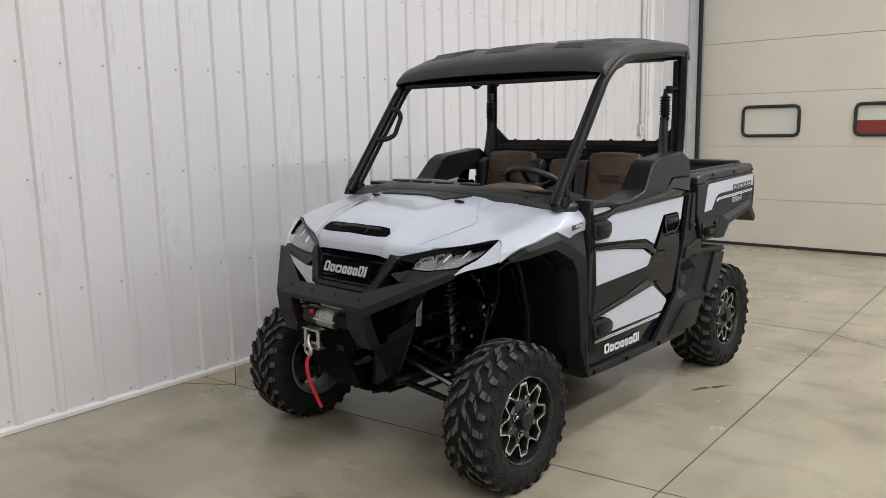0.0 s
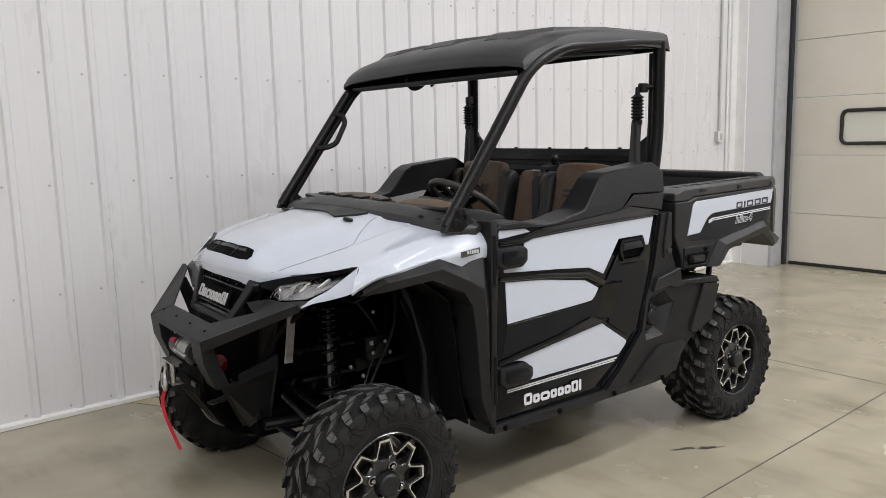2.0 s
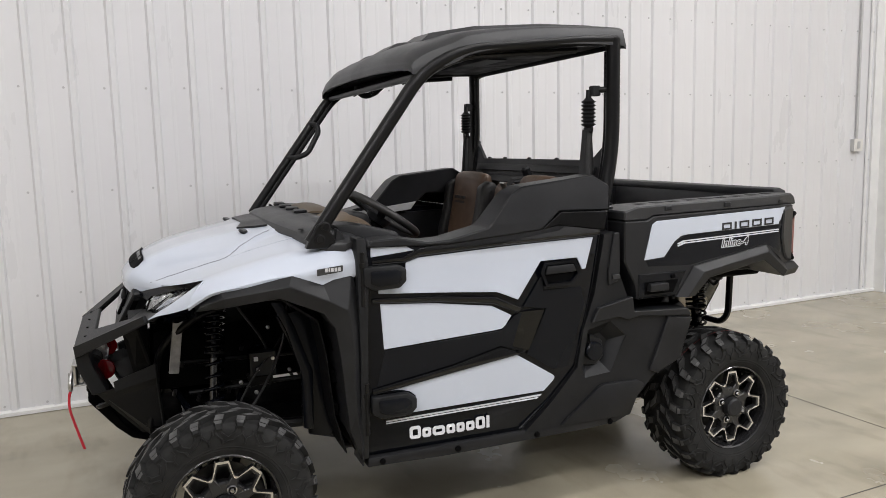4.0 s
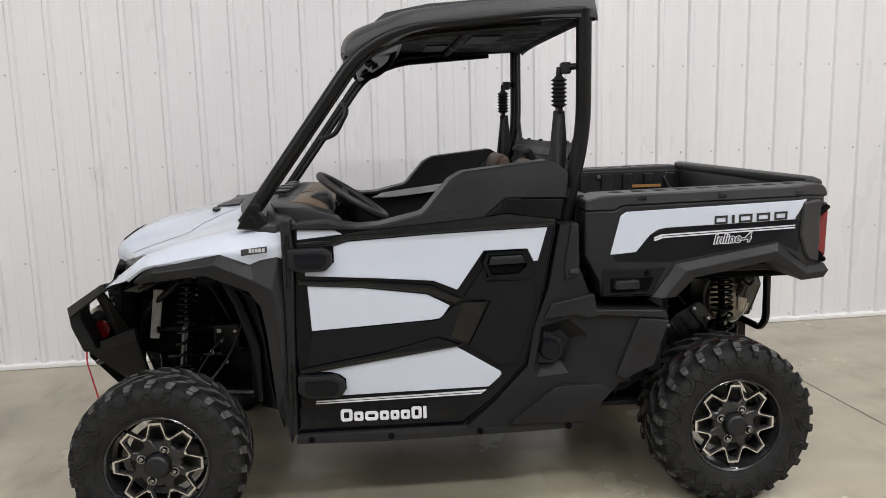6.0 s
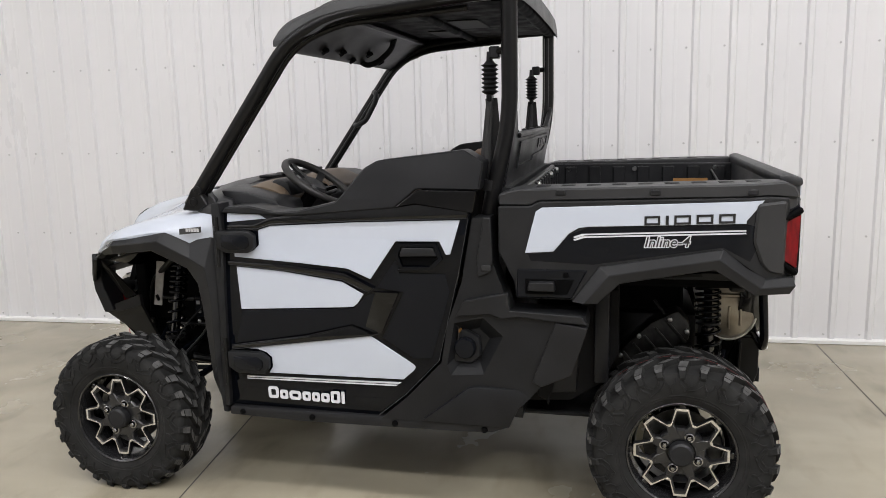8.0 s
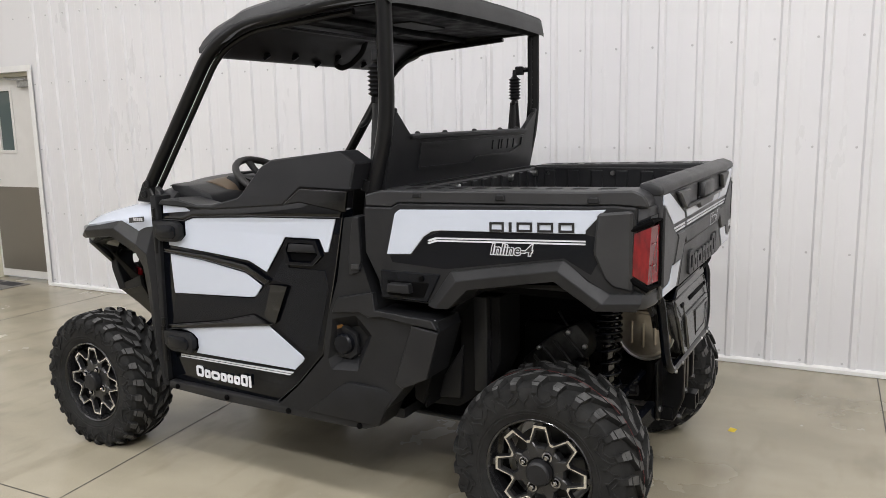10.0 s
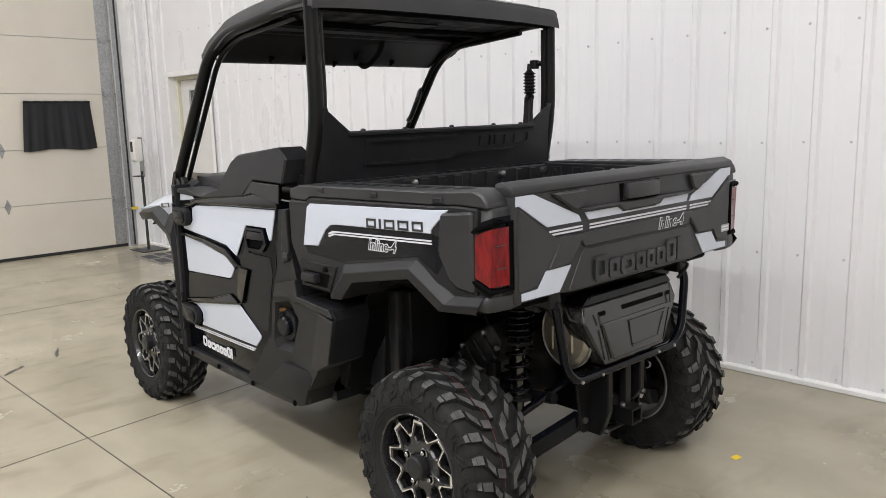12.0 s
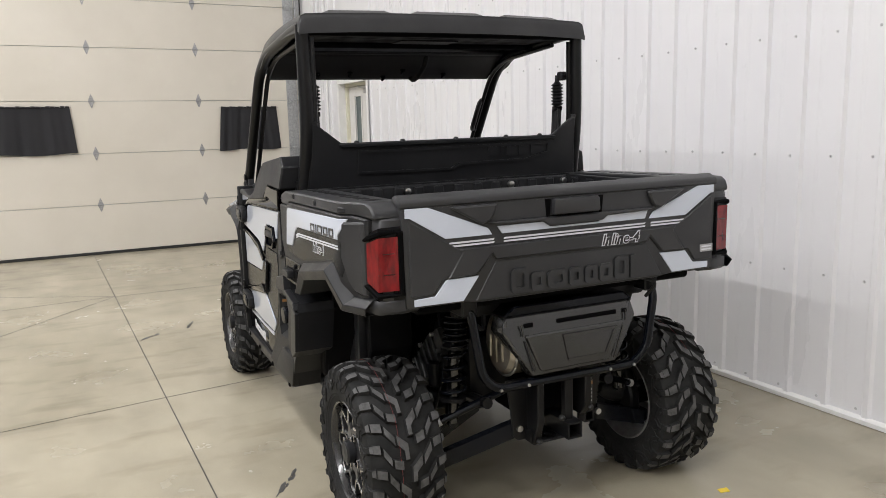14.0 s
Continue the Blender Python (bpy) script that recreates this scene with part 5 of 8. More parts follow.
def panel(bm, a, b, c, d, th, into):
    """A four-cornered plate of some thickness."""
    v0 = [Vector(p) for p in (a, b, c, d)]
    t = Vector(into) * th
    p0, p1 = [bm.verts.new(p) for p in v0], [bm.verts.new(p + t) for p in v0]
    bm.faces.new(p0), bm.faces.new(p1[::-1])
    for i in range(4):
        j = (i + 1) % 4
        bm.faces.new((p0[i], p1[i], p1[j], p0[j]))
    bmesh.ops.recalc_face_normals(bm, faces=bm.faces[:])
    return bm


bm = bmesh.new()
prism(bm, [(-1.612, 0.818), (-1.611, 0.838), (-1.535, 0.884), (-1.525, 0.872), (-1.585, 0.822)], "x", -0.282, 0.282, 0.003)
part("top_bar", bm, M_BUMPER, bp, angle=20)
for i in range(4):
    bm = bmesh.new()
    revolve(bm, [(0, 0.006), (0.004, 0.005)], "z", 10, (-0.24 + 0.16 * i, -1.57, 0.863))
    part("top_bar_bolt", bm, M_CHASSIS, bp)
for s in (-1, 1):
    def S(x, y, z):
        return (s * x, y, z)
    bm = slab([(-1.612, 0.836), (-1.604, 0.752), (-1.560, 0.640), (-1.500, 0.640), (-1.545, 0.752), (-1.558, 0.800), (-1.55, 0.872)], "x", 0.190, 0.300, 0.004)
    part("post", bm if s > 0 else flipped(bm), M_BUMPER, bp, angle=20)
    bm = bmesh.new()
    panel(bm, S(0.296, -1.612, 0.838), S(0.556, -1.356, 0.994), S(0.560, -1.350, 0.968), S(0.298, -1.608, 0.796), 0.016, (-s * 0.6, 0.7, 0))
    part("wing_upper", bm, M_BUMPER, bp, angle=20)
    bm = bmesh.new()
    panel(bm, S(0.296, -1.612, 0.839), S(0.556, -1.356, 0.995), S(0.510, -1.352, 0.990), S(0.215, -1.537, 0.884), 0.012, (0, 0, -1))
    part("wing_top", bm, M_BUMPER, bp, angle=20)
    # lower horn: a bright-edged band over a deep cheek
    bm = bmesh.new()
    panel(bm, S(0.340, -1.324, 0.748), S(0.322, -1.480, 0.690), S(0.318, -1.476, 0.650), S(0.335, -1.322, 0.690), 0.016, (-s * 0.8, 0.5, 0))
    part("lower_horn", bm, M_BUMPER, bp, angle=20)
    bm = bmesh.new()
    panel(bm, S(0.333, -1.322, 0.690), S(0.300, -1.545, 0.645), S(0.060, -1.345, 0.322), S(0.165, -1.300, 0.352), 0.012, (-s * 0.7, 0.6, 0.2))
    part("lower_cheek", bm, M_BUMPER, bp, angle=20)
    bm = bmesh.new()
    panel(bm, S(0.43, -1.432, 0.908), S(0.48, -1.385, 0.945), S(0.335, -1.345, 0.745), S(0.330, -1.405, 0.722), 0.010, (-s * 0.6, 0.7, 0))
    part("inner_plate", bm, M_DARKPLAS, bp, angle=15)
    bm = bmesh.new()
    revolve(bm, [(0, 0.041), (0.010, 0.041), (0.014, 0.033), (0.016, 0.0)], "z", 26)
    moved(bm, Matrix.Translation(S(0.188, -1.511, 0.711)) @ Vector((s * 0.95, -0.30, 0.0)).to_track_quat("Z", "Y").to_matrix().to_4x4())
    part("reflector", bm, M_RED, bp, "round red reflector")
bm = bmesh.new()
box(bm, -0.20, 0.20, -1.575, -1.56, 0.60, 0.70)
part("winch_tray", bm, M_CHASSIS, bp)
bm = bmesh.new()
prism(bm, [(-1.585, 0.58), (-1.58, 0.64), (-1.56, 0.645), (-1.545, 0.61), (-1.44, 0.42), (-1.30, 0.36), (-1.30, 0.33), (-1.43, 0.375), (-1.49, 0.44)], "x", -0.190, 0.190, 0.005)
bend(bm, lambda x, y, z: (x * (0.55 + 0.45 * min(1, max(0, (z - 0.36) / 0.26))), y, z))
part("skid_plate", bm, M_CHASSIS, V, "black front skid plate")
for s in (-1, 1):
    bm = bmesh.new()
    prism(bm, [(-0.02, -0.012), (0.03, -0.012), (0.03, 0.012), (-0.02, 0.012)], "y", -0.004, 0.004, 0.003)
    moved(bm, pose(s * 0.12, -1.585, 0.625))
    part("tow_lug", bm, M_METAL, V)

part("lower_bumper_tube", tubem(fillet([(-0.24, -1.500, 0.585), (-0.20, -1.545, 0.560), (0.20, -1.545, 0.560), (0.24, -1.500, 0.585)], 0.04), 0.014, 10), M_GLOSS, V, "gloss black lower bumper tube")

# ---- winch
wn = empty("winch", None, V)
tagged(wn, "electric winch with roller fairlead, hook and red pull strap")
bm = bmesh.new()
revolve(bm, [(-0.055, 0.052), (-0.050, 0.052), (-0.050, 0.036), (0.055, 0.036), (0.055, 0.052), (0.060, 0.052)], "x", 28, (0.035, -1.555, 0.740))
part("drum", bm, M_STEEL, wn, "steel winch drum")
bm = bmesh.new()
for i in range(11):
    x = -0.010 + i * 0.0094
    tube(bm, [(x - 0.0 + 0.0015 * math.sin(t), -1.555 + 0.042 * math.cos(t), 0.740 + 0.042 * math.sin(t)) for t in [2 * math.pi * j / 20 for j in range(20)]], 0.0046, 6, True)
part("rope_wraps", bm, M_ALUGREY, wn, "grey rope wound on the drum")
bm = bmesh.new()
revolve(bm, [(0.05, 0.036), (0.14, 0.036), (0.150, 0.028)], "x", 24, (0.045, -1.555, 0.740))
part("motor", bm, M_DARKPLAS, wn)
bm = bmesh.new()
revolve(bm, [(-0.16, 0.03), (-0.15, 0.045), (-0.06, 0.05)], "x", 24, (0.035, -1.555, 0.740))
part("gear_case", bm, M_METAL, wn)
part("clutch_knob", moved(boxm(-0.012, 0.012, -0.012, 0.012, -0.010, 0.010, 0.004), pose(-0.060, -1.590, 0.768)), M_STRAP, wn, "red clutch lever")
for dy, dz in ((-0.05, 0.0), (0.0, 0.055), (0.05, 0.0)):
    part("tie_rod", tubem([(-0.035, -1.555 + dy, 0.740 + dz), (0.115, -1.555 + dy, 0.740 + dz)], 0.005, 8), M_STEEL, wn)
fx, fy, fz = -0.014, -1.634, 0.655
for dx in (-0.044, 0.044):
    part("fairlead_roller", tubem([(fx + dx, fy, fz - 0.038), (fx + dx, fy, fz + 0.038)], 0.010, 14), M_STEEL, wn, "steel fairlead roller")
for dz in (-0.030, 0.030):
    part("fairlead_roller", tubem([(fx - 0.038, fy + 0.02, fz + dz), (fx + 0.038, fy + 0.02, fz + dz)], 0.008, 14), M_STEEL, wn, "steel fairlead roller")
for dz in (-0.043, 0.043):
    bm = box(bmesh.new(), fx - 0.058, fx + 0.058, fy - 0.012, fy + 0.035, fz + dz - 0.003, fz + dz + 0.003, 0.001)
    part("fairlead_plate", bm, M_STEEL, wn)
bm = bmesh.new()
HK = fillet([(fx - 0.005, fy - 0.012, fz + 0.02), (fx - 0.002, fy - 0.022, fz - 0.015), (fx + 0.024, fy - 0.026, fz - 0.045), (fx + 0.012, fy - 0.026, fz - 0.075), (fx - 0.015, fy - 0.026, fz - 0.062)], 0.016)
tube(bm, HK, [0.007 + 0.003 * math.sin(math.pi * i / (len(HK) - 1)) for i in range(len(HK))], 10)
part("hook", bm, M_STEEL, wn, "forged steel hook")
bm = bmesh.new()
tube(bm, [(fx - 0.012, fy - 0.030, fz - 0.005), (fx - 0.018, fy - 0.030, fz - 0.03), (fx - 0.016, fy - 0.030, fz - 0.060)], 0.004, 8)
part("hook_latch", bm, M_STEEL, wn)
bm = bmesh.new()
sp = [(fx + 0.006, fy - 0.026, fz - 0.070), (fx + 0.000, fy - 0.036, fz - 0.11), (fx + 0.004, fy - 0.036, fz - 0.16), (fx + 0.010, fy - 0.022, fz - 0.22), (fx + 0.022, fy - 0.005, fz - 0.28), (fx + 0.034, fy + 0.010, fz - 0.330)]
strip(bm, catmull(sp, 18), 0.015, 0.0025, (0.55, -0.65, 0.0))
part("pull_strap", bm, M_STRAP, wn, "red webbing pull strap")

# ---- front flares and wheel-arch liners


def flare_in(x, y, z):
    k = max(0.0, -0.90 - y)
    return (x - 0.9 * k ** 1.7 - 0.03 * max(0.0, z - 1.05) * 8 * 0.3, y, z)


FT = [(-1.165, 1.050), (-1.105, 1.102), (-0.850, 1.130), (-0.743, 1.086), (-0.632, 1.138), (-0.608, 1.000), (-0.606, 0.700), (-0.618, 0.374)]
FC = [(-1.175, 1.038), (-1.095, 1.072), (-0.870, 1.097), (-0.728, 1.030), (-0.660, 0.990), (-0.644, 0.850), (-0.642, 0.600), (-0.622, 0.390)]
FB = [(-1.182, 1.022), (-1.100, 1.034), (-0.905, 1.056), (-0.750, 0.985), (-0.708, 0.925), (-0.692, 0.820), (-0.668, 0.526), (-0.625, 0.420)]


def faceted(rows):
    """Crisp flat facets between polylines, each at its own depth."""
    bm = bmesh.new()
    g = [[bm.verts.new((x, y, z)) for y, z in poly] for x, poly in rows]
    for a, b in zip(g, g[1:]):
        for i in range(len(a) - 1):
            bm.faces.new((a[i], a[i + 1], b[i + 1], b[i]))
    es = [e for e in bm.edges if len(e.link_faces) == 2]
    bmesh.ops.bevel(bm, geom=es, offset=0.0025, segments=1, affect="EDGES")
    return bm


bm = faceted([(0.66, FT), (0.782, FT), (0.816, FC), (0.800, FB), (0.60, FB)])
bend(bm, flare_in)
both("front_fender_flare", bm, M_PLAS, V, "charcoal plastic wheel-arch flare", 12)
# liners
bm = bmesh.new()
arc = [(-0.66, 0.40), (-0.70, 0.55), (-0.725, 0.80), (-0.75, 0.93), (-0.88, 1.025), (-0.97, 1.035), (-1.10, 1.015), (-1.18, 0.99)]
loft(bm, [[(x, y, z) for y, z in arc] for x in (0.30, 0.50, 0.70)], 0.012, (0, 0.3, 0.7))
both("wheel_arch_liner", bm, M_DARKPLAS, V, "black wheel-arch liner")
both("liner_side", slab([(-0.880, 0.935), (-0.835, 0.830), (-0.775, 0.690), (-0.770, 0.440), (-0.650, 0.405), (-0.665, 0.850), (-0.76, 0.96)], "x", 0.520, 0.548, 0.006, 2), M_SATIN, V, "satin black side of the wheel-arch liner")
part("front_bulkhead", slab([(-0.60, 0.40), (-0.60, 1.16), (-0.66, 1.18), (-0.70, 0.95), (-0.66, 0.5), (-0.62, 0.40)], "x", -0.70, 0.70, 0.004), M_CHASSIS, V)
for s in (-1, 1):
    for i in range(3):
        z = 0.55 + i * 0.13
        part("liner_rib", boxm(s * 0.60 - 0.08, s * 0.60 + 0.08, -0.70, -0.675, z, z + 0.05, 0.006), M_CHASSIS, V)

# ---- doors
DOOR = [(-0.578, 1.215), (-0.602, 0.412), (0.046, 0.412), (0.163, 0.508), (0.298, 0.651), (0.382, 1.000), (0.424, 1.225), (0.14, 1.235), (-0.26, 1.205)]
UP1 = [(-0.560, 1.224), (-0.455, 1.226), (-0.392, 1.190), (-0.562, 1.174)]
UP2 = [(-0.428, 1.145), (-0.377, 1.161), (-0.029, 1.180), (0.388, 1.192), (0.350, 1.064), (0.333, 1.062), (0.309, 1.112), (0.140, 1.110), (0.036, 0.963), (-0.056, 1.002), (-0.248, 1.017), (-0.538, 1.036), (-0.538, 1.050), (-0.458, 1.060), (-0.428, 1.085)]
MID = [(-0.532, 0.997), (-0.335, 0.983), (-0.080, 0.949), (0.006, 0.903), (-0.020, 0.866), (-0.036, 0.853), (-0.070, 0.849), (-0.523, 0.822)]
LOW = [(-0.526, 0.660), (-0.263, 0.697), (0.025, 0.740), (0.198, 0.631), (0.204, 0.620), (0.196, 0.607), (0.153, 0.569), (-0.420, 0.559), (-0.402, 0.585), (-0.402, 0.626), (-0.425, 0.645), (-0.460, 0.656)]
XD = 0.792


def bow(x, y, z):
    """The door's skin swells slightly in the middle."""
    return (x + 0.010 * (1 - ((z - 0.85) / 0.45) ** 2) - 0.012, y, z)


def door(s):
    d = empty("door", None, V)
    tagged(d, "half door with white and gloss black panels, closed")

    def put(name, bm, m, parent=d, label="", do_bow=True, cuts=(0.55, 0.7, 0.85, 1.0, 1.12), angle=30):
        if do_bow:
            bend(bm, bow, 2, cuts)
        if s < 0:
            b2 = flipped(bm)
            bm.free()
            bm = b2
        return part(name, bm, m, parent, label, angle)
    put("door_skin", slab(DOOR, "x", XD - 0.05, XD, 0.005, 2), M_GLOSS, label="gloss black door skin")
    for nm, poly in (("white_panel", UP1), ("white_panel", UP2), ("white_panel", MID), ("white_panel", LOW)):
        put(nm, slab(poly, "x", XD - 0.002, XD + 0.004, 0.0015), M_WHITE, label="glossy white door panel")
    put("pinstripe", slab([(-0.521, 0.541), (0.144, 0.556), (0.134, 0.549), (-0.521, 0.535)], "x", XD - 0.001, XD + 0.003), M_DECAL, label="white pinstripe")
    put("pinstripe", slab([(-0.521, 0.532), (0.129, 0.545), (0.122, 0.540), (-0.521, 0.527)], "x", XD - 0.001, XD + 0.003), M_DECAL, label="white pinstripe")
    # raised ribs framing the recess
    put("rib", slab([(-0.565, 1.020), (-0.30, 1.008), (-0.066, 0.985), (0.050, 0.930), (0.030, 0.915), (-0.075, 0.962), (-0.30, 0.990), (-0.565, 1.008)], "x", XD - 0.002, XD + 0.012, 0.004, 2), M_PIANO)
    put("rib", slab([(-0.575, 0.668), (-0.25, 0.722), (-0.045, 0.775), (0.020, 0.750), (0.050, 0.745), (0.028, 0.744), (-0.26, 0.702), (-0.575, 0.655)], "x", XD - 0.002, XD + 0.012, 0.004, 2), M_PIANO)
    put("recess_facet", slab([(-0.520, 0.816), (-0.036, 0.846), (0.02, 0.90), (0.055, 0.912), (0.135, 0.912), (0.062, 0.760), (0.045, 0.752), (-0.045, 0.782), (-0.250, 0.730), (-0.555, 0.678)], "x", XD - 0.002, XD + 0.003, 0.001), M_SATIN)
    wd = panel(bmesh.new(), (XD + 0.001, 0.040, 0.912), (XD + 0.015, 0.148, 0.914), (XD + 0.015, 0.076, 0.755), (XD + 0.001, 0.000, 0.778), 0.012, (-1, 0, 0))
    put("recess_wedge", wd, M_PIANO, cuts=(), angle=15)
    put("rear_facet", slab([(0.060, 0.930), (0.150, 1.060), (0.150, 0.99), (0.330, 0.99), (0.345, 0.92), (0.270, 0.66), (0.20, 0.655), (0.075, 0.735), (0.165, 0.915)], "x", XD - 0.002, XD + 0.002, 0.001), M_SATIN)
    # thin gloss tubes added along the moulded lines to draw bright edge highlights
    for dx, line in ((0.009, [(-0.565, 1.006), (-0.30, 0.988), (-0.075, 0.960), (0.030, 0.913), (0.052, 0.930)]), (0.009, [(-0.575, 0.670), (-0.25, 0.724), (-0.045, 0.777), (0.020, 0.752)]),
                     (0.009, [(-0.575, 0.653), (-0.26, 0.700), (0.028, 0.742), (0.062, 0.752)]), (0.008, [(-0.56, 1.148), (-0.43, 1.150), (-0.37, 1.170), (-0.03, 1.188), (0.415, 1.200)]),
                     (0.012, [(0.146, 1.005), (0.280, 1.008), (0.322, 1.048)]), (0.002, [(0.046, 0.414), (0.163, 0.510), (0.298, 0.653), (0.382, 1.000), (0.420, 1.200)])):
        put("edge_bead", tubem([(XD + dx, y, z) for y, z in line], 0.0022, 6), M_BEAD, cuts=())
    put("edge_bead", tubem([(XD + 0.004, y, z) for y, z in ((0.152, 1.242), (0.232, 1.301), (0.450, 1.296))], 0.0025, 6), M_BEAD, do_bow=False)
    # upper gloss spear and wedge
    put("upper_spear", slab([(-0.56, 1.163), (-0.44, 1.168), (-0.37, 1.196), (-0.25, 1.212), (0.14, 1.238), (0.22, 1.252), (0.42, 1.222), (0.415, 1.202), (-0.03, 1.190), (-0.37, 1.172), (-0.43, 1.152), (-0.56, 1.150)], "x", XD - 0.004, XD + 0.010, 0.004, 2), M_PIANO, label="gloss black spear along the door top")
    # shoulder pad
    pad = slab([(-0.582, 1.212), (-0.560, 1.236), (-0.455, 1.240), (-0.335, 1.218), (-0.255, 1.222), (-0.095, 1.258), (-0.075, 1.275), (0.019, 1.383), (0.071, 1.411), (0.402, 1.446), (0.475, 1.402), (0.462, 1.300), (0.228, 1.306), (0.142, 1.236), (-0.262, 1.203)], "x", 0.665, 0.800, 0.006, 1)
    bend(pad, lambda x, y, z: (x - 0.16 * max(0, z - 1.25) * (1 if x > 0.72 else 0), y, z), 2, (1.27, 1.33, 1.39))
    put("shoulder_pad", pad, M_PLAS, angle=22, label="charcoal shoulder bolster on the door top", do_bow=False)
    put("shoulder_wedge", slab([(0.150, 1.240), (0.232, 1.303), (0.452, 1.298), (0.438, 1.220), (0.222, 1.252)], "x", XD - 0.01, XD + 0.006, 0.003, 1), M_PIANO, do_bow=False)
    put("inner_panel", slab([(-0.57, 0.43), (0.04, 0.43), (0.29, 0.66), (0.40, 1.20), (-0.56, 1.19)], "x", 0.70, XD - 0.045, 0.006), M_PLAS, label="black inner door panel", do_bow=False)
    put("inner_trim", slab([(-0.280, 1.187), (-0.220, 1.214), (0.160, 1.260), (0.124, 1.215), (-0.163, 1.187)], "x", 0.650, 0.666, 0.003), M_GREYLIGHT, label="grey inner trim strip", do_bow=False)
    # handle
    hd = put("door_handle", plate([(0.150, 1.104), (0.298, 1.106), (0.322, 1.048), (0.280, 1.008), (0.160, 1.005), (0.134, 1.063)], [[(0.162, 1.092), (0.288, 1.094), (0.306, 1.050), (0.272, 1.018), (0.167, 1.016), (0.150, 1.062)]], "x", XD, XD + 0.014), M_GLOSS, label="gloss black handle bezel")
    put("paddle", slab([(0.166, 1.088), (0.286, 1.090), (0.302, 1.058), (0.156, 1.054)], "x", XD + 0.002, XD + 0.016, 0.005, 2), M_PLAS, hd, "matte black pull paddle")
    # shade of the finger cup, put on as a flat near-black slab
    put("pull_cup", slab([(0.156, 1.052), (0.302, 1.056), (0.276, 1.022), (0.170, 1.020)], "x", XD + 0.0005, XD + 0.003), M_CHASSIS, hd)
    # hinges
    for poly in ([(-0.600, 1.143), (-0.462, 1.145), (-0.434, 1.128), (-0.434, 1.080), (-0.462, 1.056), (-0.560, 1.054), (-0.600, 1.075)],
                 [(-0.585, 0.651), (-0.440, 0.650), (-0.406, 0.626), (-0.406, 0.588), (-0.430, 0.561), (-0.545, 0.560), (-0.585, 0.585)]):
        h = put("hinge", slab(poly, "x", XD - 0.002, XD + 0.030, 0.008, 2), M_BUMPER, label="black hinge cover", do_bow=False)
        cy, cz = sum(p[0] for p in poly) / len(poly), sum(p[1] for p in poly) / len(poly)
        put("hinge_face", slab([(cy + (a - cy) * 0.72, cz + (b - cz) * 0.66) for a, b in poly], "x", XD + 0.026, XD + 0.036, 0.004, 2), M_SATIN, h, do_bow=False)
        put("hinge_pin", tubem([(XD + 0.012, -0.600, cz - 0.10), (XD + 0.012, -0.598, cz + 0.10)], 0.009, 10), M_METAL, h, do_bow=False)
        put("pin_nut", tubem([(XD + 0.012, -0.600, cz + 0.045), (XD + 0.012, -0.599, cz + 0.062)], 0.013, 6), M_METAL, h, do_bow=False)
    mk = blocks([0.046, 0.036, 0.052, 0.036, 0.034, 0.036, 0.040, 0.013], 0.050, 0.006, 0.002, read_left(XD - 0.005, -0.262, 0.452), tall=(0, 6, 7), stroke=0.0125)
    for b in mk:
        put("wordmark_block", b, M_DECAL, label="white wordmark block", do_bow=False)
    return d


door(1), door(-1)
# hinge post ahead of the door
both("hinge_post", slab([(-0.620, 1.250), (-0.584, 1.250), (-0.574, 1.13), (-0.585, 0.90), (-0.598, 0.41), (-0.630, 0.41), (-0.618, 0.80)], "x", 0.72, 0.806, 0.006, 2), M_BUMPER, V, "black hinge post")
# badge on the front fender
bm = slab([(-0.768, 1.148), (-0.672, 1.157), (-0.672, 1.134), (-0.768, 1.124)], "x", 0, 0.004, 0.001)
moved(bm, pose(0.7815, 0, 0, 0, 0, 1.5))
bdg = part("fender_badge", bm, M_BADGE, V, "small grey badge on the fender")
for bm in blocks([0.010, 0.006, 0.010, 0.010, 0.010], 0.014, 0.003, 0.0015, read_left(0.8035, -0.709, 1.136), tall=(0, 1, 2, 3, 4)):
    part("badge_block", bm, M_GREYLIGHT, bdg)
bm = bmesh.new()
revolve(bm, [(0, 0.009), (0.0015, 0.009)], "x", 5, (0.8035, -0.754, 1.137))
part("badge_star", bm, M_GREYLIGHT, bdg)

# ---- sill and quarter panels behind the door
SILL = [(-0.600, 0.408), (-0.604, 0.372), (-0.28, 0.366), (0.38, 0.376), (0.50, 0.382), (0.562, 0.405), (0.50, 0.418)]
for s in (-1, 1):
    bm = slab(SILL, "x", 0.66, 0.800, 0.006, 2)
    sl = part("rocker_panel", bm if s > 0 else flipped(bm), M_PLAS, V, "charcoal rocker panel under the door")
    for y in (-0.545, -0.235, 0.115, 0.47):
        bm = bmesh.new()
        revolve(bm, [(0, 0.013), (0.006, 0.011), (0.008, 0.004)], "x", 14, (0.799, y, 0.388 + 0.003 * (y > 0)))
        part("rivet", bm if s > 0 else flipped(bm), M_CHASSIS, sl)
POCKET = [(0.360, 0.805), (0.470, 0.830), (0.545, 0.762), (0.470, 0.610), (0.345, 0.600), (0.330, 0.640)]
QUARTER = [(0.335, 0.800), (0.392, 0.960), (0.436, 1.200), (0.502, 1.205), (0.508, 1.040), (0.575, 0.862), (0.846, 0.856), (0.857, 0.821), (0.800, 0.640), (0.690, 0.585), (0.600, 0.481), (0.564, 0.408), (0.060, 0.408), (0.172, 0.505), (0.308, 0.648)]


def quarter_out(x, y, z):
    return (x + (0.035 * max(0, y - 0.50) / 0.35 if x > 0.74 else 0), y, z)


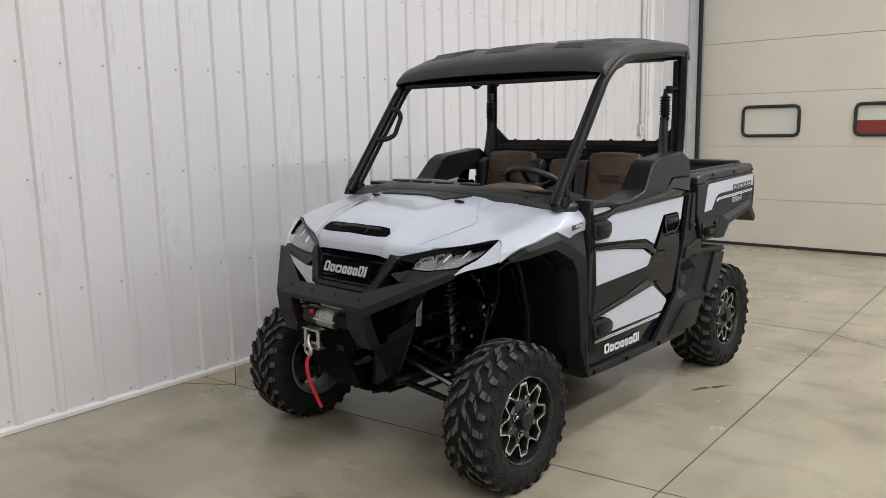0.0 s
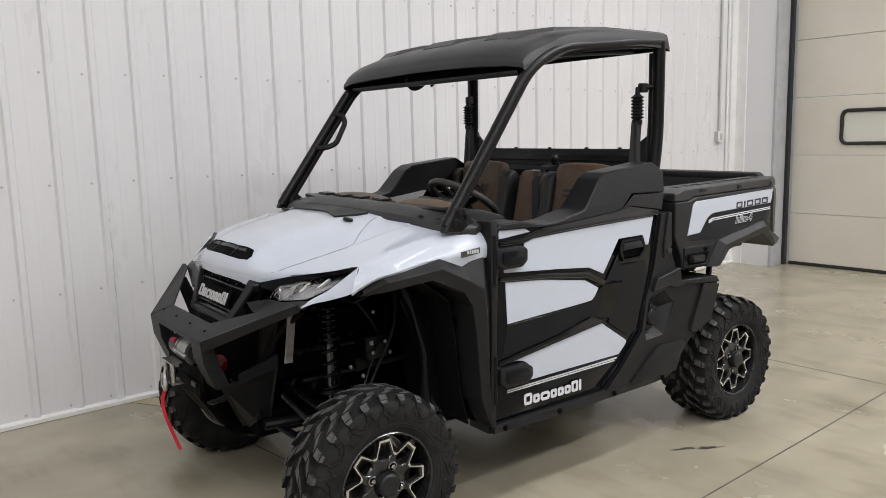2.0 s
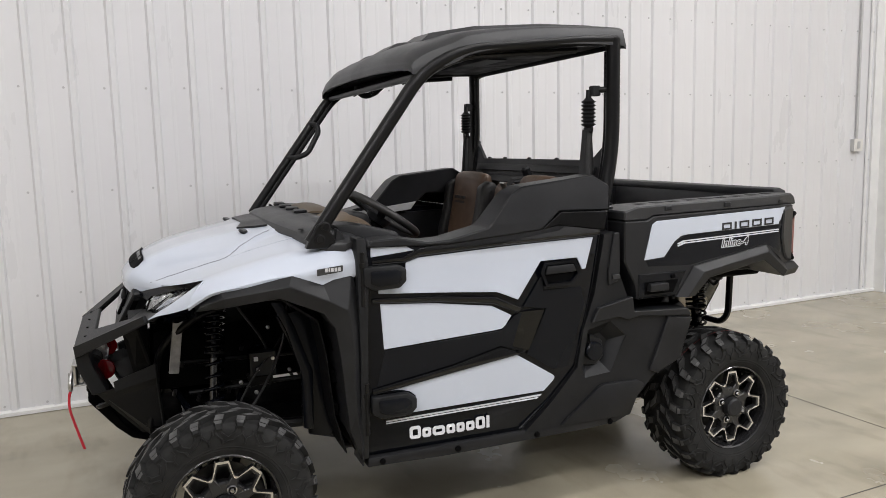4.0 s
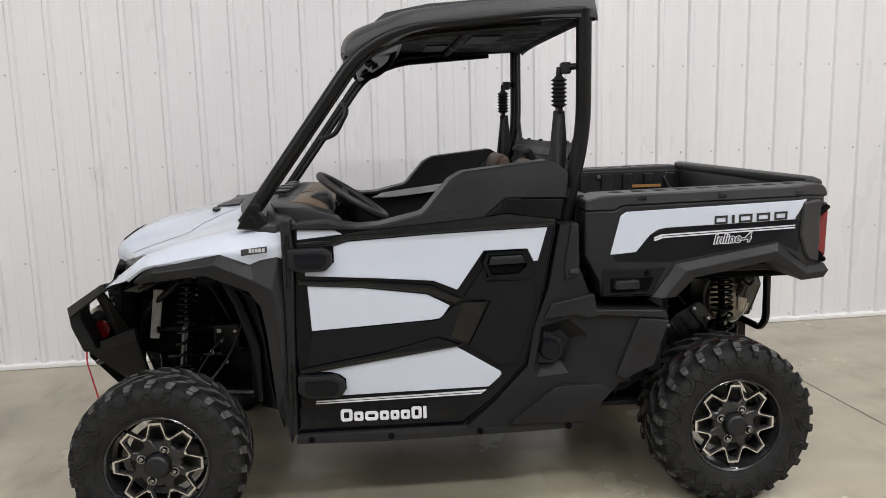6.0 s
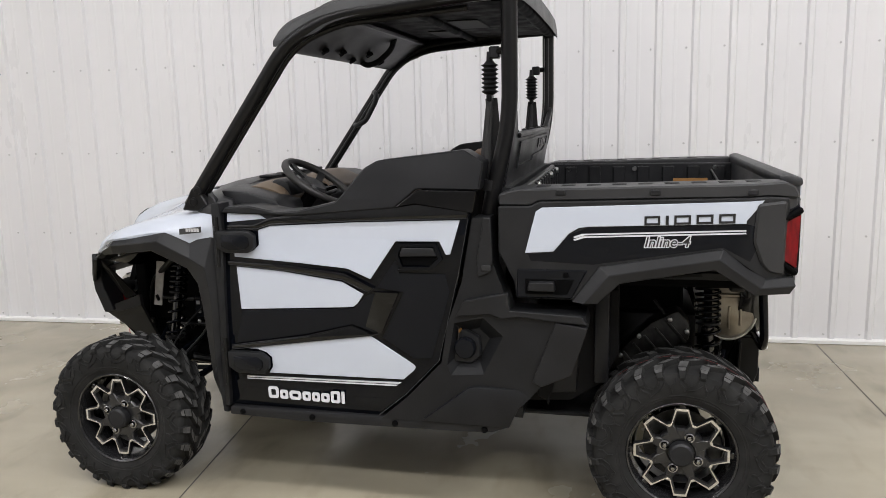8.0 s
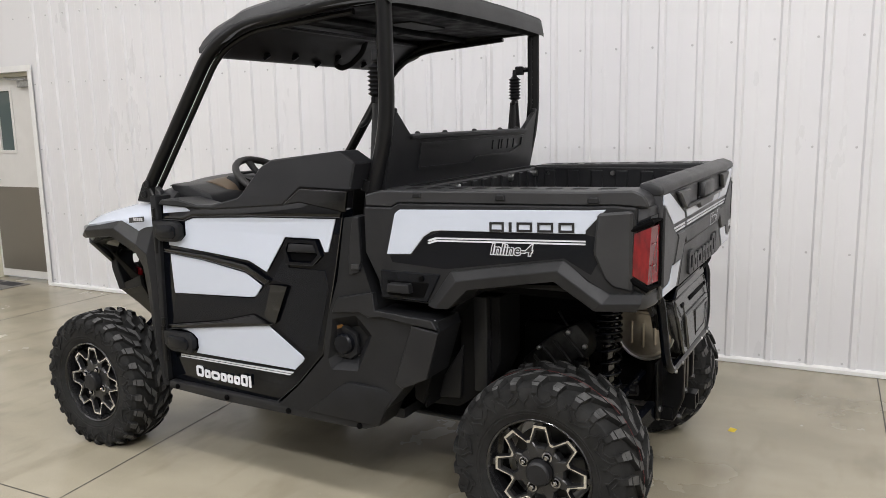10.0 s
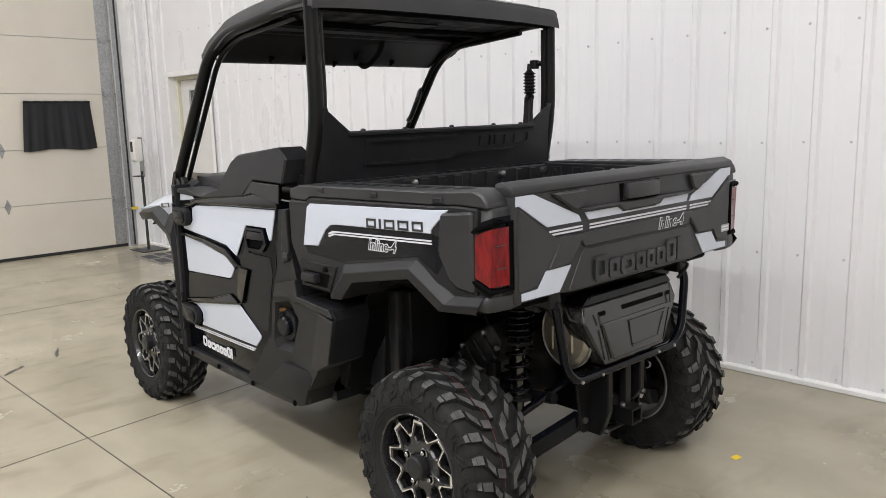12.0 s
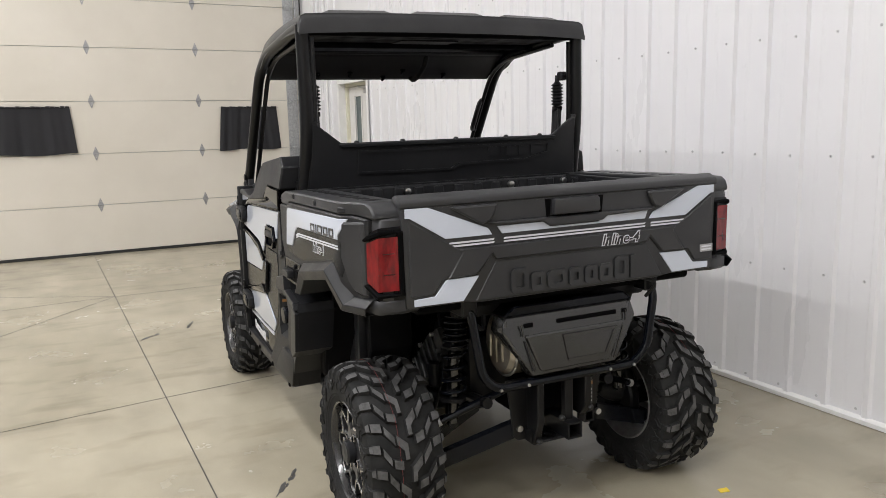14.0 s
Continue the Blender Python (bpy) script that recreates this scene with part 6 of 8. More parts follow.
for s in (-1, 1):
    bm = plate(QUARTER, [POCKET], "x", 0.700, 0.797)
    bend(bm, quarter_out, 1, (0.5, 0.6, 0.7))
    q = part("quarter_panel", bm if s > 0 else flipped(bm), M_BUMPER, V, "black grained quarter panel behind the door", 20)
    bm = bmesh.new()
    for (a0, b0), (a1, b1) in zip(POCKET, POCKET[1:] + POCKET[:1]):
        ca, cb = 0.415, 0.705
        f = 0.55
        bm.faces.new([bm.verts.new(p) for p in ((0.796, a0, b0), (0.796, a1, b1), (0.755, ca + (a1 - ca) * f, cb + (b1 - cb) * f), (0.755, ca + (a0 - ca) * f, cb + (b0 - cb) * f))])
    bm.faces.new([bm.verts.new((0.755, ca + (a - ca) * f, cb + (b - cb) * f)) for a, b in POCKET])
    bmesh.ops.remove_doubles(bm, verts=bm.verts[:], dist=1e-5)
    part("fuel_pocket", bm if s > 0 else flipped(bm), M_BUMPER, q, angle=15)
    if s > 0:
        bm = slab([(0.345, 0.760), (0.395, 0.775), (0.450, 0.745), (0.455, 0.670), (0.420, 0.640), (0.350, 0.645)], "x", 0.754, 0.772, 0.005, 1)
        part("cap_bezel", bm, M_PLAS, q)
        bm = bmesh.new()
        revolve(bm, [(0.77, 0.042), (0.788, 0.042), (0.796, 0.036), (0.797, 0.0)], "x", 12, (0, 0.398, 0.706))
        part("fuel_cap", bm, M_SATIN, q, "black ribbed fuel cap")
        part("fuel_label", moved(boxm(-0.016, 0.016, -0.0008, 0.0008, -0.024, 0.024), pose(0.775, 0.378, 0.757, 0, 0, -14)), M_INK, q, "black and orange fuel label")
        part("label_band", moved(boxm(-0.014, 0.014, 0.0008, 0.0014, 0.008, 0.021), pose(0.775, 0.378, 0.757, 0, 0, -14)), M_ORANGE, q)
    bm = slab([(0.80, 0.895), (0.960, 0.900), (0.962, 0.640), (0.90, 0.52), (0.78, 0.44), (0.60, 0.43), (0.62, 0.52), (0.70, 0.60), (0.79, 0.66)], "x", 0.40, 0.590, 0.006, 1)
    part("arch_front_panel", bm if s > 0 else flipped(bm), M_DARKPLAS, q, "black plastic panel ahead of the rear wheel", 20)
    bm = slab([(0.665, 0.470), (0.800, 0.480), (0.812, 0.700)], "x", 0.590, 0.604, 0.004, 1)
    part("stay_plate", bm if s > 0 else flipped(bm), M_PLAS, q, "black triangular stay plate in the wheel arch")
    bm = boxm(0.585, 0.625, 0.868, 0.925, 0.53, 0.90, 0.008, 2)
    part("arch_pillar", bm if s > 0 else flipped(bm), M_PLAS, q, "black upright pillar in the wheel arch")
    # lower guard
    bm = slab([(0.225, 0.414), (0.410, 0.556), (0.440, 0.563), (0.600, 0.562), (0.640, 0.54), (0.600, 0.485), (0.566, 0.409)], "x", 0.78, 0.812, 0.006, 2)
    part("lower_guard", bm if s > 0 else flipped(bm), M_BUMPER, q)
    bm = slab([(0.452, 1.045), (0.478, 1.205), (0.505, 1.205), (0.510, 1.045), (0.500, 1.0), (0.455, 0.985)], "x", 0.79, 0.806, 0.004, 2)
    part("pillar_cover", bm if s > 0 else flipped(bm), M_PLAS, q, angle=18)
    bm = slab([(0.40, 0.895), (0.565, 0.930), (0.575, 0.866), (0.83, 0.860), (0.852, 0.83), (0.72, 0.835), (0.60, 0.845), (0.545, 0.832), (0.50, 0.848), (0.37, 0.835)], "x", 0.785, 0.815, 0.003, 1)
    bend(bm, quarter_out, 1, (0.55, 0.65))
    part("quarter_ledge", bm if s > 0 else flipped(bm), M_PLAS, q, angle=18)
    bm = slab([(0.855, 0.818), (0.740, 0.830), (0.655, 0.60), (0.690, 0.585), (0.800, 0.640)], "x", 0.79, 0.812, 0.003, 1)
    bend(bm, quarter_out, 1, (0.7,))
    part("quarter_rear_facet", bm if s > 0 else flipped(bm), M_PLAS, q, angle=18)
    bm = boxm(-0.008, 0.008, -0.005, 0.03, -0.01, 0.01, 0.002)
    moved(bm, pose(s * 0.805, 0.475, 1.02))
    part("side_hook", bm, M_FLARE, q)

# ---- roll cage
CAGE_R = 0.027
for s in (-1, 1):
    pts = fillet([(s * 0.712, -0.765, 1.232), (s * 0.700, -0.305, 1.862), (s * 0.690, -0.125, 1.950), (s * 0.690, 0.40, 2.000), (s * 0.690, 0.565, 2.005)], 0.09, 6)
    part("cage_tube", tubem(pts, CAGE_R, 14), M_METAL, V, "black tubular steel roll cage side")
    pts = fillet([(s * 0.690, 0.559, 2.010), (s * 0.690, 0.559, 1.545), (s * 0.705, 0.492, 1.270), (s * 0.705, 0.480, 1.20)], 0.12, 6)
    part("cage_tube", tubem(pts, CAGE_R + 0.003, 14), M_METAL, V, "black tubular steel rear pillar")
    # fluted inner channel on the pillars
    part("cage_flute", tubem(fillet([(s * 0.668, -0.735, 1.245), (s * 0.660, -0.290, 1.850), (s * 0.655, -0.110, 1.925), (s * 0.655, 0.40, 1.960)], 0.09, 5), 0.012, 8), M_METAL, V)
    part("cage_flute", tubem(fillet([(s * 0.652, 0.555, 1.96), (s * 0.652, 0.555, 1.56), (s * 0.668, 0.488, 1.28)], 0.12, 5), 0.013, 8), M_METAL, V)
    # foot clamp
    bm = slab([(-0.790, 1.215), (-0.715, 1.210), (-0.672, 1.235), (-0.690, 1.265), (-0.722, 1.312), (-0.745, 1.300)], "x", 0.700, 0.738, 0.005, 1)
    ft = part("cage_foot", bm if s > 0 else flipped(bm), M_METAL, V)
    for y, z in ((-0.735, 1.248), (-0.712, 1.292)):
        bm = bmesh.new()
        revolve(bm, [(0.735, 0.019), (0.742, 0.019), (0.744, 0.013), (0.742, 0.012), (0.742, 0.0)], "x", 18, (0, y, z))
        part("bolt", bm if s > 0 else flipped(bm), M_METAL, ft)
    bm = slab([(-0.68, 1.235), (-0.635, 1.225), (-0.645, 1.262), (-0.672, 1.285)], "x", 0.70, 0.73, 0.004)
    part("screen_latch", bm if s > 0 else flipped(bm), M_PLAS, ft)
    bm = bmesh.new()
    tube(bm, [(s * 0.70, 0.486, 1.33), (s * 0.703, 0.479, 1.29)], 0.034, 14)
    part("cage_clamp", bm, M_METAL, V)
for y, z, r in ((-0.262, 1.915, 0.024), (0.565, 1.992, 0.026), (0.16, 1.975, 0.018)):
    part("cage_crossbar", tubem([(-0.69, y, z), (0.69, y, z)], r, 12), M_CHASSIS, V)
part("cage_crossbar", tubem([(-0.70, 0.50, 1.315), (0.70, 0.50, 1.315)], 0.024, 12), M_METAL, V)

# ---- roof
YS = (-0.386, -0.366, -0.315, -0.21, -0.10, 0.10, 0.35, 0.570, 0.598, 0.606)
ROOF = [(0.0, (1.905, 1.948, 1.986, 2.022, 2.044, 2.060, 2.069, 2.070, 2.058, 2.004)),
        (0.24, (1.904, 1.947, 1.985, 2.021, 2.043, 2.059, 2.068, 2.069, 2.057, 2.003)),
        (0.45, (1.900, 1.942, 1.979, 2.015, 2.039, 2.056, 2.066, 2.066, 2.054, 2.000)),
        (0.62, (1.889, 1.926, 1.961, 1.999, 2.026, 2.047, 2.060, 2.060, 2.048, 1.994)),
        (0.682, (1.882, 1.913, 1.947, 1.985, 2.014, 2.040, 2.055, 2.056, 2.045, 1.990)),
        (0.704, (1.876, 1.898, 1.928, 1.967, 1.998, 2.027, 2.043, 2.045, 2.034, 1.987)),
        (0.711, (1.872, 1.880, 1.902, 1.936, 1.968, 2.002, 2.020, 2.024, 2.014, 1.985)),
        (0.714, (1.868, 1.868, 1.882, 1.912, 1.948, 1.984, 1.999, 1.998, 1.992, 1.983))]
g = dense([[(x, y + 0.04 * (x / 0.75) ** 4 * (1 if y < -0.2 else 0), z) for y, z in zip(YS, zs)] for x, zs in ROOF], 0, 49)
full = [[Vector((-p.x, p.y, p.z)) for p in c] for c in g[:0:-1]] + g
roof = part("roof", loft(bmesh.new(), full, 0.020), M_FLARE, V, "charcoal moulded hard roof", 28)


def roof_z(x, y):
    zs = [catmull([(0, a, b) for a, b in zip(YS, z)], 60) for _, z in ROOF]
    best = []
    for (xx, _), c in zip(ROOF, zs):
        best.append((xx, min(c, key=lambda p: abs(p.y - y)).z))
    for (x0, z0), (x1, z1) in zip(best, best[1:]):
        if x0 <= abs(x) <= x1:
            return z0 + (z1 - z0) * (abs(x) - x0) / (x1 - x0)
    return best[-1][1]


for poly, sides in (([(-0.11, -0.25), (0.11, -0.25), (0.16, -0.05), (0.18, 0.30), (0.17, 0.585), (-0.17, 0.585), (-0.18, 0.30), (-0.16, -0.05)], (1,)),
                    ([(0.27, -0.14), (0.35, -0.25), (0.52, -0.24), (0.585, -0.05), (0.60, 0.30), (0.58, 0.585), (0.29, 0.585), (0.28, 0.20)], (-1, 1))):
    for s in sides:
        bm = bmesh.new()
        k = len(poly)
        cx, cy = sum(p[0] for p in poly) / k, sum(p[1] for p in poly) / k
        rings = []
        for f, h in ((1.0, -0.004), (0.99, 0.001), (0.88, 0.017), (0.86, 0.0175)):
            rings.append([bm.verts.new((s * (cx + (a - cx) * f), cy + (b - cy) * f, roof_z(cx + (a - cx) * f, cy + (b - cy) * f) + h)) for a, b in poly])
        for r0, r1 in zip(rings, rings[1:]):
            for i in range(k):
                j = (i + 1) % k
                bm.faces.new((r0[i], r0[j], r1[j], r1[i]))
        bmesh.ops.triangulate(bm, faces=[bm.faces.new(rings[-1])])
        part("raised_panel", bm, M_FLARE, roof, angle=14)
bm = bmesh.new()
strip(bm, [(-0.60, -0.350, 1.888), (-0.3, -0.372, 1.898), (0.0, -0.377, 1.902), (0.3, -0.372, 1.898), (0.60, -0.350, 1.888)], 0.03, 0.012, (0, -1, 0.4))
part("visor_edge", bm, M_PLAS, roof)
# smooth liner under the roof; three added slabs stand for its glossy patches
rl_ = part("roof_liner", boxm(-0.63, 0.63, -0.10, 0.55, 1.981, 1.988, 0.002), M_CHASSIS, roof, "black smooth underside of the roof")
for x0, x1, y0, y1 in ((-0.52, -0.22, 0.02, 0.13), (-0.15, 0.15, 0.20, 0.34), (0.22, 0.52, 0.02, 0.13)):
    part("liner_tray", moved(boxm(x0, x1, y0, y1, -0.004, 0.004, 0.002), pose(0, 0, 1.979)), M_DARKPLAS, rl_)
# front header panel under the visor with a hanging mirror bracket
HEAD = [[(x, -0.332, 1.842) for x in (0.0, 0.3, 0.55, 0.655)], [(x, -0.312, 1.832) for x in (0.0, 0.3, 0.55, 0.650)], [(x, -0.22, 1.896) for x in (0.0, 0.3, 0.55, 0.65)], [(x, -0.118, 1.958) for x in (0.0, 0.3, 0.55, 0.65)]]
g = dense(HEAD, 11, 9)
full = [[Vector((-p.x, p.y, p.z)) for p in c[:0:-1]] + c for c in g]
hp = part("header_panel", loft(bmesh.new(), full, 0.01, (0, 0.2, 1)), M_PLAS, V, "satin black header panel under the roof", 50)
part("header_lip", tubem([(-0.645, -0.118, 1.957), (0.645, -0.118, 1.957)], 0.006, 8), M_FLARE, hp)
for x, y in ((0.40, -0.27), (0.22, -0.26), (0.02, -0.29), (-0.08, -0.24), (-0.34, -0.27)):
    z = 1.830 + (y + 0.312) * 0.66
    bm = bmesh.new()
    revolve(bm, [(0.006, 0.016), (-0.004, 0.014), (-0.012, 0.008), (-0.014, 0.0)], "z", 10, (x, y, z))
    part("clip", bm, M_CHASSIS, hp)
    part("clip_tab", moved(boxm(-0.005, 0.005, -0.018, 0.018, -0.010, 0.004, 0.002), pose(x, y, z - 0.008, 30, 0, 20)), M_SATIN, hp)
part("overhead_handle", tubem(fillet([(-0.150, -0.315, 1.872), (-0.150, -0.316, 1.848), (-0.155, -0.280, 1.822), (-0.162, -0.225, 1.838), (-0.178, -0.160, 1.895), (-0.185, -0.142, 1.952)], 0.028, 5), 0.014, 10), M_DARKPLAS, hp, "black looped overhead handle")

# grab handle on the passenger pillar
pts = fillet([(-0.690, -0.432, 1.712), (-0.648, -0.404, 1.702), (-0.630, -0.402, 1.662), (-0.624, -0.466, 1.552), (-0.645, -0.522, 1.528), (-0.692, -0.556, 1.530)], 0.022, 5)
part("grab_handle", tubem(pts, 0.0145, 10), M_PLAS, V, "black rubber grab handle on the pillar")

# ---- seat belts
for s in (-1, 1):
    b = empty("seat_belt", None, V)
    tagged(b, "black seat belt with ribbed height adjuster boot")
    part("anchor", moved(boxm(-0.018, 0.018, -0.02, 0.02, -0.022, 0.022, 0.005), pose(s * 0.648, 0.498, 1.795)), M_PLAS, b)
    part("anchor_arm", tubem([(s * 0.690, 0.556, 1.802), (s * 0.645, 0.498, 1.797)], 0.013, 10), M_METAL, b)
    bm = bmesh.new()
    prof = [(1.640, 0.010)]
    for i in range(7):
        z = 1.648 + i * 0.016
        prof += [(z, 0.022), (z + 0.007, 0.033), (z + 0.013, 0.022)]
    prof += [(1.768, 0.012), (1.800, 0.010)]
    revolve(bm, prof, "z", 18, (s * 0.634, 0.476, 0))
    part("boot", bm, M_PLAS, b, "ribbed rubber boot")
    part("buckle_guide", moved(boxm(-0.026, 0.026, -0.010, 0.010, -0.012, 0.012, 0.004), pose(s * 0.634, 0.476, 1.632)), M_METAL, b)
    bm = bmesh.new()
    strip(bm, [(s * 0.634, 0.472, 1.632), (s * 0.636, 0.458, 1.50), (s * 0.640, 0.44, 1.36), (s * 0.64, 0.43, 1.10)], 0.048, 0.003, (s * 0.5, -0.85, 0.1))
    part("webbing", bm, M_WEB, b)
    bm = bmesh.new()
    strip(bm, [(s * 0.630, 0.480, 1.630), (s * 0.628, 0.490, 1.50), (s * 0.63, 0.48, 1.34)], 0.046, 0.003, (s * 0.9, 0.4, 0.1))
    part("webbing", bm, M_WEB, b)
    bm = bmesh.new()
    tube(bm, [(s * 0.636, 0.476, 1.63), (s * 0.642, 0.468, 1.46), (s * 0.650, 0.462, 1.30)], [0.014, 0.017, 0.019], 10)
    part("belt_sleeve", bm, M_WEB, b, "black fabric belt sleeve")

# ---- panel behind the seats
RP = [(-0.672, 1.585), (-0.655, 1.585), (-0.545, 1.500), (0.545, 1.500), (0.655, 1.585), (0.672, 1.585), (0.690, 1.290), (-0.690, 1.290)]


def lean(x, y, z):
    return (x, y + 0.572 + (z - 1.59) * 0.16, z)


rp = part("rear_shield", bend(slab(RP, "y", -0.012, 0.012, 0.004), lean), M_PLAS, V, "black moulded panel behind the seats")
bm = slab([(-0.560, 1.497), (0.560, 1.497), (0.550, 1.478), (-0.550, 1.478)], "y", 0.010, 0.026, 0.004)
part("rolled_edge", bend(bm, lean), M_PLAS, rp)
bm = plate([(-0.53, 1.468), (0.47, 1.462), (0.47, 1.355), (0.0, 1.350), (-0.04, 1.372), (-0.40, 1.376), (-0.53, 1.410)], [[(-0.515, 1.456), (0.455, 1.450), (0.455, 1.366), (0.008, 1.362), (-0.032, 1.384), (-0.395, 1.388), (-0.515, 1.418)]], "y", 0.010, 0.020)
part("embossed_frame", bend(bm, lean), M_PLAS, rp)
for bm in blocks([0.052, 0.014, 0.052, 0.052, 0.050], 0.044, 0.016, 0.008, read_rear(-0.33, 0.0, 1.408), tall=(0, 1, 2, 3, 4)):
    part("embossed_block", bend(bm, lambda x, y, z: lean(x, y + 0.010, z)), M_PLAS, rp)
for x in (-0.48, -0.29, -0.02, 0.25, 0.47):
    bm = bmesh.new()
    revolve(bm, [(0, 0.012), (0.006, 0.010), (0.009, 0.004)], "z", 12, (x, 0.552, 1.500))
    part("fastener", bm, M_PLAS, rp)
for z in (1.335, 1.395, 1.455):
    bm = bmesh.new()
    prism(bm, [(-0.030, z - 0.018), (-0.012, z - 0.022), (-0.012, z + 0.020), (-0.020, z + 0.012)], "x", -0.60, 0.60, 0.003)
    part("louvre", bend(bm, lean), M_PLAS, rp)
for s in (-1, 1):
    bm = bmesh.new()
    prism(bm, [(0.655, 1.600), (0.682, 1.600), (0.700, 1.26), (0.628, 1.26), (0.63, 1.53)], "y", -0.02, 0.010, 0.005)
    bend(bm, lambda x, y, z: lean(s * x, y, z))
    part("side_upright", bm, M_PLAS, rp)

# ---- cabin: dash, steering wheel, seats, floor
part("dash", bend(slab([(-0.72, 1.29), (-0.60, 1.285), (-0.47, 1.25), (-0.43, 1.20), (-0.46, 1.05), (-0.55, 0.85), (-0.60, 0.60), (-0.64, 0.60), (-0.64, 1.15)], "x", -0.66, 0.66, 0.015, 2), lambda x, y, z: (x, y - 0.02 + 0.08 * (abs(x) / 0.66) ** 2, z), 0, (-0.4, -0.2, 0, 0.2, 0.4)), M_PLAS, V, "black dashboard")
for x0, x1 in ((0.14, 0.50), (-0.48, -0.02)):
    g = []
    for i in range(9):
        u = i / 8
        x = x0 + (x1 - x0) * u
        h = math.sin(math.pi * u) ** 0.5
        g.append([(x, -0.61, 1.286), (x, -0.585, 1.289 + 0.016 * h), (x, -0.53, 1.282 + 0.026 * h), (x, -0.47, 1.260 + 0.018 * h), (x, -0.445, 1.233)])
    part("dash_pad", loft(bmesh.new(), dense(g, 17, 13), 0.01), M_TAN, V, "tan moulded dash pad", 60)
for x in (-0.42, -0.26, -0.10, 0.08):
    bm = prism(bmesh.new(), [(x, -0.70), (x + 0.12, -0.72), (x + 0.11, -0.66), (x + 0.01, -0.65)], "z", 1.300, 1.312, 0.004)
    part("defrost_vent", bm, M_PLAS, V)
part("instrument_binnacle", slab([(-0.60, 1.26), (-0.52, 1.315), (-0.46, 1.305), (-0.44, 1.24)], "x", 0.20, 0.44, 0.012, 2), M_PLAS, V)
part("switch_panel", moved(boxm(-0.09, 0.09, -0.006, 0.006, -0.035, 0.035, 0.004), pose(0.0, -0.45, 1.215, -25, 0, 0)), M_GLOSS, V)
for i in range(4):
    part("switch", moved(boxm(-0.014, 0.014, -0.006, 0.006, -0.02, 0.02, 0.003), pose(-0.06 + 0.04 * i, -0.458, 1.218, -25, 0, 0)), M_PLAS, V)
sw = empty("steering_wheel", None, V)
sw.matrix_basis = pose(0.330, -0.360, 1.290, -34, 0, 0)
tagged(sw, "black three-spoke steering wheel")
part("rim", tubem([(0.165 * math.cos(2 * math.pi * i / 40), 0.165 * math.sin(2 * math.pi * i / 40), 0) for i in range(40)], 0.0165, 12, True), M_SEATDK, sw)
bm = bmesh.new()
revolve(bm, [(-0.03, 0.045), (0.0, 0.06), (0.012, 0.05), (0.014, 0.0)], "z", 24, (0, -0.01, -0.02))
part("hub", bm, M_PLAS, sw)
for a in (200, 340, 270):
    t = radians(a)
    bm = bmesh.new()
    strip(bm, [(0.04 * math.cos(t), 0.04 * math.sin(t), -0.02), (0.11 * math.cos(t), 0.11 * math.sin(t), -0.012), (0.160 * math.cos(t), 0.160 * math.sin(t), 0)], 0.034, 0.012, (0, 0, 1))
    part("spoke", bm, M_PLAS, sw)
bm = bmesh.new()
tube(bm, [(0, 0, -0.03), (0, -0.01, -0.20)], 0.03, 14)
part("column", bm, M_CHASSIS, sw)
bm = bmesh.new()
tube(bm, fillet([(-0.04, 0.02, -0.06), (-0.16, 0.03, -0.05), (-0.20, 0.03, -0.045)], 0.02), 0.009, 8)
part("gear_stalk", bm, M_PLAS, sw)


def seat(name, x0, x1, top, back_y, label):
    e = empty(name, None, V)
    tagged(e, label)
    xc, w = (x0 + x1) / 2, (x1 - x0) / 2
    prof = [(back_y + 0.13, 0.93), (back_y + 0.05, 0.95), (back_y + 0.045, 1.10), (back_y + 0.075, 1.25), (back_y + 0.10, top - 0.03), (back_y + 0.125, top), (back_y + 0.165, top - 0.015), (back_y + 0.19, 1.20), (back_y + 0.17, 0.93)]
    bm = slab(prof, "x", xc - w * 0.70, xc + w * 0.70, 0.016, 3)
    bend(bm, lambda x, y, z: (x * 1.0, y + 0.02 * ((x - xc) / w) ** 2, z - 0.04 * max(0, z - 1.2) * abs((x - xc) / w) ** 3 * 4), 0, tuple(xc + w * t for t in (-0.45, -0.2, 0.2, 0.45)))
    bk = part("backrest", bm, M_SEAT, e, "brown vinyl backrest", 50)
    if w > 0.15:
        for s in (-1, 1):
            p2 = [(y - 0.022 if y < back_y + 0.12 else y, z - (0.05 if z > 1.2 else 0)) for y, z in prof]
            bm = slab(p2, "x", xc + s * w * 0.86 - w * 0.155, xc + s * w * 0.86 + w * 0.155, 0.018, 3)
            part("bolster", bm, M_SEATDK, e, "black vinyl side bolster", 50)
        for bm in blocks([0.014] * 8, 0.016, 0.004, 0.002, pose(xc, back_y + 0.062, 1.285) @ pose(0, 0, 0, 82, 0, 0), tall=range(8)):
            part("stitched_mark", bm, M_SEATDK, bk)
        for bm in blocks([0.05, 0.02, 0.05], 0.012, 0.004, 0.002, pose(xc, back_y + 0.058, 1.262) @ pose(0, 0, 0, 82, 0, 0), tall=range(3)):
            part("stitched_mark", bm, M_SEATDK, bk)
    cush = [(back_y - 0.40, 0.87), (back_y - 0.43, 0.92), (back_y - 0.40, 0.955), (back_y - 0.2, 0.95), (back_y + 0.08, 0.925), (back_y + 0.10, 0.85)]
    part("cushion", slab(cush, "x", xc - w * 0.97, xc + w * 0.97, 0.02, 3), M_SEAT, e, "brown vinyl seat cushion", 50)
    part("seat_base", boxm(xc - w * 0.9, xc + w * 0.9, back_y - 0.36, back_y + 0.10, 0.60, 0.86, 0.01), M_CHASSIS, e)
    return e


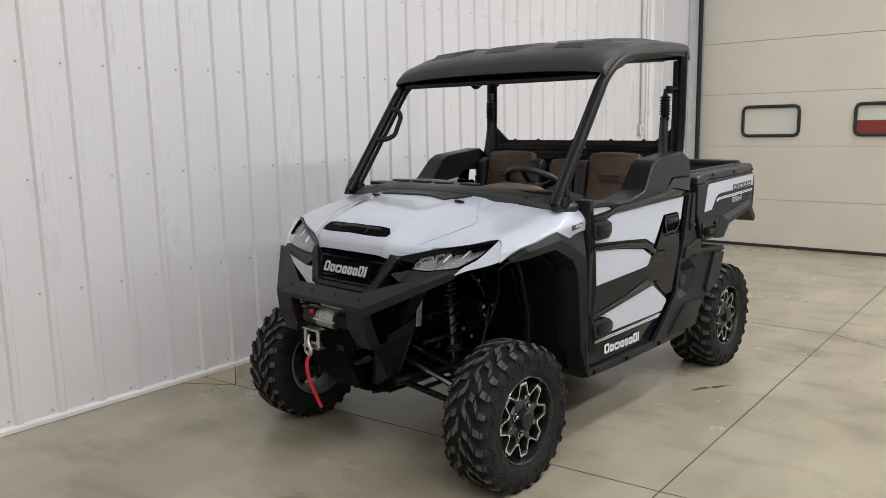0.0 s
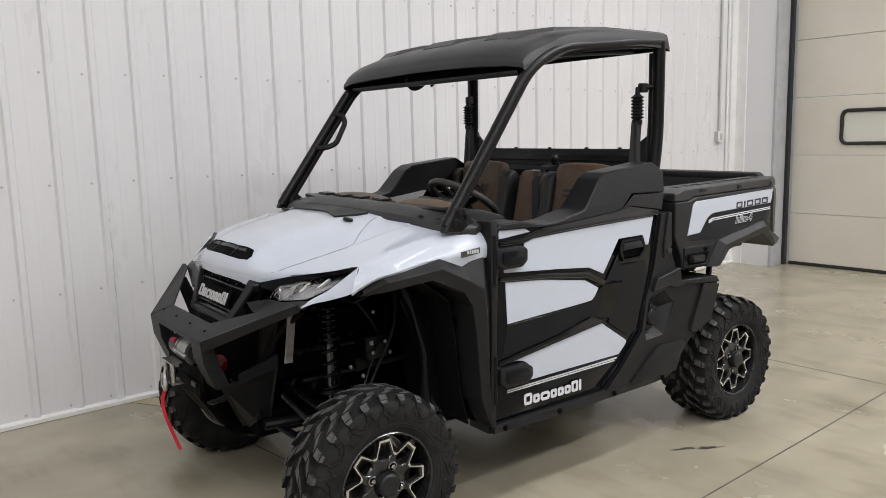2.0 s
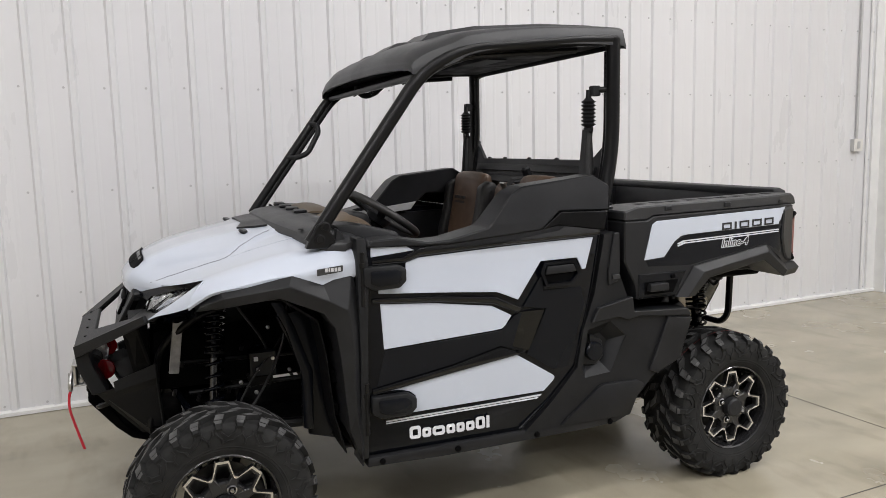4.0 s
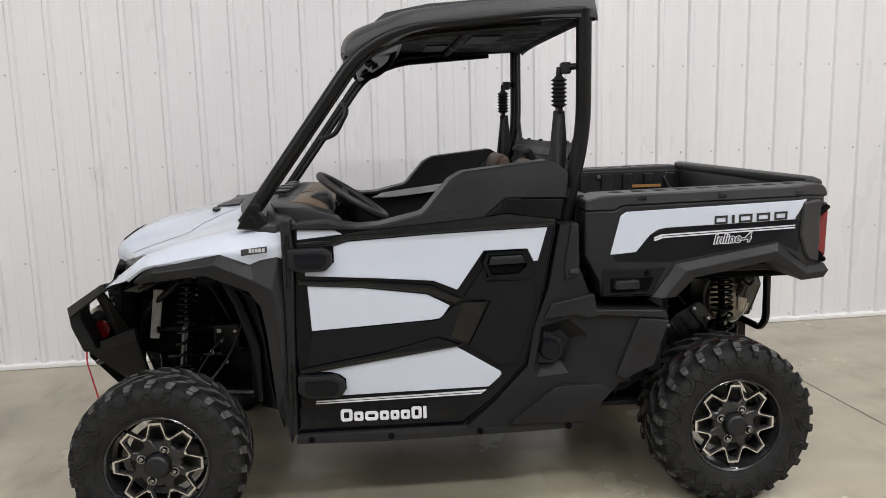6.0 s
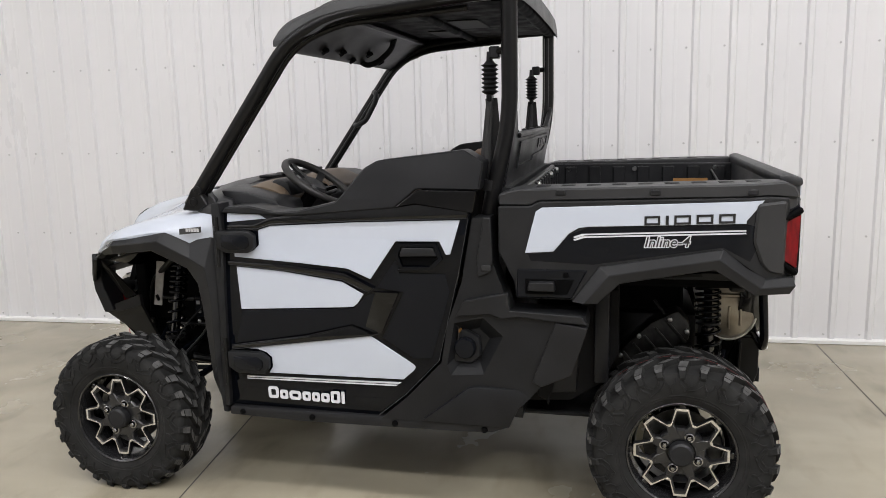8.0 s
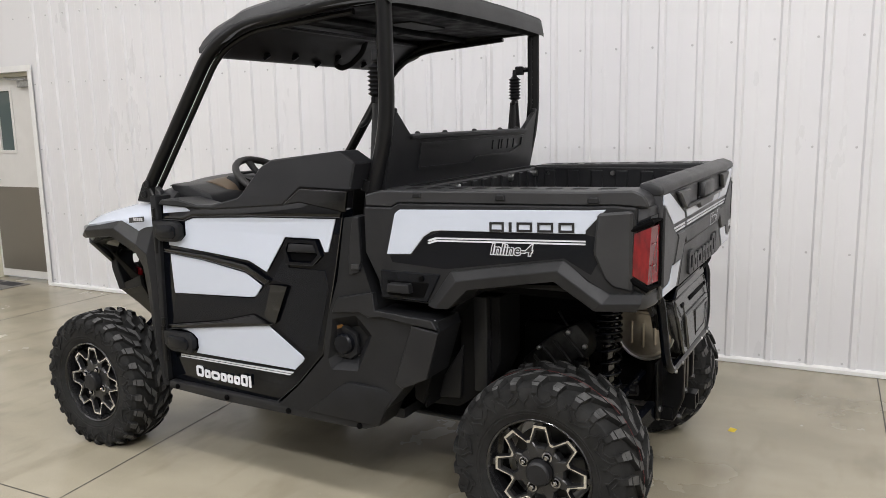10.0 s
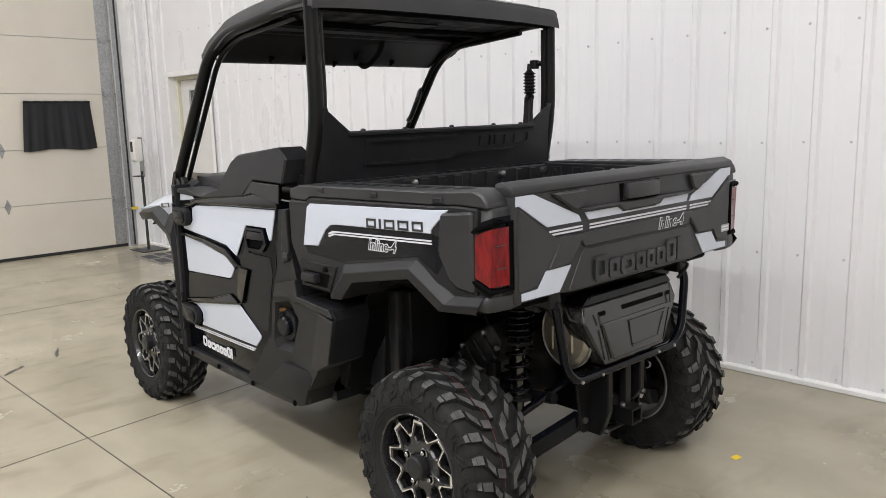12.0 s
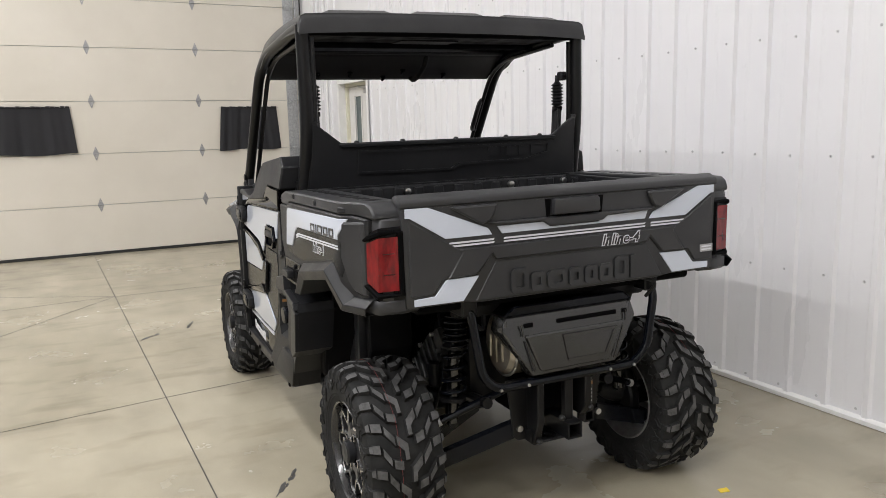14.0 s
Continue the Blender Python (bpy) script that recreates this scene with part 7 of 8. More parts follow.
seat("driver_seat", 0.13, 0.61, 1.438, 0.26, "brown and black vinyl bucket seat")
seat("passenger_seat", -0.64, -0.14, 1.438, 0.26, "brown and black vinyl bucket seat")
seat("centre_seat", -0.135, 0.125, 1.390, 0.28, "narrow brown vinyl centre seat")
bm = bmesh.new()
strip(bm, [(0.10, 0.49, 1.42), (0.085, 0.40, 1.405), (0.08, 0.34, 1.33), (0.10, 0.32, 1.18), (0.11, 0.31, 1.0)], 0.046, 0.004, (0, -1, 0.3))
cb = part("centre_belt", bm, M_WEB, V, "black centre seat belt")
part("belt_tongue", moved(boxm(-0.028, 0.028, -0.006, 0.006, -0.02, 0.02, 0.004), pose(0.082, 0.352, 1.375, 30, 0, 0)), M_STEEL, cb, "bright belt tongue")
part("belt_guide", moved(boxm(-0.02, 0.02, -0.02, 0.02, -0.035, 0.035, 0.01), pose(0.10, 0.47, 1.435, 30, 0, 20)), M_PLAS, cb)
part("cab_floor", boxm(-0.70, 0.70, -0.62, 0.60, 0.40, 0.44), M_PLAS, V)
part("seat_bulkhead", slab([(0.47, 0.42), (0.50, 0.42), (0.56, 1.30), (0.53, 1.30)], "x", -0.70, 0.70), M_PLAS, V)

# ---- cargo bed
bed = empty("cargo_bed", None, V)
tagged(bed, "black moulded cargo bed with white side decals")


def tuck(x, y, z):
    """The bed sides turn in towards the tail lamps."""
    k = max(0.0, y - 1.38)
    return (x - 0.28 * k if x > 0.68 else x, y, z)


TCUTS = (1.38, 1.42, 1.46, 1.50)
RAIL = [(0.535, 1.248), (0.533, 1.288), (0.60, 1.306), (1.500, 1.324), (1.530, 1.310), (1.545, 1.285), (1.545, 1.268), (1.440, 1.277), (0.678, 1.263), (0.648, 1.246)]
SIDE = [(0.532, 1.246), (0.532, 1.080), (0.588, 0.975), (0.598, 0.910), (0.803, 0.908), (0.893, 1.030), (1.297, 1.097), (1.440, 0.992), (1.505, 0.992), (1.515, 1.270), (1.44, 1.277), (0.678, 1.262), (0.648, 1.246)]
WBED = [(0.690, 1.242), (1.428, 1.266), (1.378, 1.208), (1.371, 1.200), (1.371, 1.190), (0.850, 1.175), (0.818, 1.170), (0.785, 1.150), (0.731, 1.085), (0.629, 1.078), (0.668, 1.228)]
XB = 0.806
for s in (-1, 1):
    def put(name, bm, m, parent=bed, label="", cuts=TCUTS, angle=35):
        bend(bm, tuck, 1, cuts)
        return part(name, bm if s > 0 else flipped(bm), m, parent, label, min(angle, 22))
    rail = put("bed_rail", slab(RAIL, "x", 0.640, 0.800, 0.006, 1), M_FLARE, label="charcoal top rail of the cargo bed")
    for y in (0.755, 1.075, 1.390):
        put("tie_down", slab([(y - 0.02, 1.284), (y - 0.014, 1.304), (y + 0.016, 1.304), (y + 0.02, 1.284)], "x", 0.785, 0.806, 0.004), M_PLAS, rail)
    # dark insides of the rail pockets, drawn as darker boxes on top
    for i in range(9):
        y = 0.66 + i * 0.09
        put("rail_pocket", boxm(0.690, 0.735, y, y + 0.05, 1.290, 1.3078 + (y - 0.6) * 0.02, 0.001), M_DARKPLAS, rail)
    side = put("bed_side", slab(SIDE, "x", 0.665, XB, 0.005, 1), M_PLAS, label="black moulded bed side")
    put("white_panel", slab(WBED, "x", XB - 0.002, XB + 0.004, 0.0015), M_WHITE, side, "glossy white bed-side panel")
    put("gloss_inset", slab([(0.640, 1.074), (0.731, 1.081), (0.785, 1.146), (0.850, 1.171), (1.374, 1.188), (1.400, 1.180), (1.412, 1.110), (1.388, 1.060), (1.300, 1.108), (0.906, 1.046), (0.870, 1.040), (0.650, 1.050)], "x", XB - 0.002, XB + 0.0006, 0.0004), M_SATIN, side, "gloss black panel under the white decal")
    for z0 in (0.0, -0.009):
        put("pinstripe", slab([(0.80, 1.139 + z0), (0.83, 1.150 + z0), (1.371, 1.169 + z0), (1.371, 1.164 + z0), (0.84, 1.145 + z0), (0.805, 1.134 + z0)], "x", XB - 0.001, XB + 0.0025), M_DECAL, side, "white pinstripe", ())
    for bm in hollow_blocks([0.052, 0.010, 0.054, 0.054, 0.052], 0.032, 0.018, 0.0018, read_left(XB + 0.0035, 1.188, 1.187)):
        bend(bm, lambda x, y, z: (x, y, z + (y - 1.188) * 0.035))
        put("model_block", bm, M_INK, side, "black wordmark block", ())
    if s > 0:
        m = read_left(XB + 0.0008, 1.115, 1.123) @ pose(0, 0, 0, 0, 0, 1.5)
        part("engine_script_edge", text_bm("Inline-4", 0.050, 0.0006, m, 0.25, 0.0036), M_DECAL, side, "white outline of the engine script")
        part("engine_script", text_bm("Inline-4", 0.050, 0.0014, m, 0.25, 0.0004), M_INK, side, "black slanted engine script")
    # lower step with latch
    put("bed_step", slab([(0.600, 0.915), (0.600, 1.020), (0.850, 1.020), (0.795, 0.915)], "x", XB - 0.006, XB + 0.006, 0.004), M_SATIN, side)
    # no hollow here: the recess shade is a near-black slab on the step
    put("step_recess", slab([(0.630, 0.930), (0.630, 0.985), (0.805, 0.985), (0.780, 0.930)], "x", XB + 0.004, XB + 0.0075, 0.001), M_CHASSIS, side)
    put("bed_latch", slab([(0.640, 0.945), (0.645, 0.978), (0.735, 0.980), (0.740, 0.945)], "x", XB, XB + 0.034, 0.006, 2), M_PLAS, side, "black bed release latch")
    bm = bmesh.new()
    revolve(bm, [(XB, 0.012), (XB + 0.012, 0.010)], "x", 12, (0, 0.775, 1.000))
    put("latch_pin", bm, M_CHASSIS, side)
    RT = [(0.796, 0.905), (0.890, 1.034), (1.300, 1.102), (1.442, 0.998), (1.535, 1.000)]
    RC = [(0.840, 0.905), (0.925, 1.008), (1.287, 1.072), (1.425, 0.972), (1.540, 0.975)]
    RB_ = [(0.888, 0.905), (0.962, 0.978), (1.272, 1.034), (1.404, 0.947), (1.522, 0.945)]
    put("rear_fender_flare", faceted([(0.66, RT), (XB + 0.004, RT), (0.838, RC), (0.828, RB_), (0.58, RB_)]), M_PLAS, label="charcoal rear wheel-arch flare", cuts=(), angle=12)
    put("corner_block", slab([(1.405, 1.255), (1.505, 1.262), (1.505, 1.005), (1.45, 1.02), (1.425, 1.05), (1.395, 1.13)], "x", XB - 0.03, XB + 0.012, 0.008, 1), M_FLARE, side)
    # inner walls
    bm = boxm(0.600, 0.645, 0.60, 1.51, 0.985, 1.298, 0.004)
    iw = part("inner_wall", bm if s > 0 else flipped(bm), M_PLAS, bed)
    for i in range(7):
        y = 0.66 + i * 0.125
        bm = boxm(0.588, 0.602, y, y + 0.06, 1.0, 1.285, 0.004)
        part("wall_rib", bm if s > 0 else flipped(bm), M_PLAS, iw)
    for y, z in ((0.68, 1.268), (1.02, 1.272), (1.42, 1.276)):
        bm = bmesh.new()
        revolve(bm, [(0.588, 0.011), (0.600, 0.012)], "x", 12, (0, y, z))
        part("bolt", bm if s > 0 else flipped(bm), M_STEEL, iw)
    bm = bmesh.new()
    tube(bm, [(s * 0.592, 1.40, 1.265), (s * 0.586, 1.44, 1.20), (s * 0.590, 1.49, 1.16)], 0.006, 8)
    part("gate_cable", bm, M_STEEL, iw, "steel tailgate cable")
part("bed_floor", boxm(-0.65, 0.65, 0.57, 1.53, 0.955, 0.985, 0.004), M_PLAS, bed)
fw = part("bed_front_wall", boxm(-0.66, 0.66, 0.575, 0.605, 0.985, 1.294, 0.006), M_PLAS, bed)
for i in range(13):
    x = -0.60 + i * 0.1
    part("wall_rib", boxm(x - 0.022, x + 0.022, 0.600, 0.618, 1.0, 1.285, 0.004), M_PLAS, fw)
for x in (-0.58, -0.28, 0.26, 0.56):
    bm = bmesh.new()
    revolve(bm, [(0.605, 0.016), (0.624, 0.015), (0.626, 0.010)], "y", 14, (x, 0, 1.268))
    part("bolt", bm, M_STEEL, fw)
part("warning_label", boxm(-0.587, -0.585, 1.215, 1.385, 1.205, 1.222), M_ORANGE, bed, "orange warning label")

# ---- tailgate
tg = empty("tailgate", None, V)
tagged(tg, "charcoal tailgate with white decals and embossed lettering blocks")
YT = 1.566
GATE = [(-0.668, 1.318), (0.668, 1.318), (0.660, 0.958), (0.435, 0.958), (0.385, 0.950), (-0.385, 0.950), (-0.435, 0.958), (-0.660, 0.958)]
part("gate_shell", slab(GATE, "y", 1.500, YT, 0.008, 2), M_FLARE, tg)
part("gate_top", slab([(1.495, 1.300), (1.495, 1.338), (1.530, 1.345), (1.570, 1.328), (1.574, 1.305), (1.560, 1.298)], "x", -0.672, 0.672, 0.008, 2), M_FLARE, tg, "charcoal top edge of the tailgate")


def mirror_poly(p):
    return [(-a, b) for a, b in p][::-1]


W1 = [(0.655, 1.300), (0.575, 1.300), (0.352, 1.212), (0.336, 1.188), (0.512, 1.188), (0.640, 1.268), (0.655, 1.268)]
W2 = [(0.318, 1.216), (0.128, 1.216), (0.104, 1.196), (-0.104, 1.196), (-0.128, 1.216), (-0.330, 1.222), (-0.318, 1.190), (0.298, 1.188)]
W3 = [(0.632, 0.990), (0.556, 0.994), (0.515, 1.046), (0.390, 1.048), (0.452, 0.964), (0.632, 0.966)]
for w in (W1, mirror_poly(W1), W2, W3, mirror_poly(W3)):
    part("white_panel", slab(w, "y", YT - 0.002, YT + 0.004, 0.0012), M_WHITE, tg, "glossy white tailgate decal")
for z0 in (1.168, 1.157):
    for a, b in ((0.292, -0.316), (0.500, 0.332), (-0.345, -0.512)):
        part("pinstripe", slab([(a, z0), (b, z0), (b - 0.004, z0 + 0.006), (a - 0.004, z0 + 0.006)], "y", YT - 0.001, YT + 0.003), M_DECAL, tg, "white pinstripe")
# raised outer cheeks
CH = [(0.645, 1.262), (0.520, 1.182), (0.430, 1.130), (0.500, 1.052), (0.528, 1.050), (0.562, 1.002), (0.645, 0.998)]
for w in (CH, mirror_poly(CH)):
    part("cheek", slab(w, "y", YT - 0.004, YT + 0.006, 0.004, 1), M_FLARE, tg)
RB = [(0.455, 1.135), (0.512, 1.048), (0.398, 1.052), (0.330, 1.130), (0.345, 1.150), (0.47, 1.152)]
for w in (RB, mirror_poly(RB)):
    part("facet", slab(w, "y", YT - 0.004, YT + 0.010, 0.006, 1), M_FLARE, tg)
part("centre_band", slab([(0.36, 1.150), (-0.36, 1.150), (-0.325, 1.098), (0.325, 1.098)], "y", YT - 0.004, YT + 0.010, 0.005, 1), M_FLARE, tg)
part("letter_panel", slab([(0.325, 1.092), (-0.325, 1.092), (-0.405, 0.958), (0.405, 0.958)], "y", YT - 0.012, YT + 0.002, 0.003, 1), M_FLARE, tg)
for bm in blocks([0.072, 0.058, 0.082, 0.058, 0.054, 0.058, 0.064, 0.022], 0.088, 0.010, 0.010, read_rear(0.0, YT + 0.001, 0.968), tall=(0, 6, 7), stroke=0.019):
    part("embossed_block", bm, M_FLARE, tg, "embossed wordmark block", 20)
# handle recess
HR = [(0.555, 1.298), (-0.555, 1.298), (-0.345, 1.222), (-0.13, 1.218), (-0.105, 1.200), (0.105, 1.200), (0.13, 1.218), (0.345, 1.218)]
part("handle_recess", slab(HR, "y", YT - 0.002, YT + 0.0015), M_FLARE, tg)
bm = slab([(0.50, 1.296), (0.32, 1.296), (0.345, 1.240), (0.38, 1.228)], "y", YT, YT + 0.020, 0.006, 1)
b2 = flipped(bm)
part("recess_shoulder", bm, M_FLARE, tg), part("recess_shoulder", b2, M_FLARE, tg)
part("recess_lip", slab([(0.36, 1.232), (-0.36, 1.232), (-0.32, 1.222), (-0.14, 1.220), (-0.115, 1.202), (0.115, 1.202), (0.14, 1.220), (0.32, 1.222)], "y", YT, YT + 0.018, 0.004, 1), M_FLARE, tg)
part("tailgate_handle", slab([(0.095, 1.296), (-0.095, 1.296), (-0.100, 1.240), (0.100, 1.240)], "y", YT, YT + 0.026, 0.007, 2), M_FLARE, tg, "black tailgate pull handle")
# shade round the handle, coloured in as a thin near-black plate
part("handle_gap", slab([(0.125, 1.296), (0.10, 1.296), (0.104, 1.236), (-0.104, 1.236), (-0.10, 1.296), (-0.125, 1.296), (-0.118, 1.226), (0.118, 1.226)], "y", YT, YT + 0.003), M_CHASSIS, tg)
m = read_rear(-0.197, YT + 0.0101, 1.123)
part("engine_script_edge", text_bm("Inline-4", 0.056, 0.0008, m, 0.25, 0.0040), M_DECAL, tg, "white outline of the engine script")
part("engine_script", text_bm("Inline-4", 0.056, 0.0018, m, 0.25, 0.0005), M_INK, tg, "black slanted engine script")
part("sticker", boxm(-0.652, -0.588, YT + 0.005, YT + 0.0072, 1.032, 1.062), M_GREYDEC, tg, "small grey sticker")
for i in range(2):
    part("sticker_line", boxm(-0.645, -0.595, YT + 0.0072, YT + 0.0078, 1.038 + 0.012 * i, 1.044 + 0.012 * i), M_DECAL, tg)

# ---- tail lamps on the rear corners
for s in (-1, 1):
    tl = empty("tail_light", None, V)
    tagged(tl, "tall red tail light in the rear corner")

    def ring3(f, d):
        """Outline of the lamp, wrapped round the corner; f shrinks it, d pushes it outwards."""
        out = []
        for u, z in ((0.0, 1.230), (0.55, 1.228), (1.0, 1.200), (1.0, 1.048), (0.62, 1.008), (0.0, 1.010)):
            uu, zz = 0.5 + (u - 0.5) * f, 1.12 + (z - 1.12) * f
            a, b, c = Vector((0.668, 1.552, 0)), Vector((0.734, 1.549, 0)), Vector((0.768, 1.484, 0))
            p = a.lerp(b, uu / 0.55) if uu < 0.55 else b.lerp(c, (uu - 0.55) / 0.45)
            n = Vector((0.05, 0.99, 0)) if uu < 0.5 else Vector((0.88, 0.45, 0))
            p = p + n * d
            out.append((s * p.x, p.y, zz))
        return out

    def lamp(f, d0, d1):
        bm = bmesh.new()
        lo, hi = [bm.verts.new(p) for p in ring3(f, d0)], [bm.verts.new(p) for p in ring3(f, d1)]
        bm.faces.new((hi[0], hi[1], hi[4], hi[5])), bm.faces.new((hi[1], hi[2], hi[3], hi[4]))
        bm.faces.new((lo[5], lo[4], lo[1], lo[0])), bm.faces.new((lo[4], lo[3], lo[2], lo[1]))
        for i in range(6):
            j = (i + 1) % 6
            bm.faces.new((lo[i], lo[j], hi[j], hi[i]))
        return bm
    part("bezel", lamp(1.13, -0.08, 0.006), M_GLOSS, tl, "black lamp bezel", 20)
    bm = bmesh.new()
    prism(bm, [(0.60, 1.40), (0.70, 1.42), (0.77, 1.42), (0.778, 1.445), (0.766, 1.478), (0.733, 1.546), (0.672, 1.553), (0.60, 1.555)], "z", 0.955, 1.272, 0.008)
    for v in bm.verts:
        v.co.x *= s
    part("lamp_corner", bm, M_FLARE, tl, "black moulded corner behind the lamp")
    part("bezel_rim", tubem(ring3(0.965, 0.008), 0.0115, 8, True), M_CHASSIS, tl, "gloss black rim round the lens")
    part("lens", lamp(0.83, 0.002, 0.012), M_RED, tl, "red lens", 15)
    for z0 in (1.155, 1.085):
        bm = bmesh.new()
        strip(bm, [(s * 0.672, 1.5605, z0), (s * 0.731, 1.5572, z0)], 0.003, 0.002, (0, 1, 0))
        part("lens_rib", bm, M_REDDK, tl)
        bm = bmesh.new()
        strip(bm, [(s * 0.745, 1.550, z0), (s * 0.775, 1.492, z0)], 0.003, 0.002, (s, 0.4, 0))
        part("lens_rib", bm, M_REDDK, tl)
    bm = bmesh.new()
    prism(bm, [(0.60, 1.548), (0.67, 1.560), (0.748, 1.545), (0.795, 1.47), (0.78, 1.44), (0.60, 1.44)], "z", 0.945, 1.000, 0.010)
    for v in bm.verts:
        v.co.x *= s
    part("lower_corner", bm, M_FLARE, tl, "charcoal corner below the lamp")

# ---- muffler, heat shield, rear guard bar
mf = empty("muffler", None, V)
tagged(mf, "heat-tinted stainless muffler with black heat shield")
bm = bmesh.new()
revolve(bm, [(-0.27, 0.085), (-0.26, 0.105), (0.20, 0.112), (0.212, 0.112), (0.235, 0.095), (0.240, 0.06), (0.242, 0.0)], "x", 36, (0, 1.405, 0.735))
for v in bm.verts:
    v.co.z = 0.735 + (v.co.z - 0.735) * 1.12
part("can", bm, M_EXH, mf, "stainless muffler body")
for y, z, h in ((1.36, 0.72, 0.09), (1.405, 0.71, 0.10), (1.45, 0.72, 0.09)):
    part("end_cap_emboss", boxm(0.236, 0.246, y - 0.006, y + 0.006, z - h / 2, z + h / 2, 0.004), M_EXH, mf)
part("end_cap_emboss", boxm(0.236, 0.247, 1.35, 1.47, 0.795, 0.812, 0.004), M_EXH, mf)
bm = bmesh.new()
tube(bm, [(0.214, 1.405 + 0.113 * math.cos(2 * math.pi * i / 36), 0.735 + 0.127 * math.sin(2 * math.pi * i / 36)) for i in range(36)], 0.006, 8, True)
part("end_band", bm, M_STEEL, mf)
SH = [(0.272, 0.868), (-0.285, 0.868), (-0.298, 0.81), (-0.200, 0.632), (0.172, 0.632), (0.285, 0.81)]
bm = slab(SH, "y", 1.528, 1.545, 0.006, 1)
bend(bm, lambda x, y, z: (x, y - 0.25 * max(0, z - 0.80) + 0.03 * (0.80 - z), z), 2, (0.80,))
hs = part("heat_shield", bm, M_SHIELD, mf, "black plastic heat shield over the muffler")
bm = slab([(0.20, 0.795), (-0.235, 0.795), (-0.165, 0.650), (0.135, 0.650)], "y", 1.540, 1.556, 0.005, 1)
bend(bm, lambda x, y, z: (x, y + 0.03 * (0.80 - z), z))
part("shield_panel", bm, M_SHIELD, hs, angle=15)
bm = plate([(0.045, 0.780), (-0.200, 0.780), (-0.150, 0.672), (0.02, 0.672)], [[(0.034, 0.770), (-0.185, 0.770), (-0.143, 0.682), (0.026, 0.682)]], "y", 1.552, 1.562)
part("shield_emboss", bm, M_SHIELD, hs, angle=12)
for x0, x1 in ((0.16, 0.20), (-0.21, 0.06), (-0.26, -0.235)):
    part("shield_slot", slab([(x0, 0.820), (x1, 0.820), (x1, 0.838), (x0, 0.838)], "y", 1.520, 1.541, 0.003), M_CHASSIS, hs)
bm = slab([(0.278, 0.868), (0.235, 0.905), (-0.25, 0.905), (-0.29, 0.868)], "y", 1.40, 1.53, 0.006)
part("shield_top", bm, M_GLOSS, hs)
for s in (-1, 1):
    bm = slab([(0.270, 0.865), (0.285, 0.81), (0.174, 0.632), (0.157, 0.632), (0.245, 0.80)], "y", 1.44, 1.535, 0.004)
    part("shield_side", bm if s > 0 else flipped(bm), M_SHIELD, hs)
for x0, x1 in ((0.215, 0.165), (-0.245, -0.185)):
    bm = bmesh.new()
    tube(bm, [(x0, 1.5475, 0.835), (x0 * 0.98, 1.5545, 0.795)], 0.0035, 6)
    part("shield_crease", bm, M_BEAD, hs)
    bm = bmesh.new()
    tube(bm, [(x0 * 0.93, 1.5555, 0.775), (x1, 1.5600, 0.655)], 0.0035, 6)
    part("shield_crease", bm, M_BEAD, hs)
gb = part("rear_guard_bar", tubem(fillet([(0.398, 1.43, 0.945), (0.395, 1.505, 0.905), (0.365, 1.525, 0.66), (0.31, 1.530, 0.605), (-0.30, 1.530, 0.600), (-0.365, 1.530, 0.66), (-0.410, 1.515, 0.88), (-0.412, 1.44, 0.945)], 0.05, 6), 0.017, 12), M_GLOSS, V, "gloss black tubular rear guard bar")
for s in (-1, 1):
    bm = boxm(s * 0.40 - 0.03, s * 0.40 + 0.03, 1.40, 1.51, 0.885, 0.955, 0.006)
    part("bar_bracket", bm, M_METAL, gb)
for x in (0.30, 0.185, -0.178, -0.29):
    bm = bmesh.new()
    revolve(bm, [(1.545, 0.007), (1.551, 0.006)], "y", 8, (x, 0, 0.603))
    part("bolt", bm, M_STEEL, gb)

# ---- hitch
ht = empty("hitch", None, V)
tagged(ht, "black receiver hitch and tow plates under the tail")
bm = plate([(-0.032, 0.362), (0.032, 0.362), (0.032, 0.426), (-0.032, 0.426)], [[(-0.025, 0.369), (0.025, 0.369), (0.025, 0.419), (-0.025, 0.419)]], "y", 1.36, 1.570)
part("receiver_tube", bm, M_METAL, ht)
for x0, x1, poly in ((0.118, 0.148, [(1.46, 0.60), (1.545, 0.60), (1.545, 0.44), (1.51, 0.34), (1.43, 0.34), (1.42, 0.50)]), (-0.10, -0.07, [(1.46, 0.60), (1.535, 0.60), (1.535, 0.47), (1.50, 0.42), (1.43, 0.42), (1.42, 0.50)])):
    part("tow_plate", slab(poly, "x", x0, x1, 0.004), M_METAL, ht)
part("tow_plate", slab([(0.120, 0.60), (0.235, 0.60), (0.215, 0.47), (0.205, 0.370), (0.185, 0.350), (0.120, 0.350)], "y", 1.450, 1.462, 0.003), M_METAL, ht)
part("upright", boxm(-0.018, 0.018, 1.50, 1.53, 0.42, 0.60, 0.003), M_METAL, ht)
part("tow_plate", slab([(-0.100, 0.60), (-0.215, 0.60), (-0.195, 0.47), (-0.190, 0.375), (-0.100, 0.375)], "y", 1.430, 1.442, 0.003), M_METAL, ht)
part("side_socket", plate([(-0.105, 0.372), (-0.150, 0.372), (-0.150, 0.420), (-0.105, 0.420)], [[(-0.112, 0.379), (-0.143, 0.379), (-0.143, 0.413), (-0.112, 0.413)]], "y", 1.430, 1.480), M_METAL, ht)
part("side_socket", plate([(0.105, 0.352), (0.155, 0.352), (0.155, 0.400), (0.105, 0.400)], [[(0.112, 0.359), (0.148, 0.359), (0.148, 0.393), (0.112, 0.393)]], "y", 1.450, 1.505), M_METAL, ht)
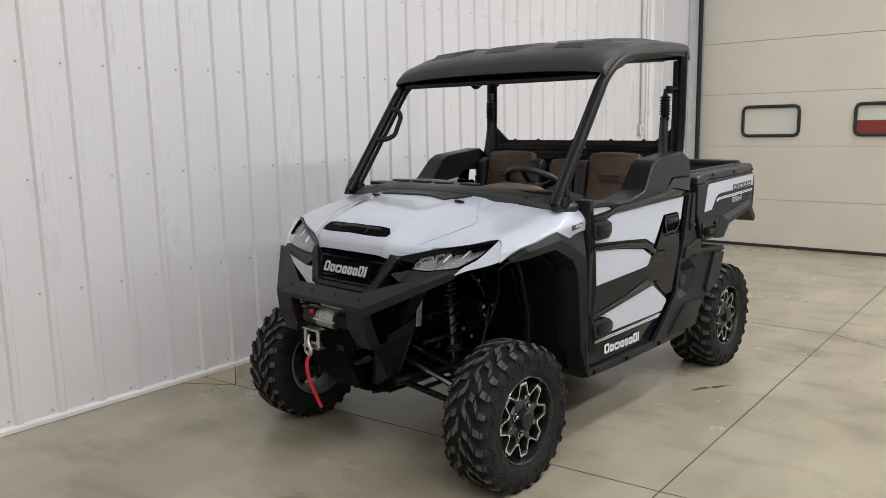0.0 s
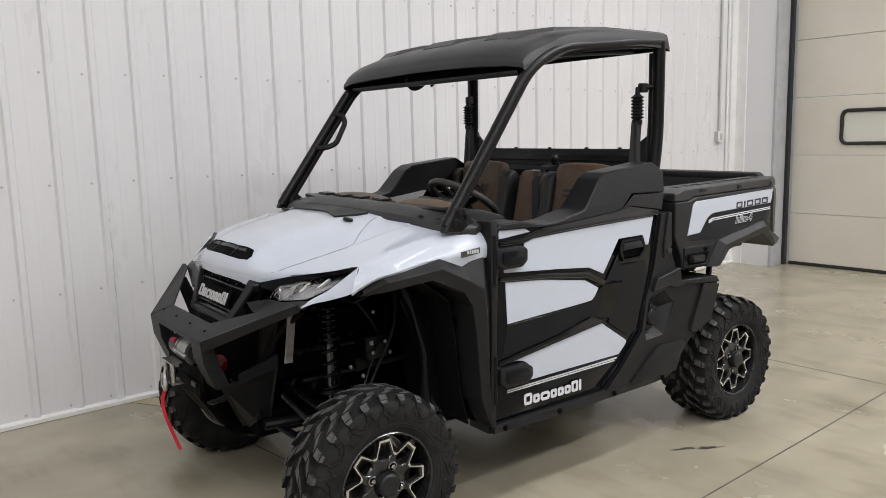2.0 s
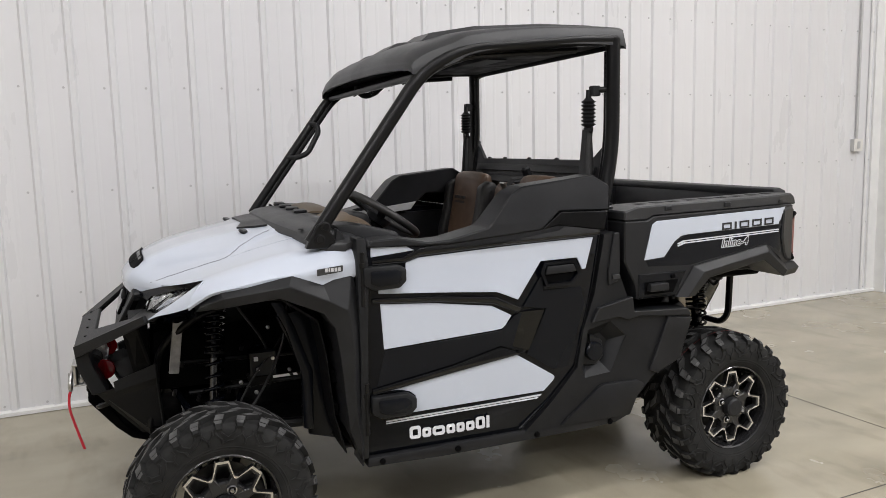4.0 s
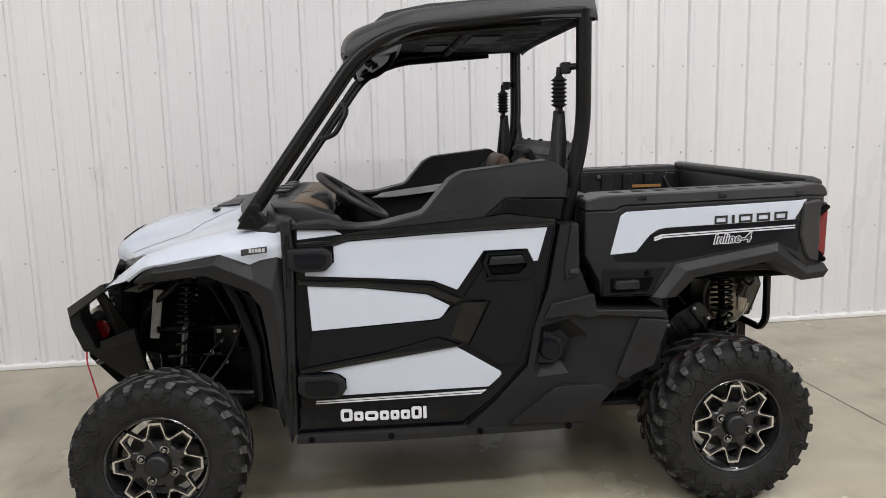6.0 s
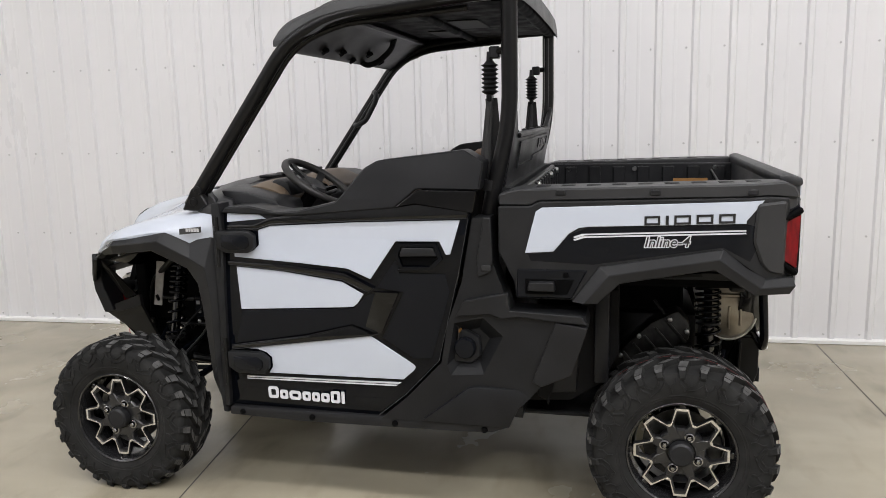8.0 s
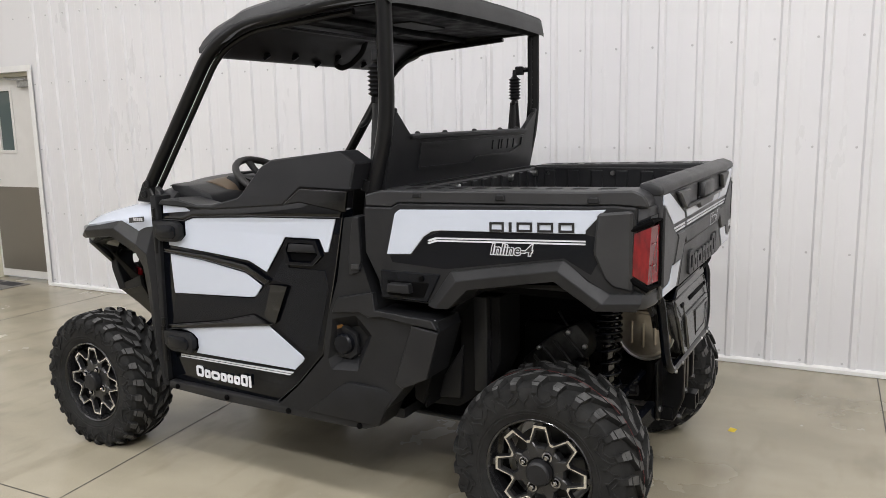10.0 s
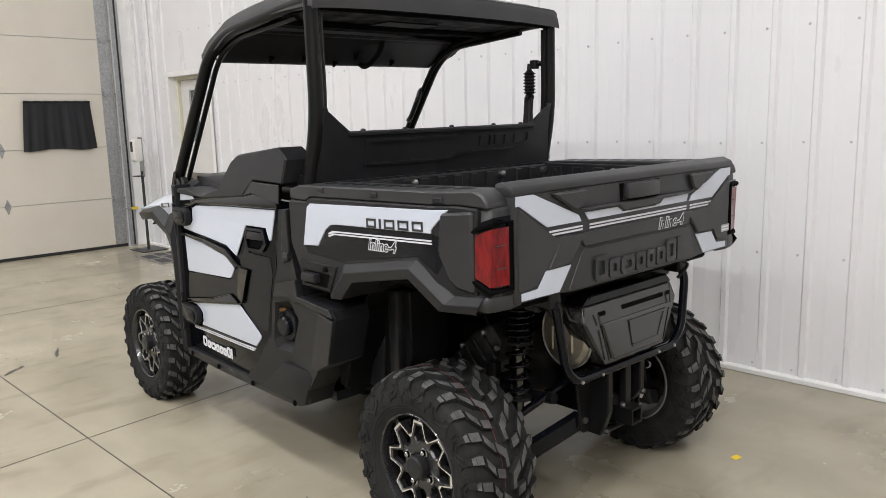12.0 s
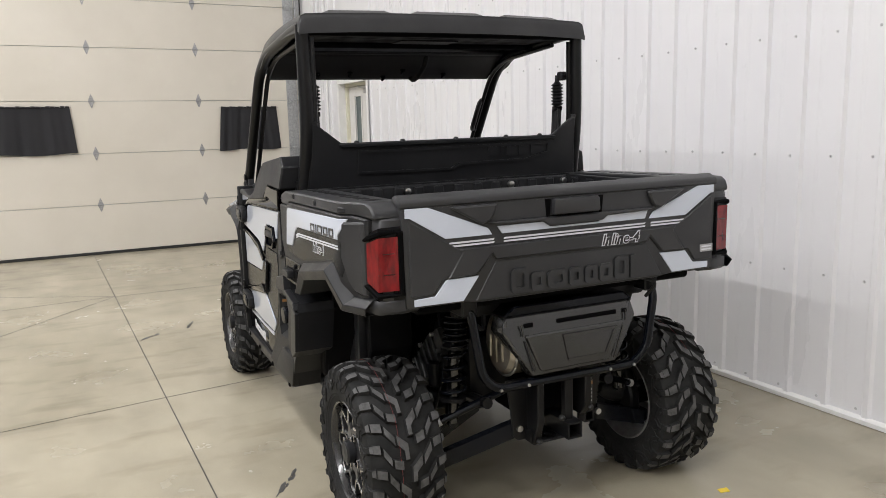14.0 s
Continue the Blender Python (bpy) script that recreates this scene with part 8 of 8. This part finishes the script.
part("drawbar", boxm(-0.04, 0.12, 1.40, 1.53, 0.352, 0.362, 0.003), M_METAL, ht)
bm = bmesh.new()
revolve(bm, [(0.362, 0.03), (0.366, 0.03), (0.366, 0.018), (0.362, 0.018)], "z", 20, (0.07, 1.49, 0), closed=True)
part("ball_hole", bm, M_CHASSIS, ht)
part("capacity_label", boxm(-0.170, -0.126, 1.4421, 1.4440, 0.432, 0.530), M_INK, ht, "dark capacity label with orange band")
part("label_band", boxm(-0.168, -0.128, 1.4441, 1.4446, 0.512, 0.527), M_ORANGE, ht)
for i in range(4):
    part("label_line", boxm(-0.165, -0.131, 1.4441, 1.4446, 0.440 + 0.016 * i, 0.447 + 0.016 * i), M_GREYLIGHT, ht)
for x, z in ((0.13, 0.36), (-0.10, 0.455), (0.03, 0.435)):
    bm = bmesh.new()
    revolve(bm, [(1.52, 0.013), (1.532, 0.012), (1.538, 0.007)], "y", 6, (x, 0, z))
    part("bolt", bm, M_CAST, ht)

# ---- suspension
def coil(p0, p1, r, wire, turns):
    a, b = Vector(p0), Vector(p1)
    d = (b - a)
    u = d.normalized().orthogonal().normalized()
    w = d.normalized().cross(u)
    pts = []
    n = int(turns * 14)
    for i in range(n + 1):
        t = 2 * math.pi * turns * i / n
        pts.append(a + d * (i / n) + (u * math.cos(t) + w * math.sin(t)) * r)
    return tubem(pts, wire, 8)


def shock(p0, p1, r, name="shock_absorber"):
    e = empty(name, None, V)
    tagged(e, "black coil-over shock absorber")
    a, b = Vector(p0), Vector(p1)
    part("spring", coil(a.lerp(b, 0.10), a.lerp(b, 0.40), r, 0.0062, 6.5), M_GLOSS, e, "tightly wound black helper spring", 60)
    part("spring_divider", tubem([a.lerp(b, 0.405), a.lerp(b, 0.42)], r * 1.08, 18), M_METAL, e)
    part("spring", coil(a.lerp(b, 0.43), a.lerp(b, 0.80), r, 0.0066, 4.0), M_GLOSS, e, "widely wound black main spring", 60)
    part("damper_body", tubem([a.lerp(b, 0.45), b], r * 0.56, 14), M_BEAD, e)
    part("damper_rod", tubem([a, a.lerp(b, 0.5)], 0.016, 10), M_GLOSS, e, "gloss black damper rod")
    part("spring_seat", tubem([a.lerp(b, 0.80), a.lerp(b, 0.825)], r * 1.15, 18), M_METAL, e)
    part("spring_seat", tubem([a.lerp(b, 0.06), a.lerp(b, 0.10)], r * 1.1, 18), M_METAL, e)
    part("eye", tubem([b - Vector((0, 0.022, 0)), b + Vector((0, 0.022, 0))], 0.020, 12), M_METAL, e)
    if p0[1] < 0:
        part("label", tubem([a.lerp(b, 0.84), a.lerp(b, 0.88)], r * 0.54, 14), M_GREYLIGHT, e, "small white label")
    return e


for s in (-1, 1):
    shock((s * 0.322, -1.080, 0.99), (s * 0.400, -1.122, 0.46), 0.037)
    shock((s * 0.350, 1.305, 0.93), (s * 0.395, 1.315, 0.42), 0.046)
    # front arms
    for y0, y1, z0, z1, r in ((-1.30, -1.15, 0.42, 0.30, 0.016), (-0.93, -1.10, 0.42, 0.30, 0.016), (-1.26, -1.14, 0.60, 0.46, 0.014), (-0.95, -1.10, 0.60, 0.46, 0.014)):
        part("control_arm", tubem([(s * 0.17, y0, z0), (s * 0.56, y1, z1)], r, 10), M_GLOSS, V, "black tubular suspension arm")
    part("arm_web", tubem([(s * 0.30, -1.25, 0.38), (s * 0.30, -0.98, 0.38)], 0.012, 8), M_METAL, V)
    part("tie_rod", tubem([(s * 0.15, -1.22, 0.50), (s * 0.55, -1.20, 0.40)], 0.010, 8), M_STEEL, V)
    part("axle_shaft", tubem([(s * 0.12, -1.12, 0.46), (s * 0.56, -1.132, 0.335)], 0.018, 12), M_METAL, V)
    part("axle_boot", tubem([(s * 0.46, -1.128, 0.365), (s * 0.50, -1.13, 0.352), (s * 0.56, -1.131, 0.335)], [0.022, 0.038, 0.045], 14), M_PLAS, V)
    part("knuckle", slab([(-1.18, 0.24), (-1.08, 0.24), (-1.09, 0.48), (-1.16, 0.48)], "x", min(s * 0.545, s * 0.585), max(s * 0.545, s * 0.585), 0.01), M_METAL, V)
    # rear arms: a stamped lower wishbone with an open middle, and a tubular upper link
    bm = bmesh.new()
    for y0, y1 in ((1.435, 1.315), (1.120, 1.175)):
        a, b = Vector((s * 0.185, y0, 0.398)), Vector((s * 0.520, y1, 0.262))
        prism(bm, [(-0.016, -0.036), (0.016, -0.036), (0.018, 0.029), (-0.018, 0.029)], "x", 0.0, 1.0, 0.0)
        for v in bm.verts[-8:]:
            p = a.lerp(b, v.co.x)
            v.co = (p.x, p.y + v.co.y, p.z + v.co.z)
    box(bm, min(s * 0.46, s * 0.545), max(s * 0.46, s * 0.545), 1.165, 1.325, 0.235, 0.290, 0.006)
    part("rear_arm", bm, M_SATIN, V, "black stamped rear wishbone")
    part("arm_bolt", tubem([(s * 0.180, 1.455, 0.400), (s * 0.180, 1.470, 0.400)], 0.013, 8), M_STEEL, V, "zinc arm pivot bolt")
    part("rear_link", tubem([(s * 0.190, 1.395, 0.545), (s * 0.500, 1.300, 0.405)], 0.015, 10), M_GLOSS, V, "black tubular upper link")
    part("link_label", tubem([(s * 0.440, 1.318, 0.432), (s * 0.462, 1.311, 0.422)], 0.0165, 12), M_GREYLIGHT, V, "small white label")
    part("rear_link", tubem([(s * 0.12, 1.05, 0.36), (s * 0.52, 1.15, 0.30)], 0.018, 10), M_METAL, V)
    part("axle_shaft", tubem([(s * 0.12, 1.19, 0.46), (s * 0.52, 1.19, 0.335)], 0.018, 12), M_METAL, V)
    part("axle_boot", tubem([(s * 0.38, 1.19, 0.375), (s * 0.42, 1.19, 0.362), (s * 0.48, 1.19, 0.345)], [0.024, 0.042, 0.05], 14), M_PLAS, V)
    part("knuckle", slab([(1.12, 0.22), (1.30, 0.24), (1.29, 0.36), (1.24, 0.46), (1.14, 0.46)], "x", min(s * 0.48, s * 0.53), max(s * 0.48, s * 0.53), 0.01), M_METAL, V)
    part("reservoir", tubem([(s * 0.42, 1.22, 0.55), (s * 0.42, 1.22, 0.64)], 0.026, 12), M_METAL, V)
    # pale upright plate in the front bay
    bm = boxm(-0.004, 0.004, -0.020, 0.020, -0.11, 0.11, 0.002)
    moved(bm, pose(s * 0.290, -1.240, 0.795, -8, 0, s * 12))
    part("radiator_bracket", bm, M_ALUGREY, V, "pale aluminium radiator bracket")

# ---- chassis, engine bay and under-tray
part("front_frame", boxm(-0.20, 0.20, -1.36, -0.66, 0.36, 0.46, 0.01), M_CHASSIS, V)
part("radiator", boxm(-0.25, 0.25, -1.40, -1.34, 0.58, 0.96, 0.006), M_CHASSIS, V)
part("front_subframe", boxm(-0.24, 0.24, -1.33, -0.72, 0.60, 0.86, 0.03, 2), M_CHASSIS, V)
part("front_gearcase", boxm(-0.13, 0.13, -1.24, -1.00, 0.40, 0.56, 0.03, 2), M_CHASSIS, V)
for s in (-1, 1):
    part("frame_rail", tubem(fillet([(s * 0.20, -1.36, 0.45), (s * 0.26, -1.30, 0.80), (s * 0.34, -1.02, 1.02), (s * 0.40, -0.70, 1.08)], 0.08), 0.016, 10), M_METAL, V)
    part("frame_rail", tubem(fillet([(s * 0.22, -1.34, 0.42), (s * 0.30, -0.65, 0.40), (s * 0.30, 0.6, 0.40), (s * 0.28, 1.40, 0.50)], 0.08), 0.022, 10), M_METAL, V)
    part("frame_rail", tubem(fillet([(s * 0.30, 0.60, 0.42), (s * 0.38, 0.90, 0.93), (s * 0.40, 1.42, 0.94)], 0.08), 0.020, 10), M_METAL, V)
    bm = boxm(s * 0.38 - 0.05, s * 0.38 + 0.05, -0.97, -0.86, 0.665, 0.775, 0.008)
    fb = part("fuse_box", bm, M_SATIN, V, "satin black electrical box in the front bay")
    part("box_label", boxm(s * 0.431 - 0.002, s * 0.431 + 0.002, -0.955, -0.938, 0.735, 0.752), M_GREYDEC, fb)
    # front edge of the wheel-arch liner
    part("liner_edge", slab([(-0.905, 1.003), (-0.848, 0.884), (-0.795, 0.700), (-0.797, 0.481), (-0.755, 0.470), (-0.750, 0.710), (-0.812, 0.895), (-0.860, 1.003)], "x", min(s * 0.55, s * 0.585), max(s * 0.55, s * 0.585), 0.008, 2), M_SATIN, V, "black liner edge in the wheel arch")
    # bright small clamps and fittings
    for yy, zz in ((-1.225, 0.735), (-1.05, 0.60), (-1.17, 0.585), (-0.99, 0.775), (-1.26, 0.62)):
        part("hose_clamp", tubem([(s * 0.33, yy, zz - 0.012), (s * 0.345, yy + 0.004, zz + 0.012)], 0.008, 10), M_METAL, V)
    for yy, zz in ((-0.94, 0.70), (-0.88, 0.74)):
        bm = bmesh.new()
        revolve(bm, [(s * 0.431, 0.008), (s * 0.436, 0.007)], "x", 8, (0, yy, zz))
        part("bolt", bm, M_STEEL, V)
    # rear wheel-arch liner
    bm = bmesh.new()
    arc = [(0.70, 0.46), (0.74, 0.62), (0.80, 0.82), (0.90, 0.93), (1.05, 0.965), (1.25, 0.98)]
    loft(bm, [[(s * x, y, z) for y, z in arc] for x in (0.33, 0.50, 0.70)], 0.012, (0, -0.4, 0.8))
    part("wheel_arch_liner", bm, M_DARKPLAS, V, "black rear wheel-arch liner")
    part("mud_guard", slab([(0.66, 0.50), (0.70, 0.48), (0.80, 0.80), (0.78, 0.86), (0.66, 0.80)], "x", min(s * 0.34, s * 0.72), max(s * 0.34, s * 0.72), 0.006), M_DARKPLAS, V)
for s in (-1, 1):
    # steering and brake hardware in the front bay
    part("bay_crossbar", tubem([(s * 0.24, -1.26, 0.715), (s * 0.24, -0.70, 0.700)], 0.012, 8), M_METAL, V)
    part("bay_crossbar", tubem([(s * 0.30, -1.20, 0.60), (s * 0.34, -0.72, 0.62)], 0.010, 8), M_METAL, V)
    part("brake_line", tubem(catmull([(s * 0.30, -0.78, 0.86), (s * 0.40, -0.86, 0.78), (s * 0.47, -0.98, 0.66), (s * 0.52, -1.08, 0.50)], 18), 0.004, 6), M_RUBBER, V)
    part("bracket_plate", moved(boxm(-0.004, 0.004, -0.05, 0.05, -0.03, 0.03, 0.002), pose(s * 0.34, -0.92, 0.64, 12, 0, 0)), M_METAL, V)
    for yy, zz in ((-0.88, 0.85), (-0.80, 0.66), (-1.00, 0.63), (-0.94, 0.58)):
        bm = bmesh.new()
        revolve(bm, [(0.345, 0.009), (0.353, 0.009), (0.356, 0.004)], "x", 6, (0, yy, zz))
        part("bolt", bm if s > 0 else flipped(bm), M_STEEL, V)
part("engine_block", boxm(-0.26, 0.26, 0.62, 1.22, 0.44, 0.86, 0.03, 2), M_CHASSIS, V)
part("gearbox", boxm(-0.20, 0.30, 0.92, 1.28, 0.46, 0.74, 0.04, 2), M_METAL, V)
# tilted gear casing seen through the rear arch
gc = part("gear_casing", moved(slab([(-0.16, -0.06), (-0.10, -0.085), (0.12, -0.07), (0.17, -0.02), (0.17, 0.06), (0.05, 0.085), (-0.13, 0.07)], "x", -0.06, 0.06, 0.02, 2), pose(0.335, 1.10, 0.62, 40, 0, 0)), M_CAST, V, "dark cast alloy gear casing")
for i in range(5):
    part("casting_rib", moved(boxm(0.055, 0.070, -0.12 + i * 0.055, -0.108 + i * 0.055, -0.06, 0.06, 0.003), pose(0.335, 1.10, 0.62, 40, 0, 0)), M_CAST, gc)
for a, b in ((-0.13, 0.05), (-0.02, 0.07), (0.12, 0.05), (0.14, -0.03), (0.0, -0.06), (-0.12, -0.05)):
    bm = bmesh.new()
    revolve(bm, [(0.058, 0.010), (0.072, 0.010), (0.074, 0.005)], "x", 6, (0, a, b))
    part("bolt", moved(bm, pose(0.335, 1.10, 0.62, 40, 0, 0)), M_STEEL, gc)
# pale cast mount with bosses between the casing and the spring
mt = part("cast_mount", slab([(1.085, 0.690), (1.125, 0.715), (1.175, 0.650), (1.215, 0.640), (1.225, 0.585), (1.180, 0.565), (1.120, 0.600)], "x", 0.325, 0.352, 0.006, 2), M_CASE, V, "pale grey cast alloy mount")
for a, b, r in ((1.118, 0.672, 0.022), (1.188, 0.605, 0.026), (1.145, 0.630, 0.014)):
    bm = bmesh.new()
    revolve(bm, [(0.345, r), (0.366, r * 0.9), (0.366, r * 0.5), (0.356, r * 0.45), (0.356, 0.0)], "x", 16, (0, a, b))
    part("boss", bm, M_CASE, mt)
part("bed_underside", boxm(-0.60, 0.60, 0.60, 1.50, 0.915, 0.955, 0.01), M_CHASSIS, V)
part("rear_crossmember", boxm(-0.42, 0.42, 1.38, 1.44, 0.86, 0.95, 0.008), M_METAL, V)
part("skid_tray", boxm(-0.50, 0.50, -0.62, 0.98, 0.335, 0.355, 0.008), M_PLAS, V)
part("rear_gearcase", boxm(-0.12, 0.12, 1.10, 1.40, 0.38, 0.58, 0.04, 2), M_CHASSIS, V)
# hoses and cables
for pts, r in (([(0.40, -0.80, 1.0), (0.44, -0.84, 0.80), (0.42, -0.92, 0.62), (0.46, -1.02, 0.50)], 0.006), ([(0.36, -1.0, 0.95), (0.40, -0.90, 0.78), (0.33, -0.88, 0.60)], 0.005),
               ([(-0.40, -0.80, 1.0), (-0.44, -0.84, 0.80), (-0.42, -0.92, 0.62), (-0.46, -1.02, 0.50)], 0.006),
               ([(0.40, 1.45, 0.90), (0.33, 1.46, 0.82), (0.30, 1.42, 0.88)], 0.008), ([(-0.33, 1.50, 0.95), (-0.40, 1.53, 0.92), (-0.38, 1.50, 0.86)], 0.007), ([(0.34, 1.10, 0.80), (0.38, 1.22, 0.62), (0.42, 1.20, 0.40)], 0.006)):
    part("hose", tubem(catmull(pts, 16), r, 8), M_PLAS, V)


# ---- the body's plan: sides splay from the door's front edge to the bed, and the nose is full at its corners
def splay(x, y, z):
    a = abs(x)
    side = 0.018 * ease(a, 0.72, 0.79) * ease(y, -0.55, 0.05) * (1 - ease(y, 1.35, 1.50))
    nose = 0.042 * ease(a, 0.36, 0.58) * (1 - ease(y, -1.12, -0.82)) * ease(z, 0.72, 0.80)
    return x + math.copysign(side + nose, x)


for ob in V.children_recursive:
    top = ob
    while top.parent != V:
        top = top.parent
    if ob.type == "MESH" and not top.name.startswith(("wheel", "shock", "steering")):
        for v in ob.data.vertices:
            v.co.x = splay(*v.co)
